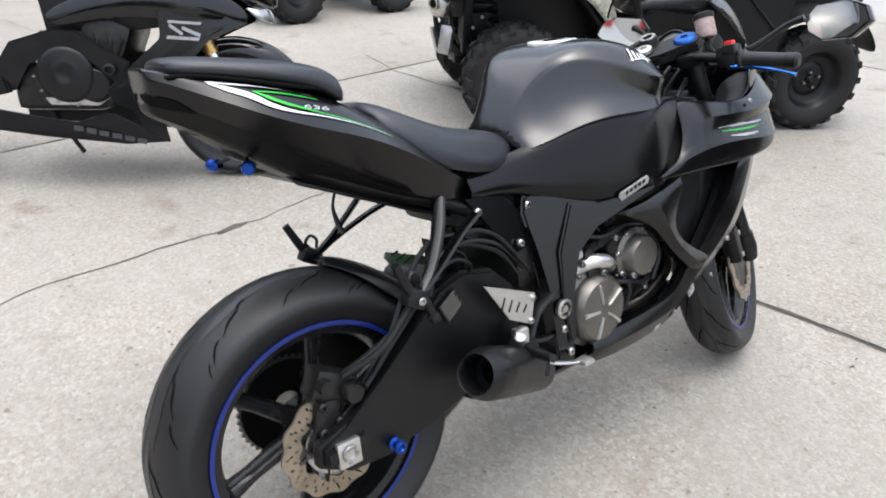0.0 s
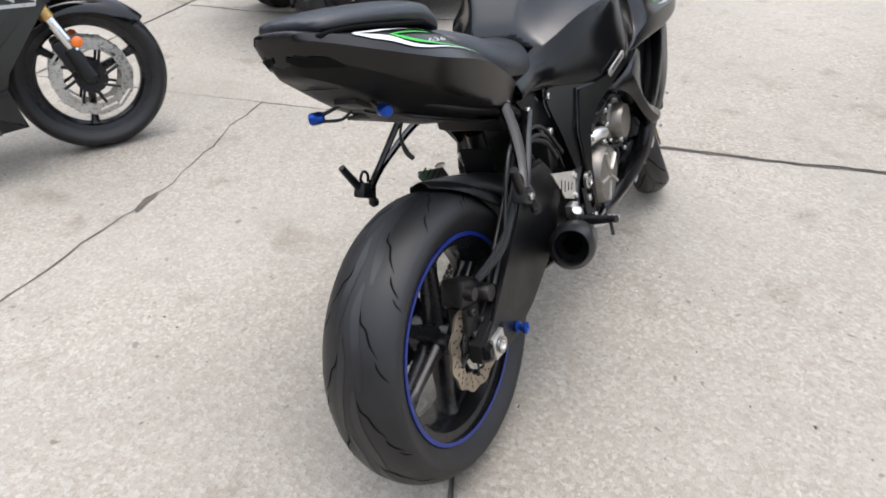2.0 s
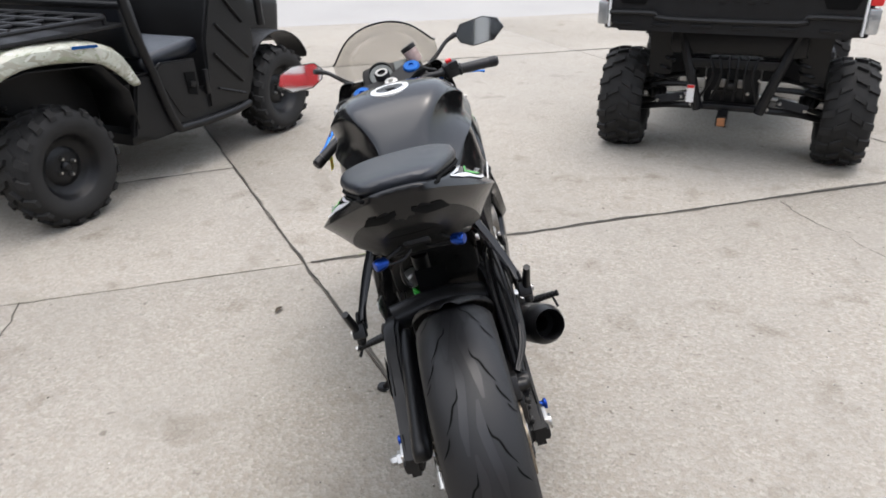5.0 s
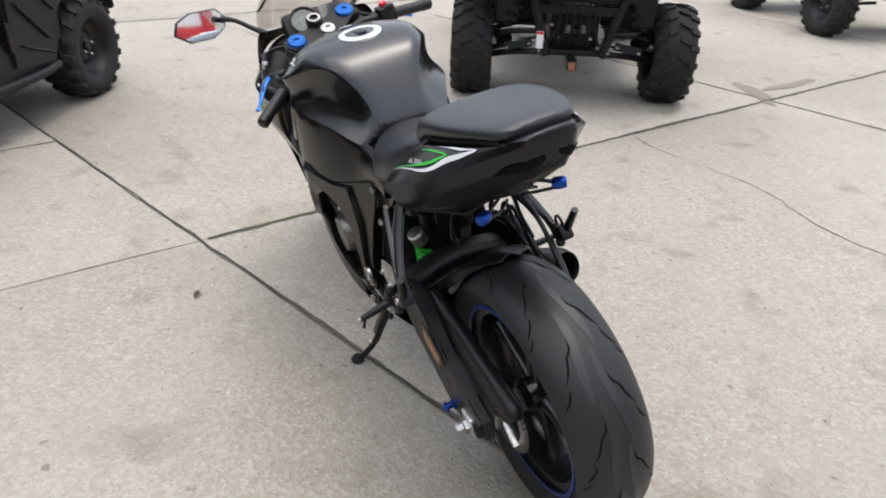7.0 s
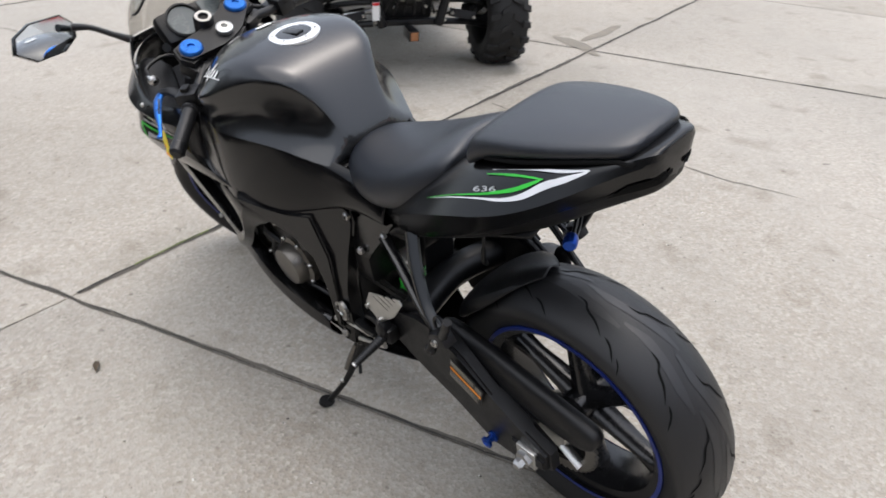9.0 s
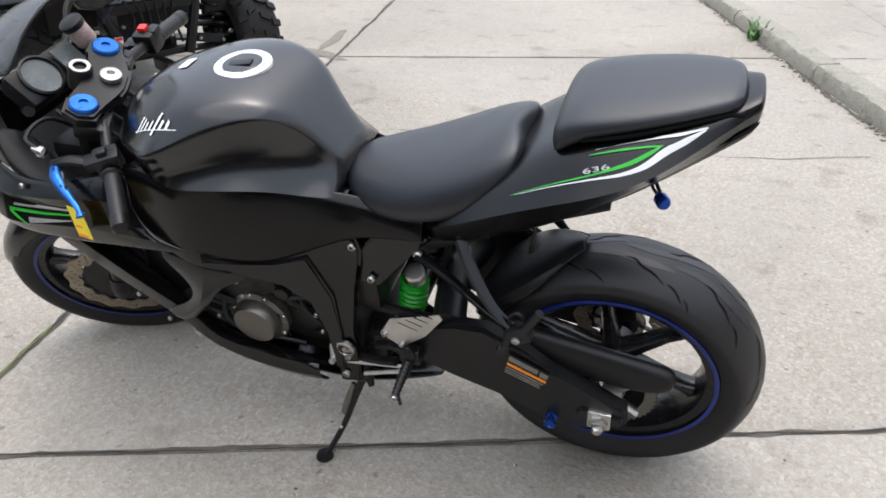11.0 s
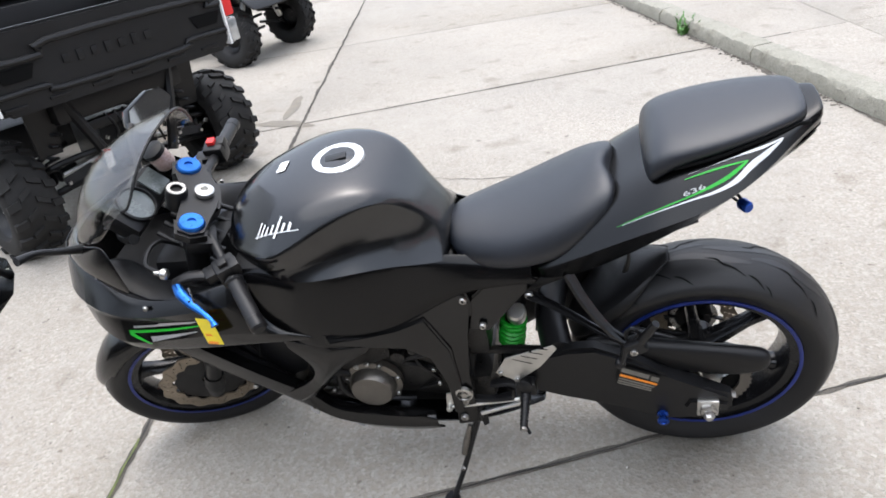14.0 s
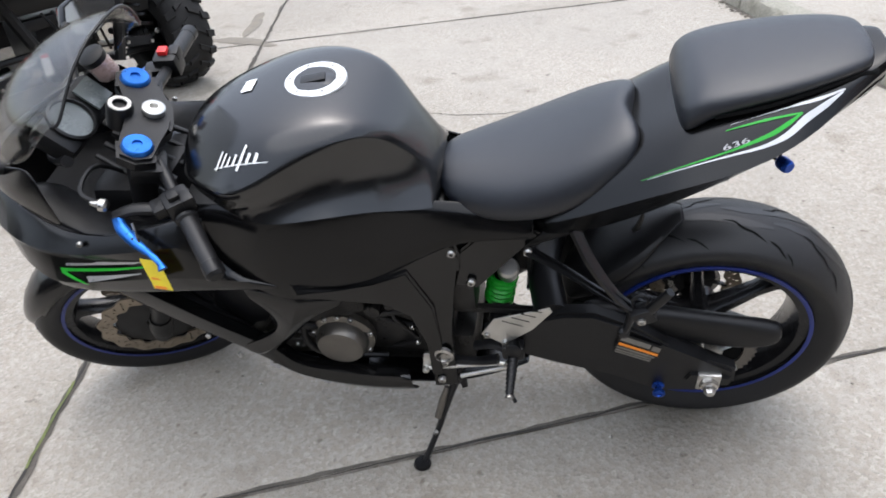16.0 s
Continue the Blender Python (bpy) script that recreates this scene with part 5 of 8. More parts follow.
TAIL = [(0.37, [(0, 0.722), (0.070, 0.720), (0.105, 0.712), (0.124, 0.694), (0.116, 0.668), (0.05, 0.655), (0, 0.655)]),
        (0.28, [(0, 0.782), (0.085, 0.778), (0.126, 0.762), (0.150, 0.740), (0.126, 0.682), (0.06, 0.662), (0, 0.660)]),
        (0.20, [(0, 0.838), (0.086, 0.834), (0.128, 0.820), (0.166, 0.790), (0.132, 0.716), (0.065, 0.682), (0, 0.680)]),
        (0.11, [(0, 0.888), (0.096, 0.903), (0.134, 0.870), (0.178, 0.836), (0.132, 0.766), (0.07, 0.724), (0, 0.720)]),
        (0.01, [(0, 0.925), (0.100, 0.934), (0.132, 0.907), (0.170, 0.868), (0.124, 0.823), (0.07, 0.780), (0, 0.776)]),
        (-0.06, [(0, 0.944), (0.088, 0.951), (0.117, 0.930), (0.142, 0.901), (0.106, 0.868), (0.062, 0.832), (0, 0.828)]),
        (-0.110, [(0, 0.958), (0.070, 0.963), (0.088, 0.948), (0.102, 0.929), (0.084, 0.900), (0.052, 0.869), (0, 0.865)]),
        (-0.150, [(0, 0.972), (0.048, 0.971), (0.062, 0.966), (0.070, 0.951), (0.060, 0.922), (0.038, 0.894), (0, 0.890)]),
        (-0.174, [(0, 0.980), (0.034, 0.979), (0.046, 0.974), (0.052, 0.962), (0.044, 0.938), (0.024, 0.908), (0, 0.904)]),
        (-0.182, [(0, 0.981), (0.026, 0.980), (0.037, 0.976), (0.042, 0.966), (0.035, 0.946), (0.016, 0.922), (0, 0.918)])]
bm = hull(TAIL, {2: 0.8, 3: 1.0, 4: 1.0, 5: 1.0})
bmesh.ops.recalc_face_normals(bm, faces=bm.faces)
bm.verts.index_update()
loop_n = len(bm.verts) // len(TAIL)
for f in bm.faces:
    f.material_index = 1 if all(4 <= v.index % loop_n <= loop_n - 4 for v in f.verts) else 0
tail = part("tail_fairing", bm, [TAILPAINT, UNDERTRAY], bike, "pointed black tail fairing", sub=2, sharp=34)
PAD = [(0.122, [(0, 0.918), (0.066, 0.916), (0.096, 0.909), (0.106, 0.900), (0.104, 0.886), (0, 0.886)]),
       (0.102, [(0, 0.948), (0.070, 0.946), (0.100, 0.937), (0.113, 0.914), (0.111, 0.891), (0, 0.891)]),
       (0.070, [(0, 0.961), (0.072, 0.959), (0.106, 0.947), (0.114, 0.930), (0.106, 0.918), (0, 0.915)]),
       (0.00, [(0, 0.974), (0.070, 0.972), (0.105, 0.961), (0.113, 0.948), (0.105, 0.935), (0, 0.932)]),
       (-0.08, [(0, 0.986), (0.058, 0.984), (0.088, 0.976), (0.096, 0.966), (0.088, 0.955), (0, 0.952)]),
       (-0.132, [(0, 0.992), (0.044, 0.990), (0.066, 0.984), (0.074, 0.974), (0.068, 0.964), (0, 0.962)]),
       (-0.156, [(0, 0.988), (0.032, 0.987), (0.050, 0.982), (0.056, 0.974), (0.054, 0.964), (0, 0.962)])]
part("passenger_seat", hull(PAD, {2: 0.45, 3: 0.2, 4: 0.8}), VINYL, bike, "black vinyl passenger seat pad", sub=2, sharp=75)
for s in (1, -1):
    W_ = lambda ln: [(x, s * y, z) for x, y, z in ln]
    decal("tail_stripe", W_([(-0.108, 0.088, 0.950), (-0.070, 0.102, 0.944), (-0.020, 0.111, 0.935), (0.049, 0.119, 0.914)]), [0.003, 0.010, 0.006, 0.001], PALE, tail, tail, "white stripe")
    decal("tail_stripe", W_([(-0.106, 0.090, 0.948), (-0.081, 0.106, 0.936), (-0.055, 0.120, 0.922), (-0.028, 0.138, 0.904), (0.005, 0.147, 0.890), (0.054, 0.150, 0.874), (0.165, 0.150, 0.830)]), [0.003, 0.011, 0.013, 0.011, 0.007, 0.004, 0.001], PALE, tail, tail, "white stripe", 6)
    decal("tail_stripe", W_([(-0.050, 0.115, 0.928), (0.001, 0.120, 0.920), (0.055, 0.124, 0.906)]), [0.003, 0.008, 0.003], GREEN, tail, tail, "bright green stripe")
    decal("tail_stripe", W_([(-0.050, 0.114, 0.928), (-0.030, 0.124, 0.915), (-0.008, 0.133, 0.903), (0.028, 0.141, 0.888), (0.069, 0.146, 0.872), (0.175, 0.150, 0.828)]), [0.003, 0.008, 0.009, 0.006, 0.004, 0.001], GREEN, tail, tail, "bright green stripe", 6)
    nrm = Vector((0.0, s * 0.70, 0.71)).normalized()
    ux = Vector((-0.93, -0.10, 0.36)) if s > 0 else Vector((0.93, -0.10, -0.36))
    ux = (ux - nrm * ux.dot(nrm)).normalized()
    uy = nrm.cross(ux)
    tm = Matrix.Translation(Vector((0.040, s * 0.1400, 0.8900)) + nrm * 0.003) @ Matrix((ux, uy, nrm)).transposed().to_4x4()
    lettering("number_print", "636", 0.0115, tm @ Matrix.Diagonal((2.4, 1.0, 1.0, 1.0)), SILVER, tail)
    decal("tail_lamp_lens", W_([(-0.181, 0.013, 0.939), (-0.174, 0.034, 0.932), (-0.152, 0.060, 0.919), (-0.128, 0.076, 0.904)]), [0.012, 0.024, 0.025, 0.004], GROOVE, tail, tail, "dark smoked tail lamp opening", 6)
decal("tail_vent", [(-0.122, 0.042, 0.860), (-0.128, 0.0, 0.862), (-0.122, -0.042, 0.860)], [0.003, 0.011, 0.003], GROOVE, tail, tail, "", 6, up=True)
# near-black tube that draws the shadow line between pad and tail
edge = [(x, sec[4][0] + 0.001, sec[4][1] - 0.002) for x, sec in PAD[2:]]
part("seat_shadow_line", tube(B(), edge + [(x, -y, z) for x, y, z in reversed(edge)], 0.0035, 6, 4), GROOVE, bike, "dark shadow line drawn under the passenger seat")
brk = part("plate_bracket", box(B(), (-0.04, 0, 0.820), (0.05, 0.05, 0.02), eul(0, 30, 0), 0.005), DARK, bike, "thin black plate bracket with blue bolts")
for s in (1, -1):
    zb = 0.799 if s > 0 else 0.810
    part("bracket_arm", tube(B(), [(-0.03, s * 0.015, 0.822), (-0.045, s * 0.04, zb + 0.012), (-0.058, s * 0.066, zb + 0.004)], 0.0035, 6), DARK, brk)
    part("bracket_arm", tube(B(), [(-0.035, s * 0.015, 0.800), (-0.045, s * 0.035, zb - 0.010), (-0.060, s * 0.064, zb - 0.006)], 0.003, 6), DARK, brk)
    part("bracket_bolt", lathe(B(), [(0.008, -0.012), (0.0115, -0.006), (0.0115, 0.010), (0.009, 0.014), (0, 0.014)], (-0.060, s * 0.074, zb), (-0.55, s, 0), 16), BLUE, brk)
part("loose_cable", tube(B(), [(0.16, 0.04, 0.73), (0.15, 0.06, 0.68), (0.155, 0.06, 0.64), (0.16, 0.05, 0.62)], [0.003, 0.003, 0.006, 0.005], 6), DARK, bike)

# passenger foot rests: two thin arms to a folded peg on each side
for s in (1, -1):
    arm_a = tube(B(), [(0.355, s * 0.130, 0.643), (0.29, s * 0.152, 0.618), (0.21, s * 0.178, 0.575), (0.158, s * 0.186, 0.546)], [0.013, 0.011, 0.010, 0.013], 8, 5, 0.55)
    hang = part("passenger_peg_hanger", arm_a, PAINT, bike, "thin black forked peg hanger")
    part("hanger_arm", tube(B(), [(0.272, s * 0.122, 0.690), (0.242, s * 0.150, 0.638), (0.198, s * 0.176, 0.582), (0.156, s * 0.187, 0.546)], [0.013, 0.013, 0.011, 0.012], 8, 5, 0.55), PAINT, hang)
    part("hanger_ball", lathe(B(), [(0, -0.012), (0.009, -0.008), (0.012, 0), (0.009, 0.008), (0, 0.012)], (0.178, s * 0.201, 0.503), (0, 1, 0), 16), DARK, hang)
    part("strap_loop", tube(B(), [(0.152, s * 0.190, 0.560), (0.140, s * 0.188, 0.578), (0.152, s * 0.186, 0.592), (0.166, s * 0.187, 0.580), (0.164, s * 0.189, 0.562)], 0.0035, 6), DARK, hang)
    part("hanger_lug", tube(B(), [(0.165, s * 0.188, 0.552), (0.170, s * 0.196, 0.525), (0.176, s * 0.200, 0.508)], [0.016, 0.012, 0.011], 10, 4, 0.6), DARK, hang)
    knuckle = box(B(), (0.146, s * 0.192, 0.549), (0.040, 0.030, 0.034), eul(0, 30, 0), 0.006)
    peg = part("passenger_peg", tube(knuckle, [(0.142, s * 0.196, 0.553), (0.124, s * 0.199, 0.588), (0.108, s * 0.203, 0.622)], [0.010, 0.009, 0.008], 10), DARK, hang)
    part("bolt", bolt(B(), (0.150, s * 0.207, 0.545), (0, s, 0), 0.008, 0.006), STEEL, hang)

# rider rearsets
for s in (1, -1):
    hp = [(0.312, 0.515), (0.445, 0.460), (0.430, 0.395), (0.372, 0.425)] if s < 0 else [(0.451, 0.426), (0.424, 0.475), (0.315, 0.515), (0.309, 0.503), (0.349, 0.445), (0.406, 0.395)]
    Y = s * (0.182 if s < 0 else 0.158)
    bm = plate(B(), [(x, Y, z) for x, z in hp], (0, 0.004, 0), 0.0012)
    heel = part("heel_plate", bm, ALU, bike, "bare aluminium heel guard with slots")
    cen = Vector((sum(x for x, z in hp) / len(hp), 0, sum(z for x, z in hp) / len(hp)))
    for k in range(4):
        if s < 0:
            q, dx = cen + Vector((-0.033 + 0.019 * k, 0, 0.014 - 0.009 * k)), Vector((0.011, 0, 0.026 - 0.004 * k))
        else:
            q, dx = Vector((0.387 - 0.016 * k, 0, 0.465 + 0.0132 * k)), Vector((0.042 - 0.007 * k, 0, 0.016 - 0.004 * k))
        part("slot", tube(B(), [q - dx * 0.5 + Vector((0, Y, 0)), q + dx * 0.5 + Vector((0, Y, 0))], 0.0032 if s < 0 else 0.0026, 8, 1), GROOVE, heel)
    for q in ((0.436, Y + s * 0.002, 0.452), (0.427, Y + s * 0.002, 0.405)) if s < 0 else ((0.440, Y + 0.002, 0.428), (0.405, Y + 0.002, 0.405)):
        part("bolt", bolt(B(), q, (0, s, 0)), STEEL, heel)
    bm = B()
    if s < 0:
        tube(bm, [(0.53, -0.155, 0.43), (0.46, -0.170, 0.41), (0.42, -0.178, 0.36)], [0.013, 0.012, 0.014], 8, 4, 0.6)
        p_root, p_tip, p_end = Vector((0.404, -0.195, 0.352)), Vector((0.375, -0.290, 0.376)), Vector((0.362, -0.288, 0.342))
        box(bm, (0.41, -0.185, 0.352), (0.045, 0.028, 0.034), None, 0.006)
    else:
        tube(bm, [(0.47, 0.148, 0.372), (0.43, 0.152, 0.385), (0.395, 0.160, 0.378)], [0.012, 0.013, 0.014], 8, 4, 0.6)
        p_root, p_tip, p_end = Vector((0.388, 0.166, 0.375)), Vector((0.392, 0.254, 0.353)), Vector((0.380, 0.256, 0.333))
        box(bm, (0.388, 0.158, 0.378), (0.046, 0.030, 0.040), None, 0.007)
        lathe(bm, [(0.016, -0.01), (0.016, 0.012), (0.010, 0.015), (0, 0.015)], (0.388, 0.166, 0.392), (0, 1, 0.3), 16)
    tube(bm, [(0.53, s * 0.155, 0.33), (0.47, s * 0.165, 0.34), (0.42, s * 0.168, 0.355)], [0.012, 0.011, 0.014], 8, 4, 0.6)
    hanger = part("foot_peg_hanger", bm, DARK, bike, "black foot peg hanger")
    p_dir = (p_tip - p_root).normalized()
    part("foot_peg", tube(B(), [p_root, p_root.lerp(p_tip, 0.5), p_tip], [0.0115, 0.0095, 0.0075], 10), DARK, hanger)
    for k in range(9):
        r_ = 0.0125 - 0.0004 * k
        part("peg_ring", lathe(B(), [(r_ - 0.004, -0.0016), (r_, -0.0016), (r_, 0.0016), (r_ - 0.004, 0.0016)], p_root.lerp(p_tip, 0.12 + 0.10 * k), p_dir, 10), STEELBLK, hanger)
    part("peg_tip", lathe(B(), [(0.007, 0), (0.0085, 0.002), (0.0085, 0.006), (0, 0.007)], p_tip, p_dir, 12), STEEL if s > 0 else DARK, hanger)
    part("peg_feeler", tube(B(), [p_tip - p_dir * 0.012, p_end], [0.0035, 0.0042], 6, 1), STEELBLK, hanger)
    bm = B()
    if s > 0:
        tube(bm, [(0.575, 0.170, 0.314), (0.40, 0.170, 0.345)], 0.0042, 8, 1)
        part("gear_linkage", tube(B(), [(0.503, 0.170, 0.290), (0.45, 0.170, 0.311), (0.396, 0.170, 0.333)], [0.0055, 0.0048, 0.0055], 8, 2), ALU, hanger, "thin bright gear linkage rod")
        for q in ((0.577, 0.168, 0.314), (0.400, 0.168, 0.345)):
            lathe(bm, [(0.0075, 0), (0.0075, 0.010), (0.004, 0.013), (0, 0.013)], q, (0, 1, 0), 10)
        part("shift_arm", plate(B(), [(0.570, 0.165, 0.310), (0.585, 0.165, 0.312), (0.578, 0.165, 0.360), (0.548, 0.165, 0.372), (0.545, 0.165, 0.356), (0.563, 0.165, 0.346)], (0, 0.006, 0), 0.0015), ALU, hanger, "bare metal shift arm")
    else:
        tube(bm, [(0.40, -0.20, 0.33), (0.48, -0.215, 0.298), (0.535, -0.225, 0.285)], [0.006, 0.007, 0.005], 8, 5, 0.6)
        box(bm, (0.535, -0.228, 0.286), (0.03, 0.03, 0.010), None, 0.003)
        box(bm, (0.395, -0.185, 0.383), (0.030, 0.024, 0.034), None, 0.005)
        lathe(bm, [(0.012, 0), (0.012, 0.03), (0.006, 0.034), (0, 0.034)], (0.385, -0.19, 0.37), (-0.3, -0.5, 0.8), 12)
    part("gear_lever" if s > 0 else "brake_pedal", bm, ALU, hanger, "bare metal lever")

# side stand
bm = B()
foot = Vector((0.600, 0.260, 0.0605))
tube(bm, [(0.510, 0.138, 0.290), (0.517, 0.150, 0.262), (0.5415, 0.180, 0.194), (0.567, 0.210, 0.125), foot], [0.017, 0.015, 0.011, 0.010, 0.010], 10, 4, 0.7)
stand = part("side_stand", bm, DARK, bike, "thin black side stand on the concrete")
part("stand_pivot", lathe(B(), [(0.014, -0.01), (0.014, 0.010), (0.009, 0.013), (0.004, 0.011), (0, 0.011)], (0.517, 0.158, 0.268), (0, 1, 0.2), 16), ENGINEDARK, stand)
part("stand_bracket", plate(B(), [(0.520, 0.150, 0.285), (0.496, 0.150, 0.280), (0.494, 0.158, 0.235), (0.506, 0.160, 0.230), (0.512, 0.154, 0.250)], (0, 0.010, 0), 0.002), DARK, stand)
part("stand_foot", lathe(B(), [(0, 0.010), (0.018, 0.008), (0.021, 0.0), (0.018, -0.004), (0, -0.004)], foot + Vector((0.004, 0.004, 0)), (0, -0.19, 0.98), 16), DARK, stand)
part("stand_spring", tube(B(), [(0.540, 0.168, 0.240), (0.553, 0.184, 0.198), (0.564, 0.198, 0.162)], [0.006, 0.0095, 0.0085], 10), ENGINE, stand)
part("bolt", bolt(B(), (0.570, 0.216, 0.128), (0, 1, 0.2), 0.006, 0.008), STEEL, stand)

# ---- front end, turned with the bars ----
def steered(bm):
    return turned(bm, STEER)


def forked(bm):
    return turned(bm, FORK)


for s in (1, -1):
    c = AX + 0.03 * FWF + Vector((0, s * 0.095, 0))
    forks = part("fork_tube", forked(tube(B(), [c - 0.02 * UPF, c - 0.30 * UPF], 0.0265, 20, 1)), DARK, bike, "black upside-down fork tube")
    low = FW + Vector((-0.012, s * 0.095, 0.01))
    mid = c.lerp(low, 0.46)
    bm = tube(B(), [mid, low.lerp(mid, 0.1)], 0.0215, 18, 1)
    tube(bm, [low + UPF * 0.055, low + UPF * 0.01, low - UPF * 0.028], [0.026, 0.029, 0.022], 12, 3)
    part("fork_leg", forked(bm), DARK, forks)
    q = low + 0.075 * UPF - 0.082 * FWF + Vector((0, -s * 0.018, 0))
    cal = part("front_caliper", forked(box(B(), q, (0.05, 0.045, 0.10), eul(0, -12, 0), 0.012)), DARK, forks, "black radial brake caliper")
    for k in (-1, 1):
        part("bolt", forked(bolt(B(), q + Vector((0, s * 0.022, k * 0.03)), (0, s, 0), 0.008, 0.006)), STEEL, cal)
    c = AX + 0.03 * FWD + Vector((0, s * 0.095, 0))
    part("fork_cap", steered(lathe(B(), [(0.0285, -0.03), (0.0285, 0.002), (0.0265, 0.008), (0.024, 0.010), (0.009, 0.010), (0.009, 0.006), (0, 0.006)], c, UPA, 28)), SKYBLUE, forks, "blue anodised fork cap")
tc = AX - 0.012 * UPA
out = []
for x, y in ((-0.035, 0.02), (-0.03, 0.045), (0.0, 0.085), (0.0, 0.128), (0.035, 0.135), (0.065, 0.118), (0.066, 0.075), (0.045, 0.035), (0.048, 0.0)):
    out.append((x, y))
out = out + [(x, -y) for x, y in reversed(out[:-1])]
bm = plate(B(), [tc + FWD * x + Vector((0, y, 0)) for x, y in out], UPA * 0.028, 0.006)
clamp = part("top_clamp", steered(bm), DARK, bike, "black top clamp")
part("steering_nut", steered(lathe(B(), [(0.021, 0), (0.021, 0.010), (0.017, 0.013), (0.0085, 0.013), (0.008, 0.004), (0, 0.004)], AX + 0.004 * UPA, UPA, 28)), ALU, clamp, "bright steering stem nut")
part("ignition_lock", steered(lathe(B(), [(0.024, -0.03), (0.024, 0.014), (0.021, 0.018), (0.014, 0.018), (0.012, 0.012), (0, 0.012)], AX + 0.058 * FWD, UPA, 28)), DARK, clamp)
part("ignition_ring", steered(lathe(B(), [(0.0125, 0.0), (0.0135, 0.0015), (0.020, 0.0015), (0.0205, 0)], AX + 0.058 * FWD + 0.0182 * UPA, UPA, 28)), STEEL, clamp)
for s in (1, -1):
    root = AX + Vector((0.005, s * 0.105, -0.030))
    end = AX + Vector((-0.058, s * 0.342, -0.085))
    g0 = root.lerp(end, 0.50)
    ax_ = (end - root).normalized()
    bm = B()
    box(bm, root + Vector((0.02, 0, 0)), (0.065, 0.06, 0.034), eul(0, -23, 0), 0.008)
    tube(bm, [root, g0], 0.0115, 14, 1)
    bar = part("clip_on_bar", steered(bm), DARK, bike, "black clip-on handlebar")
    bm = B()
    tube(bm, [g0, end - ax_ * 0.022], 0.0165, 18, 1)
    lathe(bm, [(0.020, 0), (0.021, 0.006), (0.017, 0.010)], g0, ax_, 18)
    part("grip", steered(bm), RUBBER, bar, "black rubber grip")
    part("bar_end", steered(lathe(B(), [(0.013, 0), (0.0175, 0.004), (0.0175, 0.028), (0.012, 0.034), (0, 0.034)], end - ax_ * 0.026, ax_, 18)), DARK, bar)
    bm = B()
    sw_ = root.lerp(end, 0.40)
    box(bm, sw_ + Vector((0.0, 0, 0.006)), (0.050, 0.046, 0.048), eul(0, 0, s * 16), 0.009)
    box(bm, sw_ + Vector((-0.018, s * 0.006, 0.020)), (0.022, 0.030, 0.024), eul(0, 0, s * 16), 0.004)
    part("switch_box", steered(bm), DARK, bar)
    bm = B()
    box(bm, sw_ + Vector((0.002, s * 0.004, 0.034)), (0.020, 0.020, 0.012), eul(0, 0, s * 16), 0.003)
    part("switch_button", steered(bm), RED if s < 0 else PLASTIC, bar, "red kill switch" if s < 0 else "")
    # lever ahead of the grip
    p0 = root.lerp(end, 0.36) + Vector((0.035, 0, -0.006))
    bm = B()
    box(bm, p0 + Vector((-0.012, 0, 0.004)), (0.05, 0.035, 0.026), eul(0, 0, s * 14), 0.006)
    part("lever_perch", steered(bm), DARK, bar)
    p0 = p0 + Vector((0, 0, -0.024 if s < 0 else 0))
    if s > 0:
        line = [(0.077, -0.004, 0.004), (0.070, 0.022, 0.0), (0.052, 0.052, -0.010), (0.030, 0.080, -0.020), (0.018, 0.098, -0.027), (0.014, 0.110, -0.032)]
        part("lever_perch", steered(tube(B(), [p0, p0 + Vector((0.045, -0.008, 0.008)), p0 + Vector((0.082, -0.008, 0.004))], [0.014, 0.013, 0.011], 10, 3, 0.7)), DARK, bar)
    else:
        line = [(0.030, -0.006, 0.006), (0.046, 0.024, 0.0), (0.040, 0.058, -0.010), (0.022, 0.095, -0.022), (0.012, 0.125, -0.034), (0.010, 0.140, -0.042)]
    bm = tube(B(), [p0 + Vector((x, s * y, z)) for x, y, z in line], [0.0095, 0.0115, 0.0095, 0.0055, 0.005, 0.0085], 10, 6, 0.6)
    lev = part("hand_lever", steered(bm), SKYBLUE, bar, "bright blue anodised hand lever")
    for k in range(3):
        q = p0 + Vector((line[1][0] + (line[2][0] - line[1][0]) * (0.1 + 0.4 * k), s * (line[1][1] + (line[2][1] - line[1][1]) * (0.1 + 0.4 * k)), line[1][2] + (line[2][2] - line[1][2]) * (0.1 + 0.4 * k) + 0.003))
        part("lever_hole", steered(lathe(B(), [(0.0026, -0.012), (0.0026, 0.0035), (0, 0.0035)], q, (0, 0, 1), 8)), DARK, lev)
# left-hand details: clutch cable, adjuster, yellow tag
cl = AX + Vector((0.012, 0.20, -0.05))
part("clutch_cable", steered(tube(B(), [cl + Vector((0.09, -0.02, 0.026)), cl + Vector((0.125, -0.05, 0.045)), cl + Vector((0.10, -0.12, 0.03)), cl + Vector((0.04, -0.15, -0.08))], 0.0045, 8)), DARK, bike)
part("cable_adjuster", steered(lathe(B(), [(0.007, 0), (0.012, 0.004), (0.012, 0.014), (0.006, 0.018), (0.005, 0.03)], cl + Vector((0.085, -0.018, 0.026)), (1, -0.4, 0.3), 12)), STEEL, bike)
bm = B()
tw = STEER @ (AX + Vector((0.034, 0.236, -0.046)))
tube(bm, [tw + Vector((0.03, 0.0, 0.01)), tw + Vector((0.02, 0.02, -0.03)), tw + Vector((0.008, 0.022, -0.055))], 0.0025, 6)
part("tag_wire", bm, STEEL, bike)
tgo = tw + Vector((0.012, 0.024, -0.055))
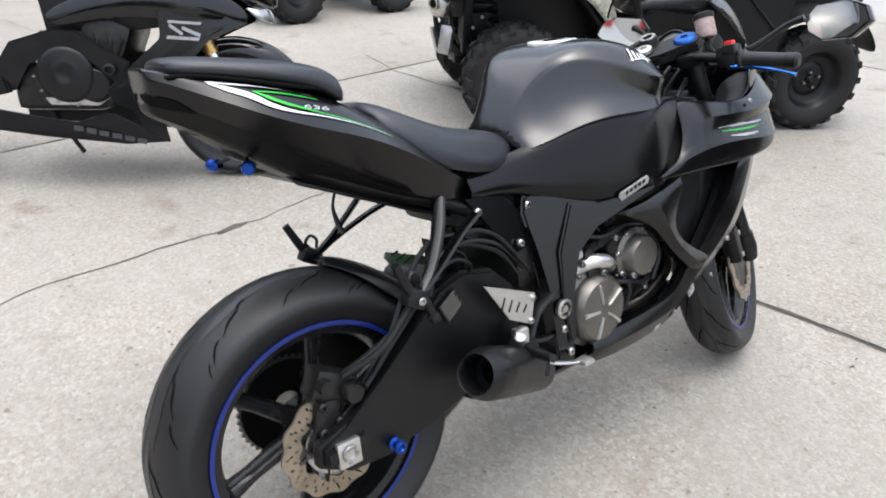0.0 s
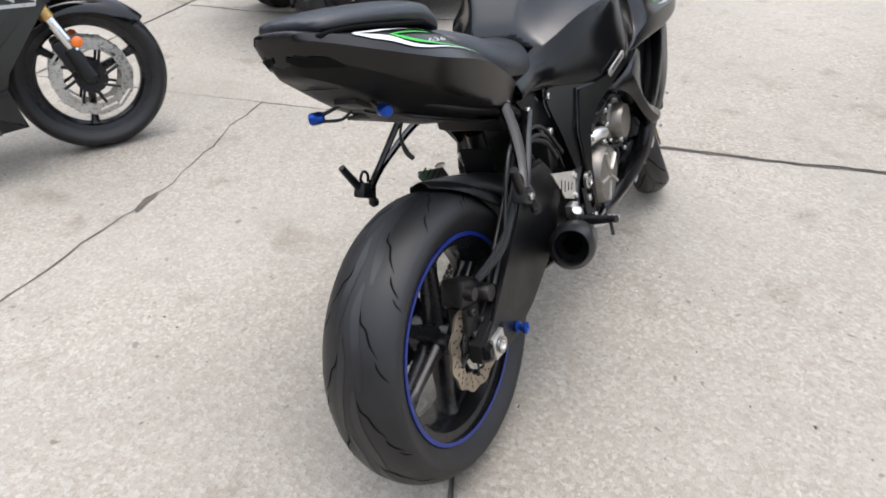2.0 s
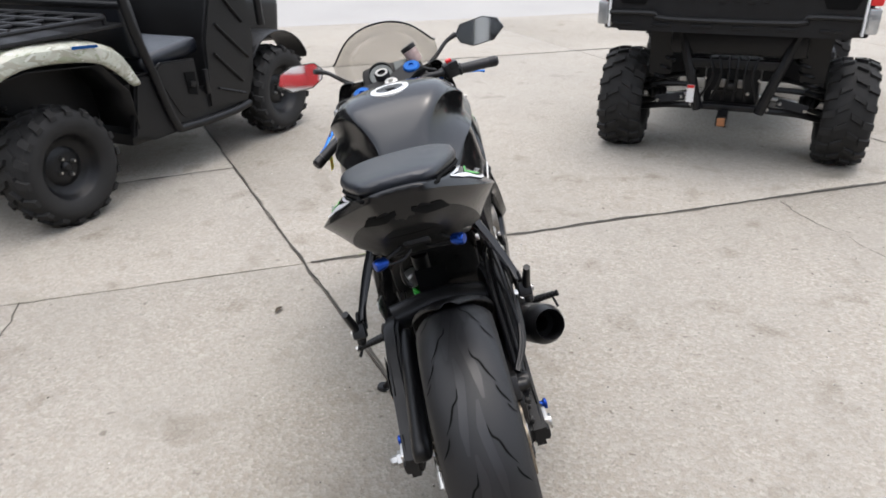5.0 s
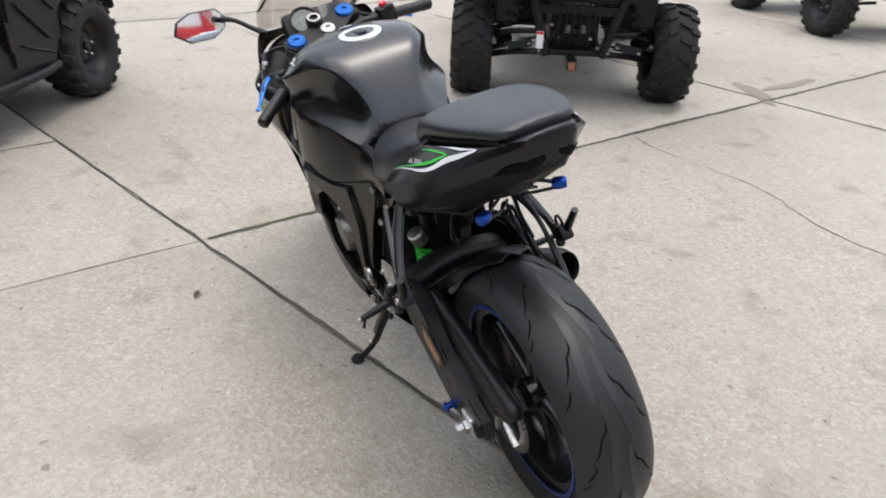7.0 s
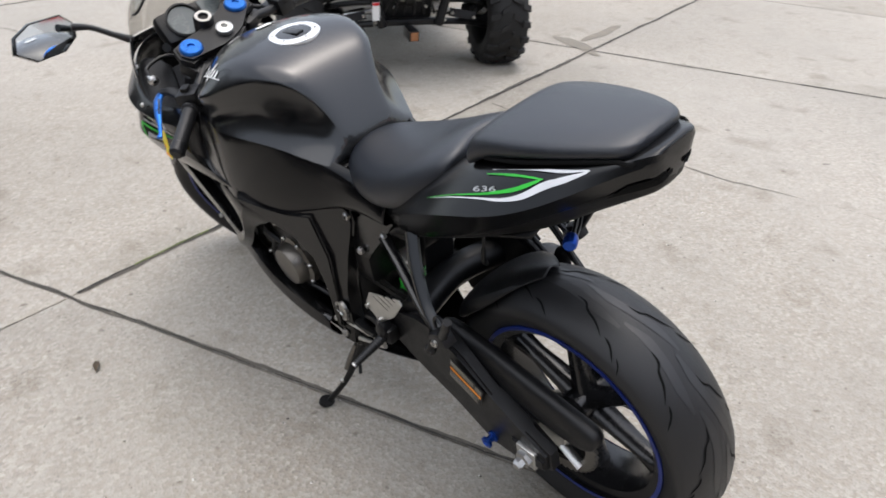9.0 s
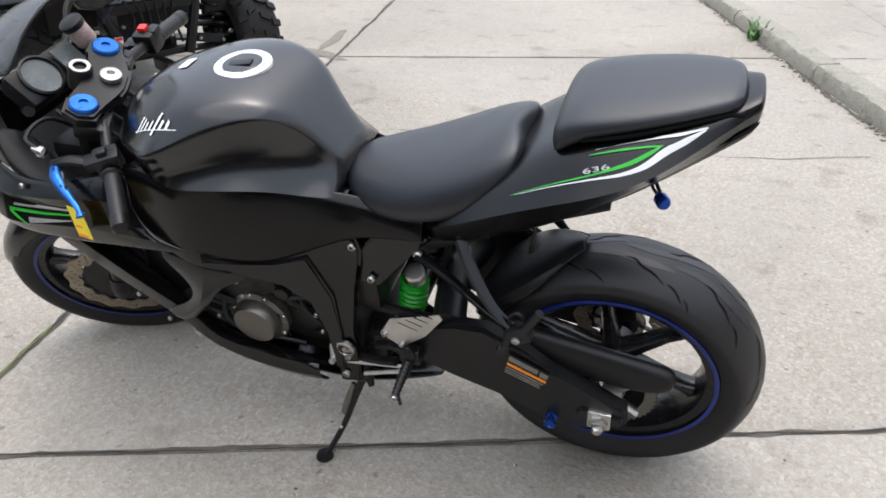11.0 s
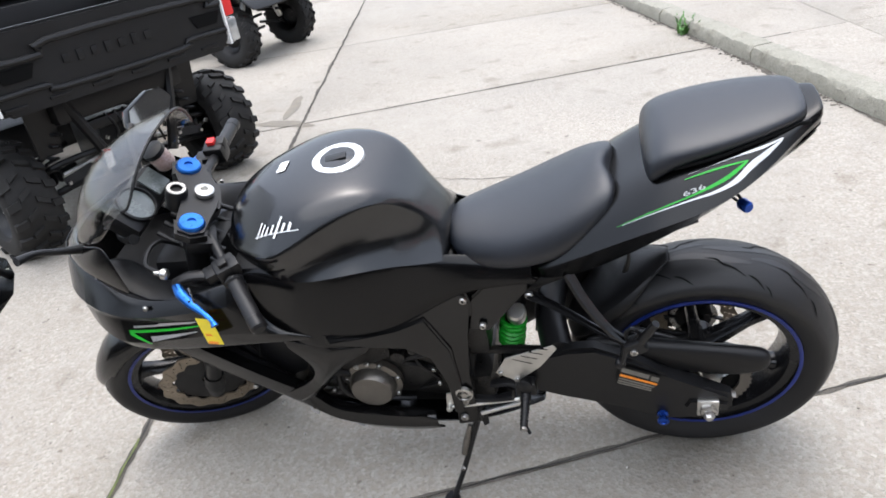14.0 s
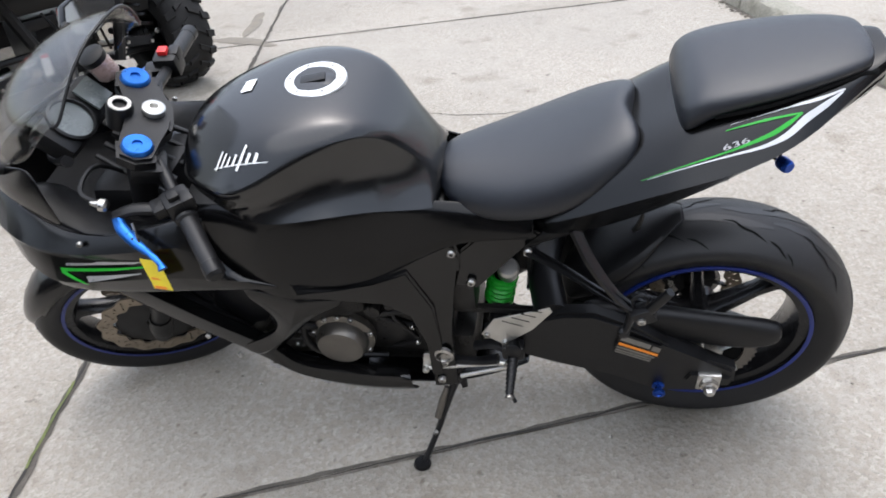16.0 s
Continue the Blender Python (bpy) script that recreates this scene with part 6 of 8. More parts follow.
tg = part("price_tag", plate(B(), [tgo + Vector((0.022, 0.0, 0.0)), tgo + Vector((-0.018, 0.006, 0.0)), tgo + Vector((-0.024, 0.016, -0.066)), tgo + Vector((0.016, 0.010, -0.068))], (0.0, 0.001, 0)), YELLOW, bike, "small yellow card tag hanging from the lever")
for k in range(3):
    q = tgo + Vector((0.012, 0.0035 + 0.004 * k, -0.02 - 0.02 * k))
    part("print_bar", plate(B(), [q, q + Vector((-0.024, 0.002, 0)), q + Vector((-0.024, 0.003, -0.005)), q + Vector((0, 0.001, -0.005))], (0, 0.0018, 0)), ORANGE, tg)
# brake reservoir on the right
rc = AX + Vector((0.085, -0.135, 0.035))
res = part("brake_reservoir", steered(lathe(B(), [(0, -0.03), (0.020, -0.03), (0.024, -0.024), (0.024, 0.016)], rc, (0.2, 0.1, 1), 24)), BRAKEFLUID, bike, "pale plastic brake fluid reservoir")
part("reservoir_lid", steered(lathe(B(), [(0.026, 0.016), (0.026, 0.028), (0.022, 0.031), (0, 0.031)], rc, (0.2, 0.1, 1), 24)), DARK, res)
part("reservoir_bracket", steered(tube(B(), [rc + Vector((0, 0, -0.03)), rc + Vector((-0.03, -0.01, -0.055)), rc + Vector((-0.07, -0.03, -0.07))], 0.006, 8)), DARK, res)

# front mudguard
rows = []
for a, hw in ((20, 0.036), (36, 0.054), (56, 0.060), (78, 0.061), (100, 0.060), (122, 0.052), (138, 0.036)):
    dn = Vector((math.cos(radians(a)), 0, math.sin(radians(a))))
    c = FW + 0.298 * dn
    rows.append([c + Vector((0, -hw * 1.1, 0)) - dn * 0.045, c + Vector((0, -hw, 0)) - dn * 0.016, c + Vector((0, -hw * 0.45, 0)), c + dn * 0.004, c + Vector((0, hw * 0.45, 0)), c + Vector((0, hw, 0)) - dn * 0.016, c + Vector((0, hw * 1.1, 0)) - dn * 0.045])
part("front_mudguard", forked(sheet(rows)), PAINT, bike, "black front mudguard", sub=1, thick=0.004, sharp=60)

# ---- fairing ----
# cockpit edge, outer fold, recess, stripe ridge, lower edge: (half width, height) at steps along the bike
ST = [(0.966, [(0.184, 0.768), (0.215, 0.728), (0.225, 0.693), (0.229, 0.660), (0.226, 0.611)]),
      (1.060, [(0.201, 0.754), (0.227, 0.722), (0.224, 0.694), (0.237, 0.660), (0.230, 0.603)]),
      (1.160, [(0.214, 0.743), (0.234, 0.718), (0.221, 0.690), (0.241, 0.652), (0.233, 0.604)]),
      (1.250, [(0.184, 0.768), (0.227, 0.724), (0.211, 0.696), (0.240, 0.640), (0.237, 0.618)]),
      (1.325, [(0.142, 0.795), (0.193, 0.733), (0.186, 0.698), (0.198, 0.650), (0.190, 0.634)]),
      (1.400, [(0.092, 0.803), (0.136, 0.742), (0.134, 0.702), (0.136, 0.658), (0.128, 0.643)]),
      (1.455, [(0.0, 0.798), (0.0, 0.738), (0.0, 0.704), (0.0, 0.666), (0.0, 0.650)])]
rows = [[(0.919, 0.170, 0.778), (0.930, 0.196, 0.714), (0.894, 0.210, 0.646), (0.836, 0.216, 0.632), (0.771, 0.217, 0.617)]]
rows += [[(x, y, z) for y, z in pr] for x, pr in ST]
rows = rows + [[(x, -y, z) for x, y, z in r_] for r_ in reversed(rows[:-1])]


def folded(rows, lines, depth=1.0):
    """An open skin whose numbered lengthwise lines stay crisp folds."""
    bm = sheet(rows)
    m = len(rows[0])
    bm.verts.ensure_lookup_table()
    lay = bm.edges.layers.float.new("crease_edge")
    for k in range(len(rows) - 1):
        for i in lines:
            bm.edges.get((bm.verts[k * m + i], bm.verts[k * m + m + i]))[lay] = depth
    return bm


upper = part("upper_fairing", folded(rows, (1, 2, 3)), PAINT, bike, "black pointed upper fairing", sub=2, thick=0.006, sharp=11)


def limb(name, pairs, ys, s):
    """A bent panel limb of two facets: rows from its inner edge over a ridge to its outer edge."""
    rows = []
    for ((x0, z0), (x1, z1)), (y0, y1) in zip(pairs, ys):
        row = [(x0 + (x1 - x0) * u, s * (y0 + (y1 - y0) * u + b), z0 + (z1 - z0) * u) for u, b in ((0, 0), (0.42, 0.013), (1, 0))]
        rows.append([(row[0][0], row[0][1] - s * 0.030, row[0][2])] + row + [(row[2][0], row[2][1] - s * 0.016, row[2][2])])
    return part(name, folded(rows, (1, 2, 3), 0.9), PAINT, bike, "black angular side fairing limb", sub=2, thick=0.005, sharp=11)


for s in (1, -1):
    limb("side_fairing_rear", [((0.690, 0.566), (0.900, 0.614)), ((0.735, 0.550), (0.880, 0.582)), ((0.790, 0.518), (0.838, 0.525)), ((0.828, 0.458), (0.856, 0.474)), ((0.880, 0.408), (0.905, 0.434)), ((0.905, 0.382), (0.965, 0.404))], [(0.200, 0.216), (0.208, 0.220), (0.216, 0.222), (0.218, 0.222), (0.219, 0.222), (0.220, 0.224)], s)
    limb("side_fairing_front", [((1.130, 0.612), (1.245, 0.622)), ((1.095, 0.577), (1.218, 0.560)), ((1.052, 0.532), (1.182, 0.502)), ((1.010, 0.492), (1.138, 0.445)), ((0.965, 0.454), (1.078, 0.406)), ((0.915, 0.418), (1.014, 0.368)), ((0.880, 0.388), (0.952, 0.328)), ((0.862, 0.340), (0.888, 0.280)), ((0.790, 0.320), (0.822, 0.250)), ((0.700, 0.304), (0.709, 0.234)), ((0.610, 0.288), (0.598, 0.228))], [(0.214, 0.190), (0.218, 0.186), (0.221, 0.184), (0.222, 0.184), (0.222, 0.186), (0.220, 0.188), (0.216, 0.190), (0.212, 0.190), (0.206, 0.188), (0.196, 0.182), (0.180, 0.170)], s)
    bm = tube(B(), [(0.95, s * 0.195, 0.425), (1.02, s * 0.190, 0.490), (1.12, s * 0.180, 0.585)], 0.017, 8, 4, 0.5)
    part("air_duct_bar", bm, DARK, bike)
    bm = plate(B(), [(0.84, s * 0.168, 0.545), (0.90, s * 0.168, 0.615), (1.22, s * 0.160, 0.625), (1.20, s * 0.160, 0.47), (1.08, s * 0.160, 0.375), (0.95, s * 0.165, 0.375)], (0, 0.006, 0), 0.002)
    part("duct_panel", bm, DARK, bike)
    for q in ((1.03, 0.221, 0.430), (0.86, 0.199, 0.288), (0.905, 0.212, 0.345), (0.99, 0.206, 0.345), (1.281, 0.164, 0.785), (1.154, 0.226, 0.741)):
        part("fairing_bolt", bolt(B(), (q[0], s * q[1], q[2]), (0, s, 0.3), 0.006, 0.006), STEEL, bike)
    for q in ((0.90, 0.21, 0.33), (0.80, 0.195, 0.27)):
        part("foam_pad", plate(B(), [(q[0], s * q[1], q[2]), (q[0] + 0.02, s * q[1], q[2] + 0.012), (q[0] + 0.022, s * q[1], q[2] - 0.006), (q[0] + 0.004, s * q[1], q[2] - 0.018)], (0, 0.006, 0), 0.002), SILVER, bike)
    for ln, wd, mt, lb in (([(1.02, 0.232, 0.698), (1.12, 0.232, 0.692), (1.215, 0.222, 0.682)], [0.002, 0.004, 0.006], SILVER, "silver stripe"), ([(1.03, 0.235, 0.690), (1.12, 0.236, 0.681), (1.23, 0.224, 0.670)], [0.002, 0.006, 0.008], GREEN, "bright green stripe"), ([(1.228, 0.226, 0.668), (1.208, 0.232, 0.658), (1.178, 0.240, 0.646)], [0.010, 0.008, 0.003], GREEN, "bright green stripe"), ([(1.06, 0.238, 0.674), (1.12, 0.240, 0.666), (1.175, 0.239, 0.658)], [0.002, 0.008, 0.014], SILVER, "silver stripe")):
        decal("fairing_stripe", [(x, s * y, z) for x, y, z in ln], wd, mt, upper, upper, lb, 8)
    # head lamp and inner cockpit panel
    bm = sheet([[(1.270, s * 0.188, 0.618), (1.355, s * 0.144, 0.628), (1.415, s * 0.078, 0.636)], [(1.262, s * 0.176, 0.570), (1.34, s * 0.134, 0.585), (1.395, s * 0.072, 0.600)]])
    part("head_lamp", bm, CLEAR, bike, "clear head lamp lens", sub=1, thick=0.006, sharp=80)
    bm = sheet([[(0.90, s * 0.166, 0.783), (0.98, s * 0.191, 0.766), (1.06, s * 0.209, 0.751), (1.15, s * 0.220, 0.741), (1.24, s * 0.182, 0.774), (1.31, s * 0.150, 0.792)], [(0.92, s * 0.150, 0.770), (0.99, s * 0.168, 0.752), (1.06, s * 0.176, 0.742), (1.14, s * 0.172, 0.744), (1.22, s * 0.15, 0.775), (1.29, s * 0.12, 0.80)], [(0.94, s * 0.130, 0.72), (1.0, s * 0.140, 0.70), (1.07, s * 0.135, 0.705), (1.14, s * 0.125, 0.715), (1.20, s * 0.105, 0.74), (1.25, s * 0.08, 0.765)]])
    part("cockpit_panel", bm, PLASTIC, bike, "ribbed black cockpit panel", sub=1, thick=0.004, sharp=80)
part("cockpit_tray", plate(B(), [(0.93, 0.14, 0.690), (1.06, 0.19, 0.690), (1.18, 0.19, 0.700), (1.34, 0.12, 0.720), (1.34, -0.12, 0.720), (1.18, -0.19, 0.700), (1.06, -0.19, 0.690), (0.93, -0.14, 0.690)], (0, 0, 0.006)), DARK, bike, "black cockpit tray")
# lower fairing
LOWF = [(1.02, [(0.185, 0.385), (0.160, 0.325), (0.095, 0.290), (0, 0.285)]), (0.92, [(0.208, 0.370), (0.185, 0.300), (0.105, 0.245), (0, 0.235)]), (0.80, [(0.198, 0.325), (0.176, 0.268), (0.105, 0.218), (0, 0.208)]), (0.66, [(0.178, 0.272), (0.158, 0.236), (0.10, 0.198), (0, 0.192)]), (0.52, [(0.150, 0.232), (0.132, 0.210), (0.085, 0.186), (0, 0.182)]), (0.42, [(0.105, 0.222), (0.092, 0.205), (0.06, 0.188), (0, 0.184)]), (0.36, [(0.075, 0.216), (0.065, 0.205), (0.04, 0.195), (0, 0.193)])]
bm = sheet([[(x, y, z) for y, z in pr] + [(x, -y, z) for y, z in reversed(pr[:-1])] for x, pr in LOWF])
part("belly_fairing", bm, PAINT, bike, "black belly fairing", sub=2, thick=0.006, sharp=80)
# screen, its cowl, dash
sb = [(1.205, 0.174, 0.886), (1.285, 0.150, 0.856), (1.350, 0.098, 0.838), (1.375, 0.0, 0.832)]
sm = [(1.165, 0.176, 0.926), (1.232, 0.150, 0.948), (1.280, 0.094, 0.968), (1.298, 0.0, 0.976)]
su_ = [(1.128, 0.170, 0.956), (1.146, 0.140, 0.996), (1.172, 0.086, 1.028), (1.182, 0.0, 1.038)]
st_ = [(1.112, 0.160, 0.964), (1.088, 0.112, 1.018), (1.072, 0.060, 1.048), (1.064, 0.0, 1.058)]
full = lambda r_: r_ + [(x, -y, z) for x, y, z in reversed(r_[:-1])]
scr = part("windscreen", sheet([full(r_) for r_ in (sb, sm, su_, st_)]), SMOKE, bike, "smoked clear windscreen", sub=2, thick=0.003, sharp=80)
scr.visible_shadow = False
edge = [Vector(q) for q in full(st_)]
edge = [Vector(su_[0]), *edge, Vector((su_[0][0], -su_[0][1], su_[0][2]))]
part("screen_edge", tube(B(), edge, 0.003, 6, 4), DARK, scr)
ct_ = [(1.165, 0.216, 0.744), (1.265, 0.182, 0.786), (1.365, 0.132, 0.803), (1.452, 0.0, 0.800)]
part("screen_cowl", sheet([full(ct_), full([((a[0] + b[0]) / 2 + 0.01, (a[1] + b[1]) / 2 + (0.004 if a[1] else 0), (a[2] + b[2]) / 2 + 0.004) for a, b in zip(ct_, sb)]), full(sb)]), PAINT, bike, "black cowl below the screen", sub=2, thick=0.005, sharp=80)
bm = B()
box(bm, (1.225, 0.0, 0.855), (0.05, 0.19, 0.085), eul(0, 42, 0), 0.018)
dash = part("dashboard", bm, DARK, bike, "black dashboard with a round dial")
dn = Vector((-0.74, 0, 0.67))
part("dial_rim", lathe(B(), [(0.044, -0.02), (0.046, 0.006), (0.041, 0.008), (0.039, 0.002)], Vector((1.206, 0.030, 0.873)), dn, 32), DARK, dash)
part("dial_face", lathe(B(), [(0.039, 0.001), (0, 0.001)], Vector((1.206, 0.030, 0.873)), dn, 32), DIAL, dash)
part("display", plate(B(), [Vector((1.206, -0.025, 0.873)) + dn * 0.011 + Vector((0.67, 0, 0.74)) * a + Vector((0, b, 0)) for a, b in ((-0.028, 0.004), (-0.028, -0.05), (0.028, -0.05), (0.028, 0.004))], dn * 0.004), DIAL, dash)
bm = B()
tube(bm, [(1.20, 0.10, 0.83), (1.27, 0.05, 0.80), (1.30, 0, 0.79), (1.27, -0.05, 0.80), (1.20, -0.10, 0.83)], 0.012, 8)
box(bm, (1.12, 0, 0.70), (0.16, 0.20, 0.12), None, 0.03)
for k in range(5):
    tube(bm, [(1.16, 0.07 - 0.035 * k, 0.82), (1.10, 0.08 - 0.04 * k, 0.78), (1.04, 0.09 - 0.045 * k, 0.74)], 0.006, 8)
part("cockpit_wiring", bm, DARK, bike)
# mirrors
for s in (1, -1):
    c = Vector((1.372, 0.318, 0.903)) if s > 0 else Vector((1.337, -0.338, 0.907))
    bm = tube(B(), [(1.30, s * 0.140, 0.845), (1.315, s * 0.175, 0.870), (1.335, s * 0.215, 0.900), (1.345, s * 0.255, 0.915)], [0.011, 0.0075, 0.007, 0.010], 10)
    mirror_arm = part("mirror_stalk", bm, DARK, bike, "thin black mirror stalk")
    mx = look(c, c + Vector((-1.0, -s * 0.22, 0.16))).to_3x3()
    oval = [(-0.085, 0.004), (-0.062, 0.036), (0.02, 0.046), (0.068, 0.030), (0.086, -0.004), (0.045, -0.040), (-0.03, -0.046), (-0.072, -0.026)]
    sg = -s
    P3 = lambda x, y, z: c + mx @ Vector((sg * x * -1, y, z))
    rings = [[P3(x * k, y * k, z) for x, y in oval] for k, z in ((1.0, -0.004), (1.03, 0.004), (0.92, 0.026), (0.5, 0.040))]
    head = part("mirror_housing", loft(B(), rings), GLOSS, mirror_arm, "black mirror housing", sharp=50)
    part("mirror_glass", plate(B(), [P3(x * 0.95, y * 0.94, -0.0052) for x, y in oval], mx @ Vector((0, 0, 0.0015))), MIRROR, head, "clear mirror glass")


# the fork is turned to full lock and the nose has settled a little towards the right below
def eased(v):
    v = max(0.0, min(1.0, v))
    return v * v * (3 - 2 * v)


for ob in bike.children:
    if ob.name.split(".")[0] in ("side_fairing_front", "side_fairing_rear", "belly_fairing", "air_duct_bar", "duct_panel", "radiator", "fairing_bolt", "foam_pad", "head_lamp", "upper_fairing"):
        for v_ in ob.data.vertices:
            v_.co.y -= 0.036 * eased((v_.co.x - 0.55) / 0.6) * eased((0.72 - v_.co.z) / 0.34)


# ================= off-road vehicles and a second motorcycle =================
def knobby(parent, at, r, w, rim, side, seed=0, label="black knobbly off-road tyre", rim_mat=None):
    """Off-road wheel: dished steel rim, bulging tyre, rows of lugs. side: +1 when its outer face looks to +y."""
    rim_mat = rim_mat or STEELBLK
    x, y, z = at
    h = w / 2
    o = side
    bm = lathe(B(), [(rim + 0.008, h * 0.78 * o), (rim - 0.002, h * 0.70 * o), (rim - 0.012, h * 0.45 * o), (rim - 0.030, h * 0.30 * o), (rim * 0.62, h * 0.22 * o), (rim * 0.50, h * 0.34 * o), (rim * 0.34, h * 0.36 * o), (0, h * 0.36 * o)], at, (0, 1, 0), 36)
    lathe(bm, [(rim + 0.008, -h * 0.78 * o), (rim - 0.015, -h * 0.5 * o), (rim - 0.02, h * 0.3 * o)], at, (0, 1, 0), 36)
    wheel = part("wheel", bm, rim_mat, parent, "dished black steel wheel")
    for k in range(4):
        a = math.tau * k / 4 + 0.4
        part("lug_nut", lathe(B(), [(0.011, 0), (0.011, 0.014), (0.006, 0.022), (0, 0.022)], (x + 0.045 * math.cos(a), y + h * 0.35 * o, z + 0.045 * math.sin(a)), (0, o, 0), 6), STEEL, wheel)
    part("hub_cap", lathe(B(), [(0.026, 0), (0.026, 0.012), (0.014, 0.024), (0, 0.024)], (x, y + h * 0.34 * o, z), (0, o, 0), 16), STEELBLK, wheel)
    b = r - 0.014
    prof = [(rim + 0.004, -h * 0.78), (rim + 0.02, -h * 0.93), (rim + (b - rim) * 0.55, -h * 1.0), (b - 0.03, -h * 0.95), (b - 0.008, -h * 0.78), (b, -h * 0.4), (b, h * 0.4), (b - 0.008, h * 0.78), (b - 0.03, h * 0.95), (rim + (b - rim) * 0.55, h * 1.0), (rim + 0.02, h * 0.93), (rim + 0.004, h * 0.78)]
    tyre = part("tyre", lathe(B(), prof, at, (0, 1, 0), 44), FADED, wheel, label)
    bm = B()
    n = 18

    def lug(a, da, y0, y1, skew, top=0.016, drop=0.0):
        vs = []
        for rr in (b - 0.006, b + top):
            k_ = 1.0 if rr < b else 0.82
            for (u, v) in ((-1, 0), (1, 0), (1, 1), (-1, 1)):
                yy = y0 + (y1 - y0) * v
                aa = a + u * da * k_ + skew * v
                q = rr - drop * v
                vs.append(bm.verts.new((x + q * math.cos(aa), y + yy, z + q * math.sin(aa))))
        for f in ((0, 1, 2, 3), (4, 5, 6, 7), (0, 1, 5, 4), (1, 2, 6, 5), (2, 3, 7, 6), (3, 0, 4, 7)):
            bm.faces.new([vs[i] for i in f])

    for k in range(n):
        for s in (1, -1):
            a = math.tau * (k + (0.5 if s < 0 else 0)) / n
            lug(a, 0.055, s * h * 0.06, s * h * 0.48, 0.10)
            lug(a + 0.16, 0.075, s * h * 0.56, s * h * 0.99, 0.05, 0.014, 0.020)
    part("tread_lug", bm, FADED, tyre)
    return wheel


def a_arm(bm, p, q, r=0.016):
    return tube(bm, [p, Vector(p).lerp(Vector(q), 0.5) + Vector((0, 0, 0.01)), q], r, 8, 3)


# ---- side-by-side with camouflage mudguards ----
sxs = thing("side_by_side", "black side-by-side with camouflage rear mudguards and a cargo rack", "off-road vehicle", Matrix.Translation((2.201, 1.688, 0)) @ pose(0, 0, 0, 0, 0, -28.3))
for x in (0.0, 1.70):
    knobby(sxs, (x, 0.10, 0.278), 0.285, 0.22, 0.155, -1)
    knobby(sxs, (x, 1.00, 0.278), 0.285, 0.22, 0.155, 1)
for s, y0 in ((-1, 0.0), (1, 1.10)):
    pr = [(-0.32, 0.735), (-0.29, 0.79), (-0.20, 0.845), (0.05, 0.835), (0.32, 0.805), (0.42, 0.74), (0.50, 0.575)]
    inn = [(-0.31, 0.725), (-0.24, 0.735), (-0.15, 0.775), (0.05, 0.765), (0.25, 0.735), (0.34, 0.69), (0.45, 0.565)]
    rows = [[(x, y0 - s * 0.26, z + 0.02) for x, z in pr], [(x, y0 - s * 0.03, z + 0.012) for x, z in pr], [(x, y0 + s * 0.015, z - 0.012) for x, z in pr], [(x, y0 + s * 0.010, z) for x, z in inn], [(x, y0 - s * 0.01, z - 0.008) for x, z in inn]]
    fen = part("rear_mudguard", sheet(rows), CAMO, sxs, "woodland camouflage plastic mudguard", sub=1, thick=0.006, sharp=50)
    if s < 0:
        part("print_bar", plate(B(), [(0.12, y0 - 0.0175, 0.818), (0.26, y0 - 0.0175, 0.806), (0.265, y0 - 0.0175, 0.792), (0.12, y0 - 0.0175, 0.804)], (0, 0.003, 0)), SKYBLUE, fen)
    bm = sheet([[(x, y0 - s * 0.03, z - 0.02) for x, z in ((-0.40, 0.72), (-0.1, 0.76), (0.3, 0.72), (0.44, 0.56), (0.46, 0.36))], [(x, y0 - s * 0.30, z - 0.02) for x, z in ((-0.40, 0.72), (-0.1, 0.76), (0.3, 0.72), (0.44, 0.56), (0.46, 0.36))]])
    part("wheel_arch_liner", bm, SHELL, sxs, thick=0.006)
# bed, rear lamp, rack
bm = B()
box(bm, (-0.08, 0.55, 0.80), (0.64, 0.62, 0.10), None, 0.02)
box(bm, (-0.39, 0.55, 0.805), (0.08, 0.98, 0.09), None, 0.025)
box(bm, (0.04, 0.55, 0.862), (0.90, 1.04, 0.02), None, 0.008)
part("rear_deck", bm, SHELL, sxs, "black plastic rear deck")
for s, y in ((-1, 0.17), (1, 0.93)):
    part("tail_lamp", box(B(), (-0.435, y, 0.815), (0.02, 0.12, 0.045), eul(0, 0, s * 12), 0.012), RED, sxs, "red tail lamp")
rack = part("cargo_rack", tube(tube(B(), [(-0.44, 0.06, 0.905), (0.40, 0.06, 0.905)], 0.011, 8, 1), [(0.40, 1.04, 0.905), (-0.44, 1.04, 0.905)], 0.011, 8, 1), STEELBLK, sxs, "black tubular cargo rack")
for y in np.linspace(0.256, 0.844, 4):
    part("rack_bar", tube(B(), [(-0.44, float(y), 0.905), (0.40, float(y), 0.905)], 0.011, 8, 1), STEELBLK, rack)
for x in np.linspace(-0.44, 0.40, 6):
    part("rack_bar", tube(B(), [(float(x), 0.06, 0.912), (float(x), 1.04, 0.912)], 0.011, 8, 1), STEELBLK, rack)
for q in ((-0.44, 0.06), (0.40, 0.06), (0.40, 1.04), (-0.44, 1.04)):
    part("rack_post", tube(B(), [(q[0], q[1], 0.86), (q[0], q[1], 0.91)], 0.012, 8, 1), STEELBLK, rack)
part("rack_clip", box(B(), (-0.05, 0.30, 0.925), (0.07, 0.03, 0.008), eul(0, 0, 15), 0.002), WHITE, sxs)
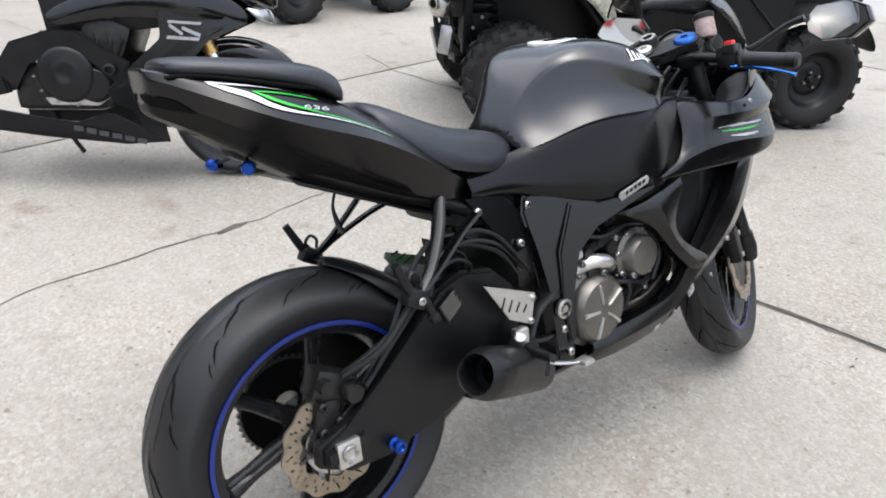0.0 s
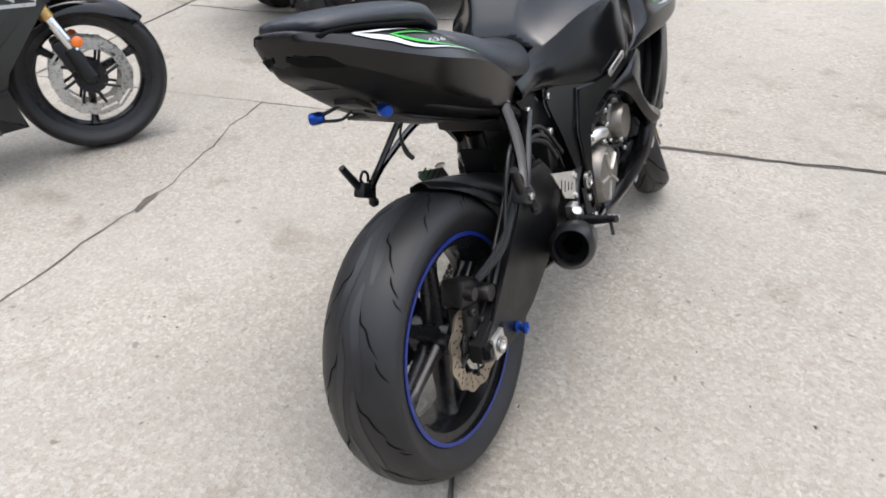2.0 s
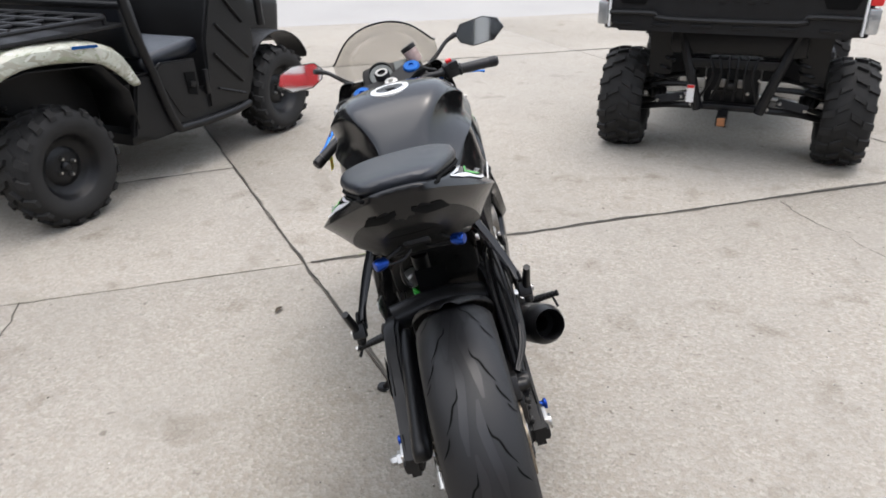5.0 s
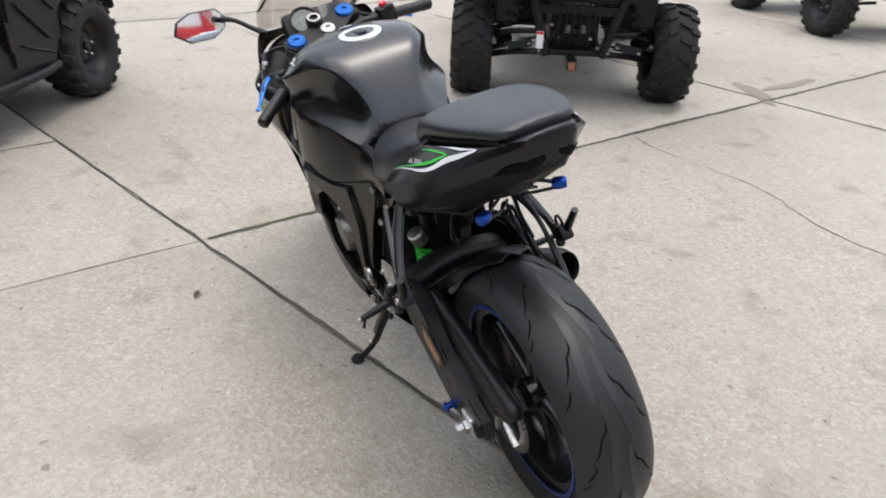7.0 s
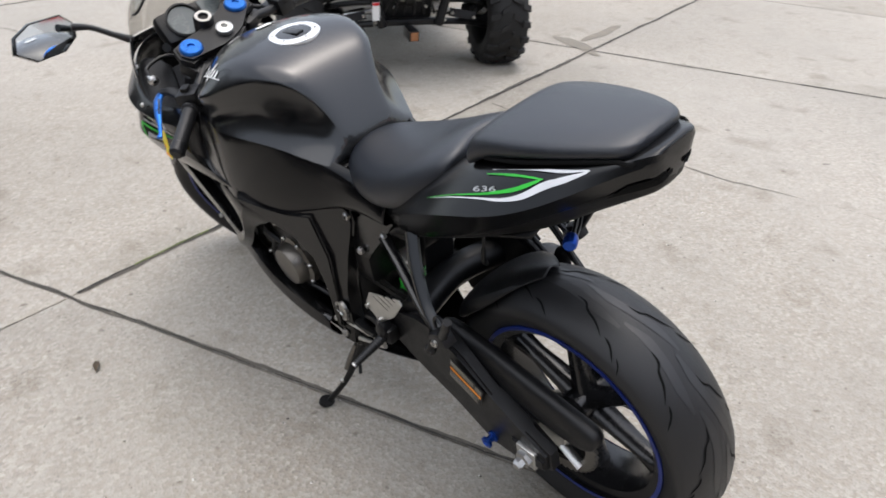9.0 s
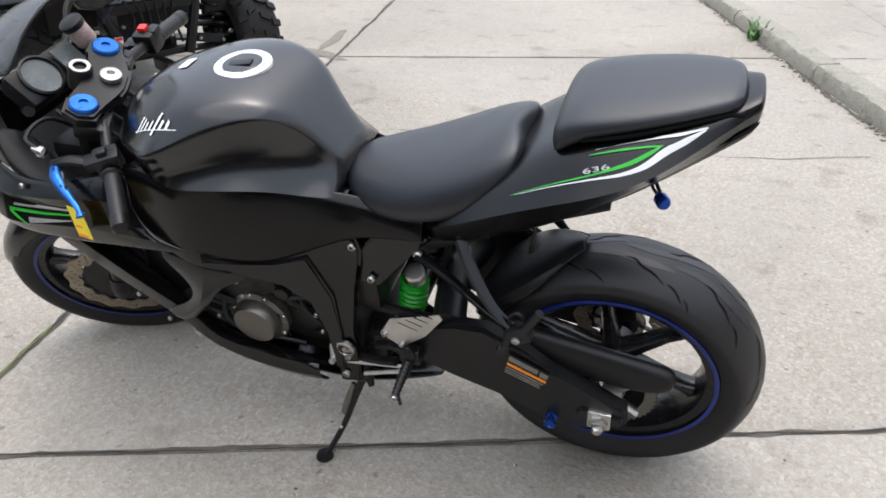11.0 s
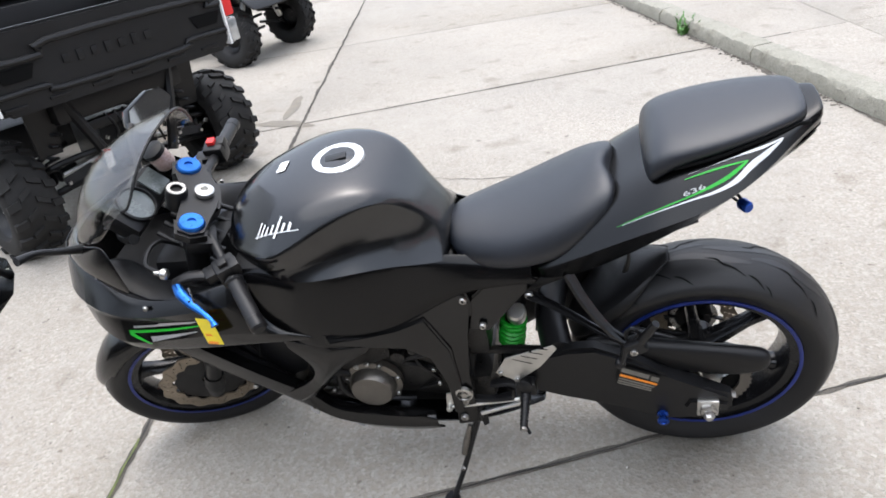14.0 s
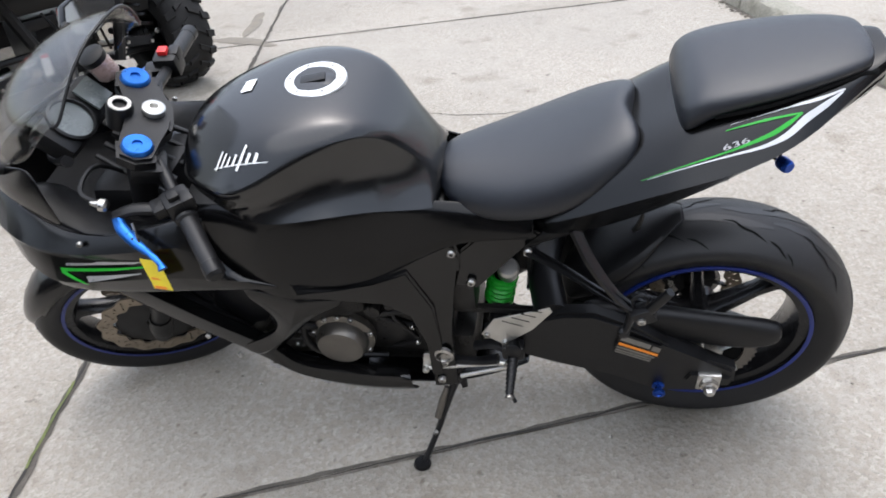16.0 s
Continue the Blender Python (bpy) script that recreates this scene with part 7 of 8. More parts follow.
# tub, seats, doors
bm = B()
plate(bm, [(0.42, 0.06, 0.30), (0.55, 0.05, 0.255), (1.28, 0.05, 0.25), (1.40, 0.06, 0.33), (1.40, 0.06, 0.42), (0.95, 0.06, 0.44), (0.62, 0.06, 0.60), (0.50, 0.06, 0.60)], (0, 0.05, 0), 0.012)
plate(bm, [(0.42, 1.04, 0.30), (0.55, 1.05, 0.255), (1.28, 1.05, 0.25), (1.40, 1.04, 0.33), (1.40, 1.04, 0.42), (0.95, 1.04, 0.44), (0.62, 1.04, 0.60), (0.50, 1.04, 0.60)], (0, 0.05, 0), 0.012)
box(bm, (0.92, 0.55, 0.28), (0.98, 0.96, 0.07), None, 0.02)
part("tub", bm, SHELL, sxs, "black plastic lower tub")
part("white_sticker", plate(B(), [(0.51, 0.033, 0.352), (0.56, 0.033, 0.349), (0.56, 0.033, 0.336), (0.51, 0.033, 0.339)], (0, 0.002, 0)), WHITE, sxs)
bm = B()
plate(bm, [(0.62, 0.05, 0.60), (0.68, 0.04, 0.64), (0.93, 0.04, 0.62), (0.95, 0.04, 0.34), (0.82, 0.04, 0.30), (0.76, 0.04, 0.33)], (0, 0.03, 0), 0.008)
half = part("lower_door_panel", bm, SHELL, sxs, "black door panel with recesses")
part("door_recess", plate(B(), [(0.83, 0.024, 0.56), (0.91, 0.024, 0.55), (0.91, 0.024, 0.42), (0.84, 0.024, 0.44)], (0, 0.008, 0), 0.002), GROOVE, half)
part("door_clip", box(B(), (0.87, 0.015, 0.49), (0.04, 0.02, 0.03), eul(0, 20, 0), 0.006), STEELBLK, half)
for s, y0 in ((-1, 0.035), (1, 1.065)):
    bm = plate(B(), [(0.99, y0, 0.32), (1.33, y0, 0.28), (1.42, y0, 0.42), (1.46, y0, 0.66), (1.42, y0, 1.02), (1.14, y0, 1.02), (1.02, y0, 0.70)], (0, 0.035, 0), 0.012)
    door = part("door", bm, SHELL, sxs, "black half door with diagonal ribs")
    for k, (a, b_) in enumerate([((1.08, 0.62), (1.30, 0.42)), ((1.12, 0.78), (1.38, 0.55)), ((1.08, 0.42), (1.32, 0.34)), ((1.20, 0.93), (1.36, 0.76))]):
        part("door_rib", tube(B(), [(a[0], y0 + s * 0.018, a[1]), (b_[0], y0 + s * 0.018, b_[1])], 0.015, 8, 1, 0.5), STEELBLK, door)
    part("door_latch", box(B(), (0.985, y0 + s * 0.02, 0.48), (0.03, 0.02, 0.14), None, 0.005), STEELBLK, door)
bm = B()
for y in (0.30, 0.80):
    box(bm, (0.82, y, 0.655), (0.44, 0.44, 0.09), eul(0, -6, 0), 0.035, 3)
seat_s = part("bench_seat", bm, VINYL, sxs, "black vinyl bench seat")
part("seat_back", box(B(), (0.58, 0.55, 0.90), (0.10, 0.94, 0.46), eul(0, -12, 0), 0.04, 3), VINYL, sxs, "black vinyl seat back")
for y in (0.20, 0.72):
    part("seat_belt", tube(B(), [(0.66, y, 1.05), (0.72, y + 0.02, 0.80), (0.78, y + 0.05, 0.70)], 0.022, 6, 4, 0.15), DARK, sxs)
bm = B()
for y in (0.02, 1.08):
    tube(bm, [(1.34, y, 0.275), (1.15, y - 0.01, 0.262), (0.80, y, 0.268), (0.70, y, 0.31), (0.60, y, 0.62), (0.50, y, 0.95), (0.46, y + (0.03 if y < 0.5 else -0.03), 1.45), (0.62, y + (0.05 if y < 0.5 else -0.05), 1.55), (1.10, y + (0.05 if y < 0.5 else -0.05), 1.52), (1.48, y, 1.02), (1.55, y, 0.72)], 0.024, 10)
for x, z in ((0.47, 1.45), (1.10, 1.52), (0.52, 0.95)):
    tube(bm, [(x, 0.05, z), (x, 1.05, z)], 0.022, 10, 1)
part("roll_cage", bm, STEELBLK, sxs, "black tubular roll cage with side bars")
# front
bm = B()
box(bm, (1.75, 0.55, 0.72), (0.62, 0.62, 0.30), eul(0, 8, 0), 0.06, 3)
box(bm, (1.44, 0.55, 0.60), (0.12, 0.98, 0.60), None, 0.04)
part("hood", bm, SHELL, sxs, "black hood and dash")
for s, y in ((-1, 0.13), (1, 0.97)):
    rows = [[(1.70 + 0.36 * math.cos(radians(a)), y + k * 0.12, 0.30 + 0.36 * math.sin(radians(a))) for a in range(20, 171, 15)] for k in (-1, 0, 1)]
    part("front_mudguard", sheet(rows), SHELL, sxs, "black front mudguard", sub=1, thick=0.008)
# drivetrain at the back
bm = B()
box(bm, (-0.06, 0.55, 0.44), (0.30, 0.28, 0.24), None, 0.05)
box(bm, (-0.24, 0.55, 0.30), (0.06, 0.30, 0.05), None, 0.015)
for y in (0.34, 0.76):
    box(bm, (-0.22, y, 0.55), (0.05, 0.05, 0.40), None, 0.01)
box(bm, (-0.30, 0.55, 0.70), (0.05, 0.60, 0.05), None, 0.01)
part("rear_frame", bm, STEELBLK, sxs, "black steel rear frame and gearbox")
for y0, y1 in ((0.38, 0.16), (0.72, 0.94)):
    for xx in (-0.14, 0.12):
        part("suspension_arm", a_arm(B(), (xx, y0, 0.30), (0.0, y1, 0.22)), STEELBLK, sxs)
        part("suspension_arm", a_arm(B(), (xx, y0, 0.42), (0.0, y1, 0.36), 0.013), STEELBLK, sxs)
    for xx in (1.56, 1.84):
        part("suspension_arm", a_arm(B(), (xx, y0, 0.30), (1.70, y1, 0.24)), STEELBLK, sxs)
for y0, y1 in ((0.34, 0.20), (0.76, 0.90)):
    part("shock_absorber", tube(B(), [Vector((-0.12, y0, 0.72)).lerp(Vector((-0.06, y1, 0.32)), k / 60) + 0.03 * Vector((math.cos(k * 0.75), math.sin(k * 0.75), 0)) for k in range(61)], 0.008, 6, 1), STEELBLK, sxs)
md, mq = Vector((0.9, 0.72, -0.10)), Vector((-0.40, 0.345, 0.605))
mf = part("muffler", lathe(B(), [(0.024, -0.012), (0.030, -0.010), (0.034, 0.002), (0.050, 0.008), (0.064, 0.022), (0.068, 0.034), (0.068, 0.20), (0.05, 0.23), (0, 0.23)], mq, md, 28), ALU, sxs, "round dull silver muffler")
part("muffler_tip", lathe(B(), [(0.024, -0.012), (0.021, -0.010), (0.019, 0.03), (0, 0.03)], mq, md, 18), ENGINE, mf)
for s_ in (-1, 1):
    part("muffler_clip", box(B(), mq + md.normalized() * 0.09 + Vector((0.02 * s_, 0, 0.066)), (0.012, 0.03, 0.02), eul(0, 0, 40), 0.003), STEEL, mf)
part("inner_panel", plate(B(), [(-0.12, 0.33, 0.74), (0.47, 0.33, 0.74), (0.47, 0.33, 0.30), (0.20, 0.33, 0.32), (-0.05, 0.33, 0.52)], (0, 0.02, 0), 0.004), SHELL, sxs, "black inner wheel-arch panel")
for k in range(5):
    part("rear_cable", tube(B(), [(-0.30 + 0.03 * k, 0.30 + 0.05 * k, 0.70), (-0.33 + 0.02 * k, 0.28 + 0.06 * k, 0.56), (-0.26, 0.30 + 0.04 * k, 0.40)], 0.006, 6), DARK, sxs)
for q in ((-0.30, 0.33, 0.33), (-0.29, 0.42, 0.31), (-0.20, 0.26, 0.50), (-0.16, 0.24, 0.56), (-0.34, 0.44, 0.40)):
    part("bolt", bolt(B(), q, (-0.8, -0.6, 0.1), 0.010, 0.010), STEEL, sxs)
part("heat_shield", box(B(), (-0.33, 0.34, 0.42), (0.03, 0.085, 0.15), eul(0, 12, 40), 0.012), ALU, sxs, "bare metal heat shield")
bm = tube(B(), [(-0.36, 0.50, 0.72), (-0.37, 0.47, 0.50), (-0.32, 0.42, 0.30)], 0.014, 8)
part("tow_hook", bm, STEELBLK, sxs)
part("license_strap", tube(B(), [(-0.39, 0.48, 0.46), (-0.36, 0.45, 0.34)], 0.013, 8, 1), ALU, sxs)

# ---- utility vehicle seen from behind, with its cargo bed ----
utv = thing("utility_vehicle", "black utility vehicle with a moulded plastic cargo bed", "off-road vehicle", Matrix.Translation((2.895, -1.805, 0)) @ pose(0, 0, 0, 0, 0, -27.6))
for x in (0.0, 1.85):
    knobby(utv, (x, 0.60, 0.285), 0.295, 0.25, 0.155, 1)
    knobby(utv, (x, -0.60, 0.285), 0.295, 0.25, 0.155, -1)
bm = B()
plate(bm, [(-0.46, -0.555, 0.80), (-0.46, -0.50, 0.745), (-0.46, -0.20, 0.748), (-0.46, 0.30, 0.748), (-0.46, 0.60, 0.745), (-0.46, 0.655, 0.80), (-0.46, 0.655, 1.10), (-0.46, -0.555, 1.10)], (0.05, 0, 0), 0.012)
gate = part("tailgate", bm, SHELL, utv, "moulded black plastic tailgate with embossed ribs")
bm = B()
P2 = lambda y, z: (-0.49, y, z)
tube(bm, [P2(-0.54, 0.98), P2(-0.46, 0.98), P2(-0.42, 1.02), P2(0.36, 1.02), P2(0.40, 0.97), P2(0.65, 0.97)], 0.016, 8, 3)
tube(bm, [P2(-0.54, 0.845), P2(-0.30, 0.845), P2(-0.26, 0.815), P2(0.36, 0.815), P2(0.42, 0.84), P2(0.65, 0.84)], 0.014, 8, 3)
part("tailgate_rib", bm, SHELL, gate)
for k in range(6):
    part("tailgate_slot", box(B(), (-0.487, -0.42 + 0.20 * k, 0.782), (0.012, 0.10, 0.016), None, 0.003), STEELBLK, gate)
for k in range(7):
    part("logo_stroke", box(B(), (-0.489, 0.30 - 0.068 * k, 0.925), (0.008, 0.034, 0.05 if k % 2 else 0.038), None, 0.003), SHELL, gate)
for y in (-0.44, 0.53):
    part("latch_pocket", plate(B(), [(-0.488, y - 0.09, 0.945), (-0.488, y + 0.09, 0.945), (-0.488, y + 0.06, 0.885), (-0.488, y - 0.06, 0.885)], (0.01, 0, 0), 0.003), GROOVE, gate)
bm = B()
for y in (-0.56, 0.66):
    box(bm, (0.10, y, 0.93), (1.10, 0.05, 0.36), None, 0.015)
box(bm, (0.10, 0.05, 0.775), (1.10, 1.20, 0.05), None, 0.012)
box(bm, (0.64, 0.05, 0.93), (0.05, 1.20, 0.36), None, 0.012)
part("cargo_bed", bm, SHELL, utv, "black plastic cargo bed")
for y in (-0.585, 0.685):
    lamp = part("tail_lamp", box(B(), (-0.47, y, 0.97), (0.06, 0.055, 0.13), None, 0.012), RED, utv, "red tail lamp")
    part("reverse_lamp", box(B(), (-0.47, y, 0.835), (0.06, 0.055, 0.12), None, 0.012), CLEAR, utv, "clear reversing lamp")
    part("lamp_strip", box(B(), (-0.475, y + (0.035 if y < 0 else -0.035), 0.90), (0.05, 0.012, 0.27), None, 0.004), WHITE, utv)
for y in (-0.40, 0.40):
    part("mud_flap", plate(B(), [(-0.18, y - 0.07, 0.76), (-0.18, y + 0.07, 0.76), (-0.14, y + 0.06, 0.46), (-0.14, y - 0.06, 0.46)], (0.012, 0, 0), 0.003), SHELL, utv, "black inner mudguard")
bm = B()
for s in (1, -1):
    tube(bm, [(-0.22, s * 0.30, 0.74), (-0.26, s * 0.22, 0.50), (-0.26, s * 0.16, 0.30)], 0.028, 8, 4)
box(bm, (-0.22, 0, 0.315), (0.06, 0.40, 0.035), None, 0.01)
box(bm, (-0.24, 0, 0.56), (0.06, 0.46, 0.05), None, 0.01)
box(bm, (0.0, 0, 0.42), (0.34, 0.30, 0.24), None, 0.04)
box(bm, (-0.1, 0, 0.66), (0.3, 0.7, 0.12), None, 0.03)
part("rear_frame", bm, STEELBLK, utv, "black steel rear frame")
bm = B()
for s in (1, -1):
    for xx in (-0.18, 0.16):
        part("suspension_arm", a_arm(B(), (xx, s * 0.20, 0.42), (xx * 0.4, s * 0.50, 0.37), 0.016), STEELBLK, utv)
        part("suspension_arm", a_arm(B(), (xx, s * 0.20, 0.30), (xx * 0.4, s * 0.52, 0.24), 0.019), STEELBLK, utv)
for s in (1, -1):
    part("drive_boot", lathe(B(), [(0.02, 0), (0.045, 0.02), (0.032, 0.035), (0.045, 0.05), (0.03, 0.065), (0.04, 0.08), (0.02, 0.10)], (-0.06, s * 0.36, 0.345), (0, s, -0.1), 16), DARK, utv)
    part("axle_shaft", tube(B(), [(-0.05, s * 0.14, 0.35), (-0.05, s * 0.50, 0.31)], 0.012, 8, 1), ALU, utv)
    part("shock_absorber", tube(B(), [Vector((-0.16, s * 0.26, 0.74)).lerp(Vector((-0.12, s * 0.44, 0.36)), k / 60) + 0.032 * Vector((math.cos(k * 0.75), math.sin(k * 0.75), 0)) for k in range(61)], 0.009, 6, 1), STEELBLK, utv)
    part("arm_bolt", bolt(B(), (-0.14, s * 0.47, 0.345), (-1, 0, 0), 0.016, 0.012), STEEL, utv)
for s in (1, -1):
    part("arm_guard", plate(B(), [(-0.19, s * 0.24, 0.330), (-0.19, s * 0.40, 0.300), (-0.18, s * 0.41, 0.345), (-0.18, s * 0.25, 0.375)], (0.01, 0, 0), 0.003), DARK, utv, "worn black arm guard")
    for q in ((-0.20, s * 0.26, 0.35), (-0.20, s * 0.39, 0.32), (-0.22, s * 0.14, 0.47), (-0.24, s * 0.09, 0.40), (-0.25, s * 0.20, 0.325)):
        part("arm_bolt", bolt(B(), q, (-1, 0, 0), 0.010, 0.010), STEEL, utv)
    part("rear_clip", box(B(), (-0.255, s * 0.045, 0.455), (0.02, 0.030, 0.045), eul(0, 8, 0), 0.006), ENGINE, utv)
hit_ = part("hitch_receiver", box(B(), (-0.36, 0.02, 0.285), (0.16, 0.055, 0.055), None, 0.004), STEELBLK, utv)
part("hitch_plug", box(B(), (-0.445, 0.02, 0.285), (0.008, 0.040, 0.044), None, 0.003), RUST, hit_, "rust-orange hitch plug")
wt = part("price_tag", plate(B(), [(-0.31, 0.185, 0.445), (-0.31, 0.225, 0.445), (-0.30, 0.225, 0.345), (-0.30, 0.185, 0.345)], (0.002, 0, 0)), WHITE, utv, "small white hanging tag")
part("print_bar", plate(B(), [(-0.312, 0.187, 0.443), (-0.312, 0.223, 0.443), (-0.312, 0.223, 0.428), (-0.312, 0.187, 0.428)], (0.002, 0, 0)), RED, wt)
part("winch_drum", lathe(B(), [(0, -0.05), (0.030, -0.05), (0.034, -0.02), (0.030, 0.02), (0.034, 0.05), (0, 0.05)], (-0.20, 0.02, 0.43), (0, 1, 0), 18), ENGINEDARK, utv)
for k in range(6):
    part("rear_cable", tube(B(), [(-0.26, -0.12 + 0.05 * k, 0.60), (-0.28, -0.10 + 0.04 * k, 0.50), (-0.25, -0.14 + 0.06 * k, 0.36)], 0.007, 6), DARK, utv)
bm = B()
box(bm, (1.0, 0, 0.42), (1.0, 1.10, 0.22), None, 0.04)
box(bm, (1.85, 0, 0.72), (0.7, 0.8, 0.34), None, 0.08)
part("utv_body", bm, SHELL, utv, "black plastic tub and hood")
part("seat_back", box(B(), (0.82, 0.0, 1.02), (0.12, 1.10, 0.5), eul(0, -10, 0), 0.05), VINYL, utv)
bm = B()
for s in (1, -1):
    tube(bm, [(0.74, s * 0.60, 0.55), (0.72, s * 0.60, 1.2), (0.80, s * 0.56, 1.75), (1.45, s * 0.56, 1.72), (1.70, s * 0.58, 1.1), (1.76, s * 0.58, 0.7)], 0.026, 10)
for x, z in ((0.79, 1.72), (1.42, 1.72), (0.72, 1.15)):
    tube(bm, [(x, -0.57, z), (x, 0.57, z)], 0.024, 10, 1)
part("roll_cage", bm, STEELBLK, utv, "black tubular roll cage")


# ---- quad bikes farther back ----
def quad(m, L, W, label, lead, group):
    q = thing("quad_bike", label, "quad bike", m, group)
    for x in (0.0, L):
        knobby(q, (x, 0.0, 0.275), 0.285, 0.21, 0.14, -1)
        knobby(q, (x, W, 0.275), 0.285, 0.21, 0.14, 1)
    bm = B()
    box(bm, (L / 2, W / 2, 0.40), (L * 0.7, 0.30, 0.22), None, 0.05)
    box(bm, (L / 2, W / 2, 0.66), (L * 0.9, 0.30, 0.16), None, 0.06)
    part("frame", bm, STEELBLK, q, "black frame and engine")
    for x in (0.0, L):
        rows = [[(x + 0.38 * math.cos(radians(a)), W / 2 + (W / 2 + 0.08) * k, 0.42 + 0.30 * math.sin(radians(a))) for a in range(15, 166, 25)] for k in (-1, -0.5, 0, 0.5, 1)]
        part("mudguard", sheet(rows), SHELL, q, "black plastic mudguard", sub=1, thick=0.008)
        bm = B()
        for s in (1, -1):
            for z0, z1 in ((0.30, 0.24), (0.42, 0.36)):
                for dx in (-0.12, 0.12):
                    part("suspension_arm", a_arm(B(), (x + dx, W / 2 + s * 0.12, z0), (x, W / 2 + s * (W / 2 - 0.1), z1), 0.014), STEELBLK, q)
        for s in (1, -1):
            part("shock_absorber", tube(B(), [(x, W / 2 + s * 0.16, 0.68), (x, W / 2 + s * (W / 2 - 0.16), 0.32)], 0.028, 8, 1), lead, q)
    part("seat", box(B(), (L * 0.42, W / 2, 0.80), (0.62, 0.26, 0.12), None, 0.05, 3), VINYL, q, "black vinyl saddle")
    part("handlebar", tube(B(), [(L * 0.66, W / 2 - 0.36, 0.98), (L * 0.72, W / 2 - 0.12, 0.96), (L * 0.72, W / 2 + 0.12, 0.96), (L * 0.66, W / 2 + 0.36, 0.98)], 0.012, 8), STEELBLK, q)
    part("front_rack", tube(tube(B(), [(L - 0.1, W / 2 - 0.3, 0.80), (L + 0.25, W / 2 - 0.25, 0.80), (L + 0.25, W / 2 + 0.25, 0.80), (L - 0.1, W / 2 + 0.3, 0.80)], 0.012, 8, 3), [(L, W / 2 - 0.3, 0.80), (L, W / 2 + 0.3, 0.80)], 0.010, 8, 1), STEELBLK, q)
    return q


quad(Matrix.Translation((3.60, -6.05, 0)) @ pose(0, 0, 0, 0, 0, -13), 1.30, 0.97, "black quad bike parked on the far slabs", ALU, "parked quad bikes")
quad(Matrix.Translation((2.56, 4.86, 0)) @ pose(0, 0, 0, 0, 0, 6), 1.08, 0.90, "black quad bike behind the second motorcycle", STEELBLK, "parked quad bikes")

# ---- second sport motorcycle ----
m2 = thing("sport_motorcycle", "gloss black sport motorcycle with gold forks and an amber reflector", "motorcycle", Matrix.Translation((-0.350, 2.625, 0)) @ pose(0, 0, 0, 0, 0, -31) @ pose(0, 0, 0, -9, 0, 0))
G_F, G_R = Vector((1.33, 0, 0.285)), Vector((0, 0, 0.29))
fw2 = road_wheel("front_wheel", m2, G_F, 0.287, 0.118, 0.212, 3, stripe=False, label="gloss black cast wheel")
for s in (1, -1):
    part("brake_disc", wave_disc(0.105, 0.150, G_F + Vector((0, s * 0.066, 0)), 1, 1), STEEL, fw2, "bright drilled brake disc")
    bm = lathe(B(), [(0.03, 0), (0.06, 0.003), (0.06, 0.008), (0.03, 0.006)], G_F + Vector((0, s * 0.062, 0)), (0, s, 0), 24)
    for k in range(8):
        a = math.tau * k / 8
        part("disc_arm", tube(B(), [G_F + Vector((0.05 * math.cos(a), s * 0.067, 0.05 * math.sin(a))), G_F + Vector((0.108 * math.cos(a + 0.25), s * 0.067, 0.108 * math.sin(a + 0.25)))], 0.006, 6, 1), DARK, fw2)
    part("disc_carrier", bm, DARK, fw2)
    c0, c1 = Vector((1.345, s * 0.095, 0.29)), Vector((1.10, s * 0.10, 0.86))
    fk = part("fork_leg", tube(B(), [c0 + Vector((-0.02, 0, 0.0)), c0.lerp(c1, 0.20) + Vector((-0.01, 0, 0))], [0.034, 0.026], 14, 2), DARK, m2, "black fork foot")
    part("fork_stanchion", tube(B(), [c0.lerp(c1, 0.18), c0.lerp(c1, 0.42)], 0.021, 16, 1), CHROME, fk, "bright fork stanchion")
    part("fork_tube", tube(B(), [c0.lerp(c1, 0.40), c1], 0.027, 18, 1), GOLD, fk, "gold fork tube")
    part("reflector", lathe(B(), [(0.020, 0), (0.020, 0.008), (0.016, 0.011), (0, 0.011)], c0.lerp(c1, 0.24) + Vector((0.03, s * 0.02, 0)), (0, s, 0), 20), AMBER, fk, "amber reflector")
    part("front_caliper", box(B(), c0 + Vector((-0.075, -s * 0.012, 0.09)), (0.055, 0.05, 0.12), eul(0, -18, 0), 0.014), DARK, fk, "black radial brake caliper")
    part("brake_hose", tube(B(), [c0 + Vector((-0.07, 0, 0.14)), c0 + Vector((-0.10, s * 0.01, 0.24)), c1 + Vector((0, 0, -0.2))], 0.005, 6), DARK, fk)
rows = []
for a, hw in ((36, 0.05), (48, 0.064), (65, 0.068), (90, 0.068), (112, 0.066), (130, 0.058)):
    dn_ = Vector((math.cos(radians(a)), 0, math.sin(radians(a))))
    c = G_F + 0.310 * dn_
    rows.append([c + Vector((0, -hw * 1.15, 0)) - dn_ * 0.07, c + Vector((0, -hw, 0)) - dn_ * 0.018, c + dn_ * 0.006, c + Vector((0, hw, 0)) - dn_ * 0.018, c + Vector((0, hw * 1.15, 0)) - dn_ * 0.07])
part("front_mudguard", sheet(rows), GLOSS, m2, "gloss black front mudguard", sub=2, thick=0.004, sharp=70)
rw2 = road_wheel("rear_wheel", m2, G_R, 0.292, 0.180, 0.212, 3, stripe=False, label="gloss black cast wheel")
bm = B()
box(bm, (0.66, 0, 0.42), (0.36, 0.30, 0.26), None, 0.04)
box(bm, (0.84, 0, 0.55), (0.18, 0.34, 0.22), eul(0, 22, 0), 0.03)
eng2 = part("engine", bm, ENGINEDARK, m2, "dark engine")
part("airbox", box(B(), (0.84, 0, 0.70), (0.46, 0.26, 0.22), eul(0, -8, 0), 0.03), DARK, m2, "black airbox")
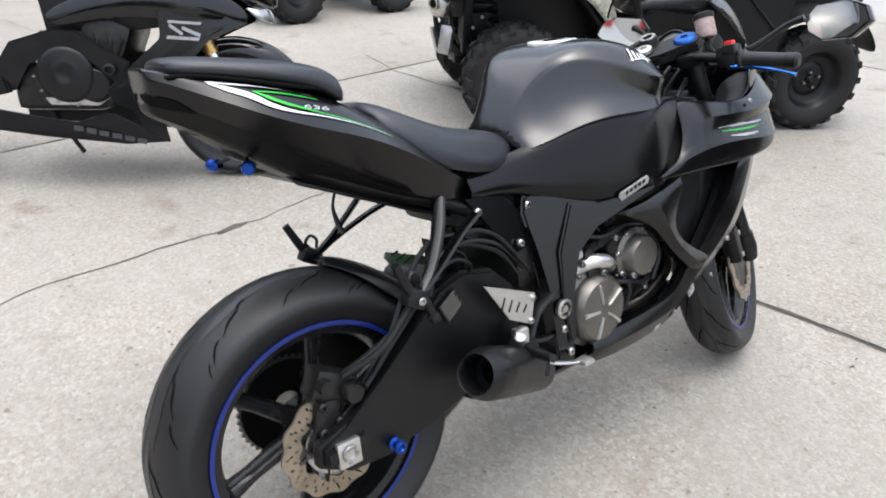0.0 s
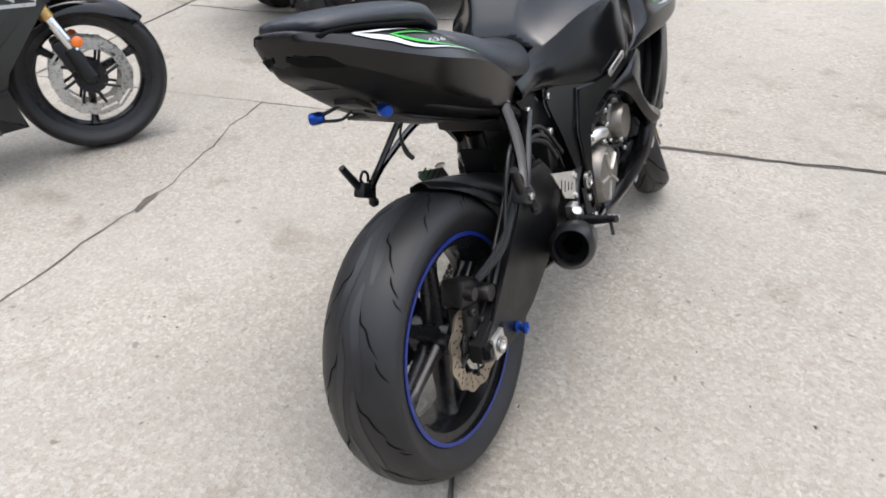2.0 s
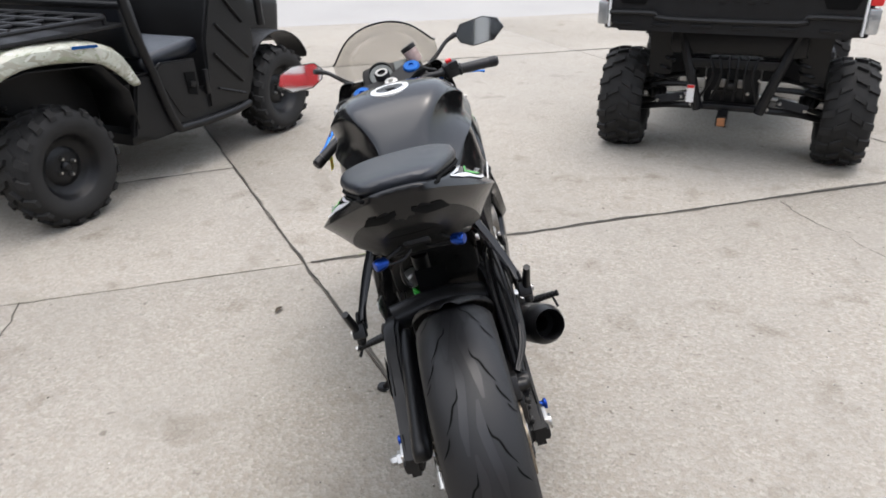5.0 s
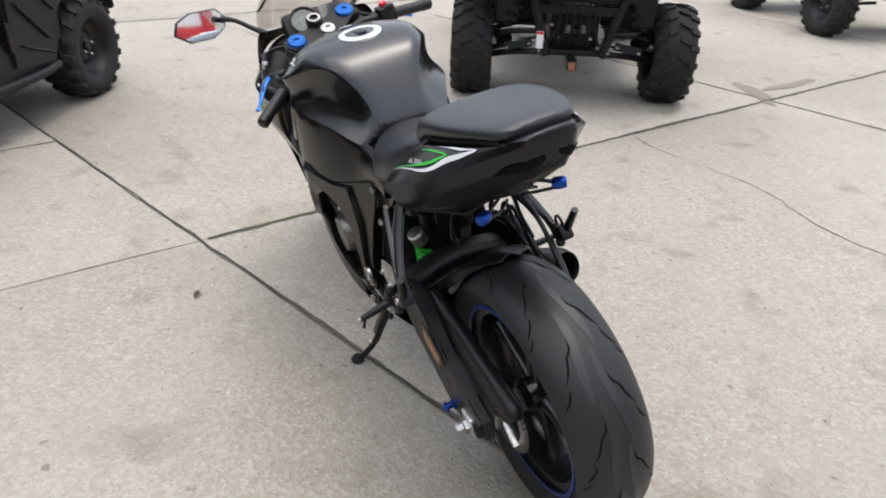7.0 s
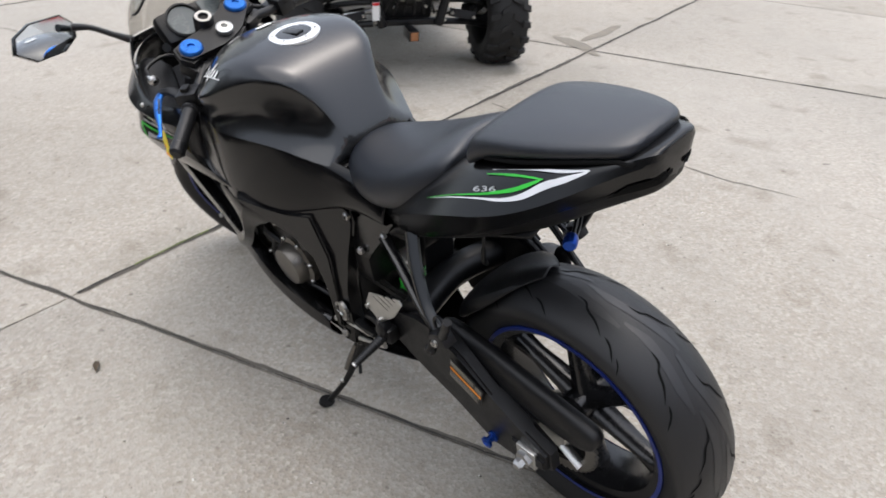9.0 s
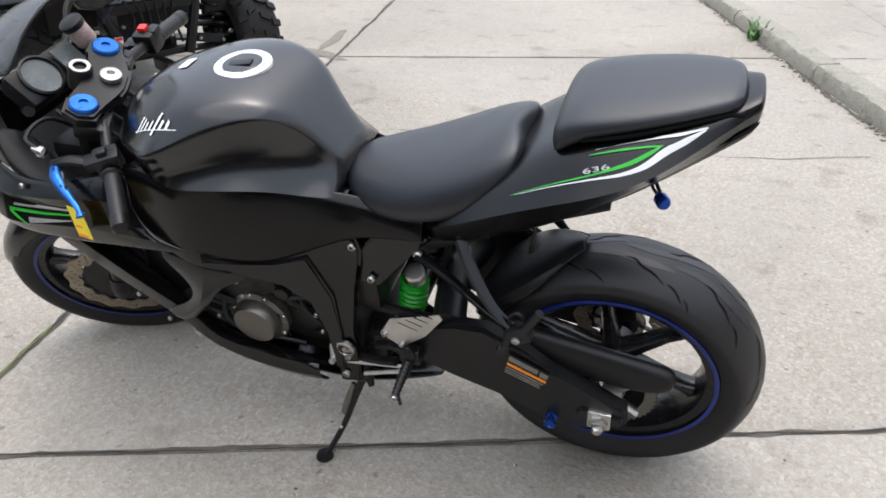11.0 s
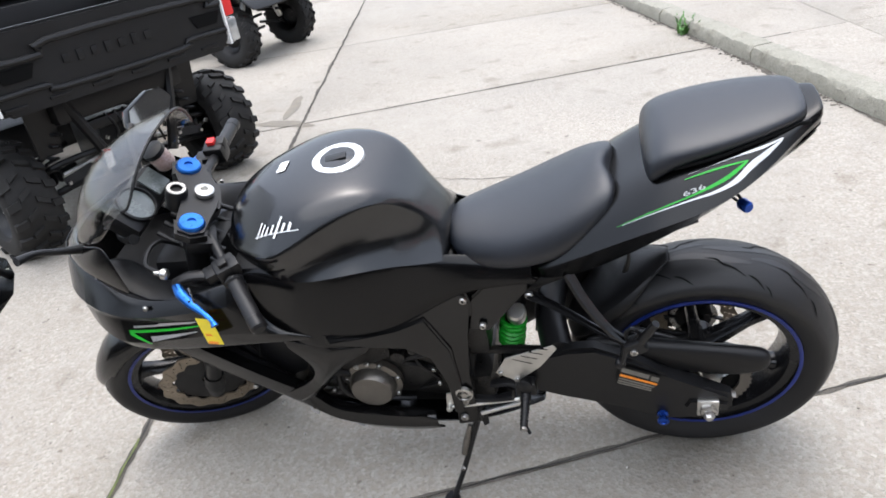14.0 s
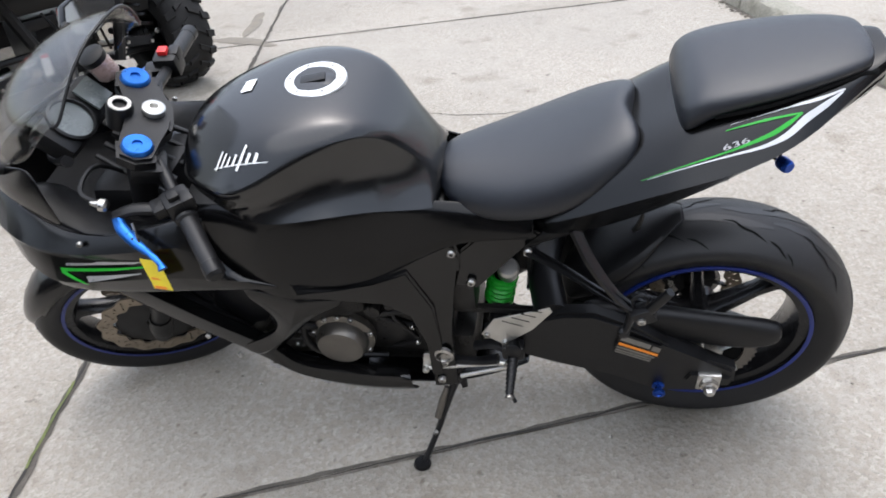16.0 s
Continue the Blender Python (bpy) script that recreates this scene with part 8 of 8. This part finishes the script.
for k in range(7):
    part("engine_hose", tube(B(), [(0.62 + 0.05 * k, -0.165, 0.60), (0.65 + 0.045 * k, -0.175, 0.56 - 0.01 * (k % 3)), (0.70 + 0.03 * k, -0.160, 0.48)], 0.006 + 0.002 * (k % 2), 6), DARK, eng2)
for s in (1, -1):
    cov = part("clutch_cover", lathe(B(), [(0.112, 0), (0.112, 0.03), (0.104, 0.045), (0.090, 0.052), (0.066, 0.050), (0.054, 0.056), (0.026, 0.056), (0.018, 0.050), (0, 0.050)], (0.700, s * 0.148, 0.440), (0, s, 0), 36), DARK, eng2, "black round clutch cover")
    bm = lathe(B(), [(0.07, 0), (0.07, 0.03), (0.058, 0.042), (0, 0.045)], (0.80, s * 0.148, 0.40), (0, s, 0), 30)
    part("starter_cover", bm, DARK, eng2)
    for k in range(12):
        a = math.tau * k / 12
        part("bolt", bolt(B(), (0.725 + (0.15 if abs(math.cos(a)) > 0.5 else 0.12) * math.cos(a), s * 0.168, 0.43 + 0.112 * math.sin(a)), (0, s, 0), 0.007, 0.008), STEEL, eng2)
    bm = plate(B(), [(0.60, s * 0.15, 0.345), (0.62, s * 0.15, 0.318), (0.80, s * 0.15, 0.315), (0.88, s * 0.15, 0.37), (0.90, s * 0.15, 0.42), (0.86, s * 0.15, 0.36), (0.79, s * 0.15, 0.335)], (0, 0.03, 0), 0.004)
    part("case_edge", bm, ALU, eng2, "bare metal crankcase edge")
    spar2 = part("frame_spar", plate(B(), [(x, s * y, z) for x, y, z in ((0.42, 0.140, 0.46), (0.50, 0.160, 0.560), (0.665, 0.176, 0.610), (0.760, 0.180, 0.604), (0.943, 0.172, 0.486), (0.885, 0.172, 0.396), (0.800, 0.178, 0.500), (0.690, 0.176, 0.545), (0.560, 0.165, 0.480), (0.500, 0.150, 0.370))], (0, 0.030, 0), 0.006), STEELBLK, m2, "satin black frame spar")
    part("frame_slider", lathe(B(), [(0.024, 0), (0.024, 0.03), (0.014, 0.034), (0.012, 0.02), (0, 0.02)], (0.872, s * 0.184, 0.462), (0, s, 0), 20), STEELBLK, spar2)
    # upper side fairing with a swept point, the big mid panel with its leg, and the belly panel
    flank = [[(0.62, 0.165, 0.665), (0.80, 0.185, 0.745), (1.00, 0.195, 0.795), (1.20, 0.190, 0.790), (1.38, 0.140, 0.730)],
             [(0.655, 0.188, 0.632), (0.812, 0.206, 0.688), (0.996, 0.216, 0.728), (1.20, 0.210, 0.712), (1.43, 0.148, 0.654)],
             [(0.70, 0.178, 0.616), (0.83, 0.190, 0.648), (0.99, 0.198, 0.662), (1.18, 0.198, 0.640), (1.40, 0.146, 0.632)]]
    sf = part("upper_fairing", folded([[(x, s * y, z) for x, y, z in r_] for r_ in flank], ()), GLOSS, m2, "gloss black swept side fairing", sub=2, thick=0.006, sharp=14)
    panel = [(1.070, 0.690), (1.300, 0.680), (1.405, 0.642), (1.351, 0.619), (1.251, 0.577), (1.178, 0.493), (1.068, 0.372), (1.053, 0.323), (0.940, 0.301), (0.874, 0.328), (0.851, 0.379), (0.932, 0.458), (1.081, 0.583)]
    mid = part("mid_fairing", plate(B(), [(x, s * (0.204 - 0.22 * max(0, x - 1.15)), z) for x, z in panel], (0, 0.016, 0), 0.004), GLOSS, m2, "gloss black mid fairing panel")
    part("panel_fold", plate(B(), [(x, s * y, z) for x, y, z in ((0.90, 0.216, 0.395), (1.02, 0.216, 0.415), (1.17, 0.212, 0.545), (1.33, 0.180, 0.632), (1.20, 0.206, 0.610), (1.06, 0.216, 0.500))], (0, 0.010, 0), 0.003), GLOSS, mid)
    part("fairing_leg", plate(B(), [(x, s * 0.198, z) for x, z in ((0.940, 0.301), (1.053, 0.323), (1.060, 0.250), (1.074, 0.176), (0.977, 0.232))], (0, 0.014, 0), 0.004), GLOSS, mid)
    low_panel = [(0.400, 0.300), (0.605, 0.271), (0.723, 0.250), (0.821, 0.289), (0.868, 0.287), (0.977, 0.232), (1.074, 0.176), (0.912, 0.166), (0.593, 0.196), (0.400, 0.215)]
    bel = part("belly_fairing", plate(B(), [(x, s * (0.196 - 0.20 * max(0, 0.62 - x)), z) for x, z in low_panel], (0, 0.014, 0), 0.004), PLASTIC, m2, "dull black belly fairing with worn grey lettering bars")
    for k in range(6):
        x0, z0 = 0.708 + 0.048 * k, 0.243 - 0.0103 * k
        part("logo_stroke", plate(B(), [(x0, s * 0.2042, z0), (x0 + 0.036, s * 0.2042, z0 - 0.006), (x0 + 0.034, s * 0.2042, z0 - 0.026), (x0 - 0.002, s * 0.2042, z0 - 0.020)], (0, 0.0012, 0)), BARPRINT, bel)
    for a0, a1, w0 in (((1.115, 0.652), (1.238, 0.646), 0.010), ((1.118, 0.640), (1.165, 0.606), 0.012), ((1.165, 0.630), (1.232, 0.602), 0.012), ((1.106, 0.594), (1.226, 0.588), 0.012)):
        q0, q1 = Vector((a0[0], s * 0.216, a0[1])), Vector((a1[0], s * 0.212, a1[1]))
        part("logo_stroke", plate(B(), [q0, q1, q1 - Vector((0.004, 0, w0)), q0 - Vector((0.004, 0, w0))], (0, 0.006, 0)), SILVER, mid)
    part("head_lamp", sheet([[(1.40, s * 0.13, 0.70), (1.47, s * 0.07, 0.69)], [(1.45, s * 0.115, 0.655), (1.50, s * 0.05, 0.64)]]), CLEAR, m2, "clear head lamp lens", thick=0.01)
    part("swingarm_side", plate(B(), [(-0.06, s * 0.14, 0.26), (-0.06, s * 0.14, 0.33), (0.20, s * 0.135, 0.42), (0.44, s * 0.12, 0.46), (0.46, s * 0.12, 0.36), (0.2, s * 0.135, 0.30)], (0, 0.035, 0), 0.008), STEELBLK, m2, "black swingarm")
part("tank", body([(0.55, [(0, 0.82), (0.08, 0.80), (0.12, 0.74), (0, 0.70)]), (0.72, [(0, 0.92), (0.13, 0.89), (0.17, 0.78), (0, 0.72)]), (0.90, [(0, 0.93), (0.14, 0.90), (0.18, 0.80), (0, 0.74)]), (1.02, [(0, 0.88), (0.09, 0.86), (0.12, 0.80), (0, 0.76)])]), GLOSS, m2, "gloss black fuel tank", sub=2, sharp=80)
part("nose_fairing", body([(1.05, [(0, 0.80), (0.14, 0.79), (0.19, 0.74), (0, 0.72)]), (1.25, [(0, 0.88), (0.13, 0.84), (0.19, 0.74), (0, 0.70)]), (1.42, [(0, 0.80), (0.08, 0.77), (0.13, 0.70), (0, 0.66)]), (1.52, [(0, 0.70), (0.03, 0.69), (0.05, 0.66), (0, 0.63)])]), GLOSS, m2, "gloss black nose fairing", sub=2, sharp=80)
part("rider_seat", body([(0.56, [(0, 0.80), (0.07, 0.79), (0.09, 0.74), (0, 0.72)]), (0.35, [(0, 0.79), (0.12, 0.78), (0.14, 0.73), (0, 0.70)]), (0.2, [(0, 0.84), (0.10, 0.83), (0.11, 0.79), (0, 0.76)])]), VINYL, m2, "black seat", sub=2, sharp=80)
part("tail_fairing", body([(0.34, [(0, 0.76), (0.11, 0.75), (0.13, 0.68), (0, 0.64)]), (0.05, [(0, 0.92), (0.11, 0.90), (0.13, 0.85), (0, 0.78)]), (-0.22, [(0, 0.98), (0.05, 0.97), (0.06, 0.94), (0, 0.92)])]), GLOSS, m2, "gloss black tail fairing", sub=2, sharp=80)
part("radiator", box(B(), (1.06, 0, 0.50), (0.04, 0.34, 0.24), eul(0, 14, 0), 0.006), DARK, m2)
part("side_stand", tube(B(), [(0.50, 0.12, 0.26), (0.55, 0.20, 0.12), (0.57, 0.255, 0.045)], 0.011, 8), DARK, m2, "black side stand")
bm = B()
for s in (1, -1):
    tube(bm, [(1.06, s * 0.10, 0.84), (1.0, s * 0.34, 0.82)], 0.014, 10, 1)
part("handlebar", bm, DARK, m2)
part("windscreen", sheet([[(1.10, -0.13, 0.90), (1.16, 0, 0.94), (1.10, 0.13, 0.90)], [(1.28, -0.12, 0.84), (1.36, 0, 0.82), (1.28, 0.12, 0.84)]]), SMOKE, m2, "smoked windscreen", sub=2, thick=0.003)

# its upper works stand taller than the wheels suggest
for ob in m2.children:
    if ob.name.split(".")[0] in ("tank", "nose_fairing", "rider_seat", "tail_fairing", "windscreen", "handlebar"):
        for v_ in ob.data.vertices:
            if v_.co.z > 0.56:
                v_.co.z += 0.45 * (v_.co.z - 0.56)
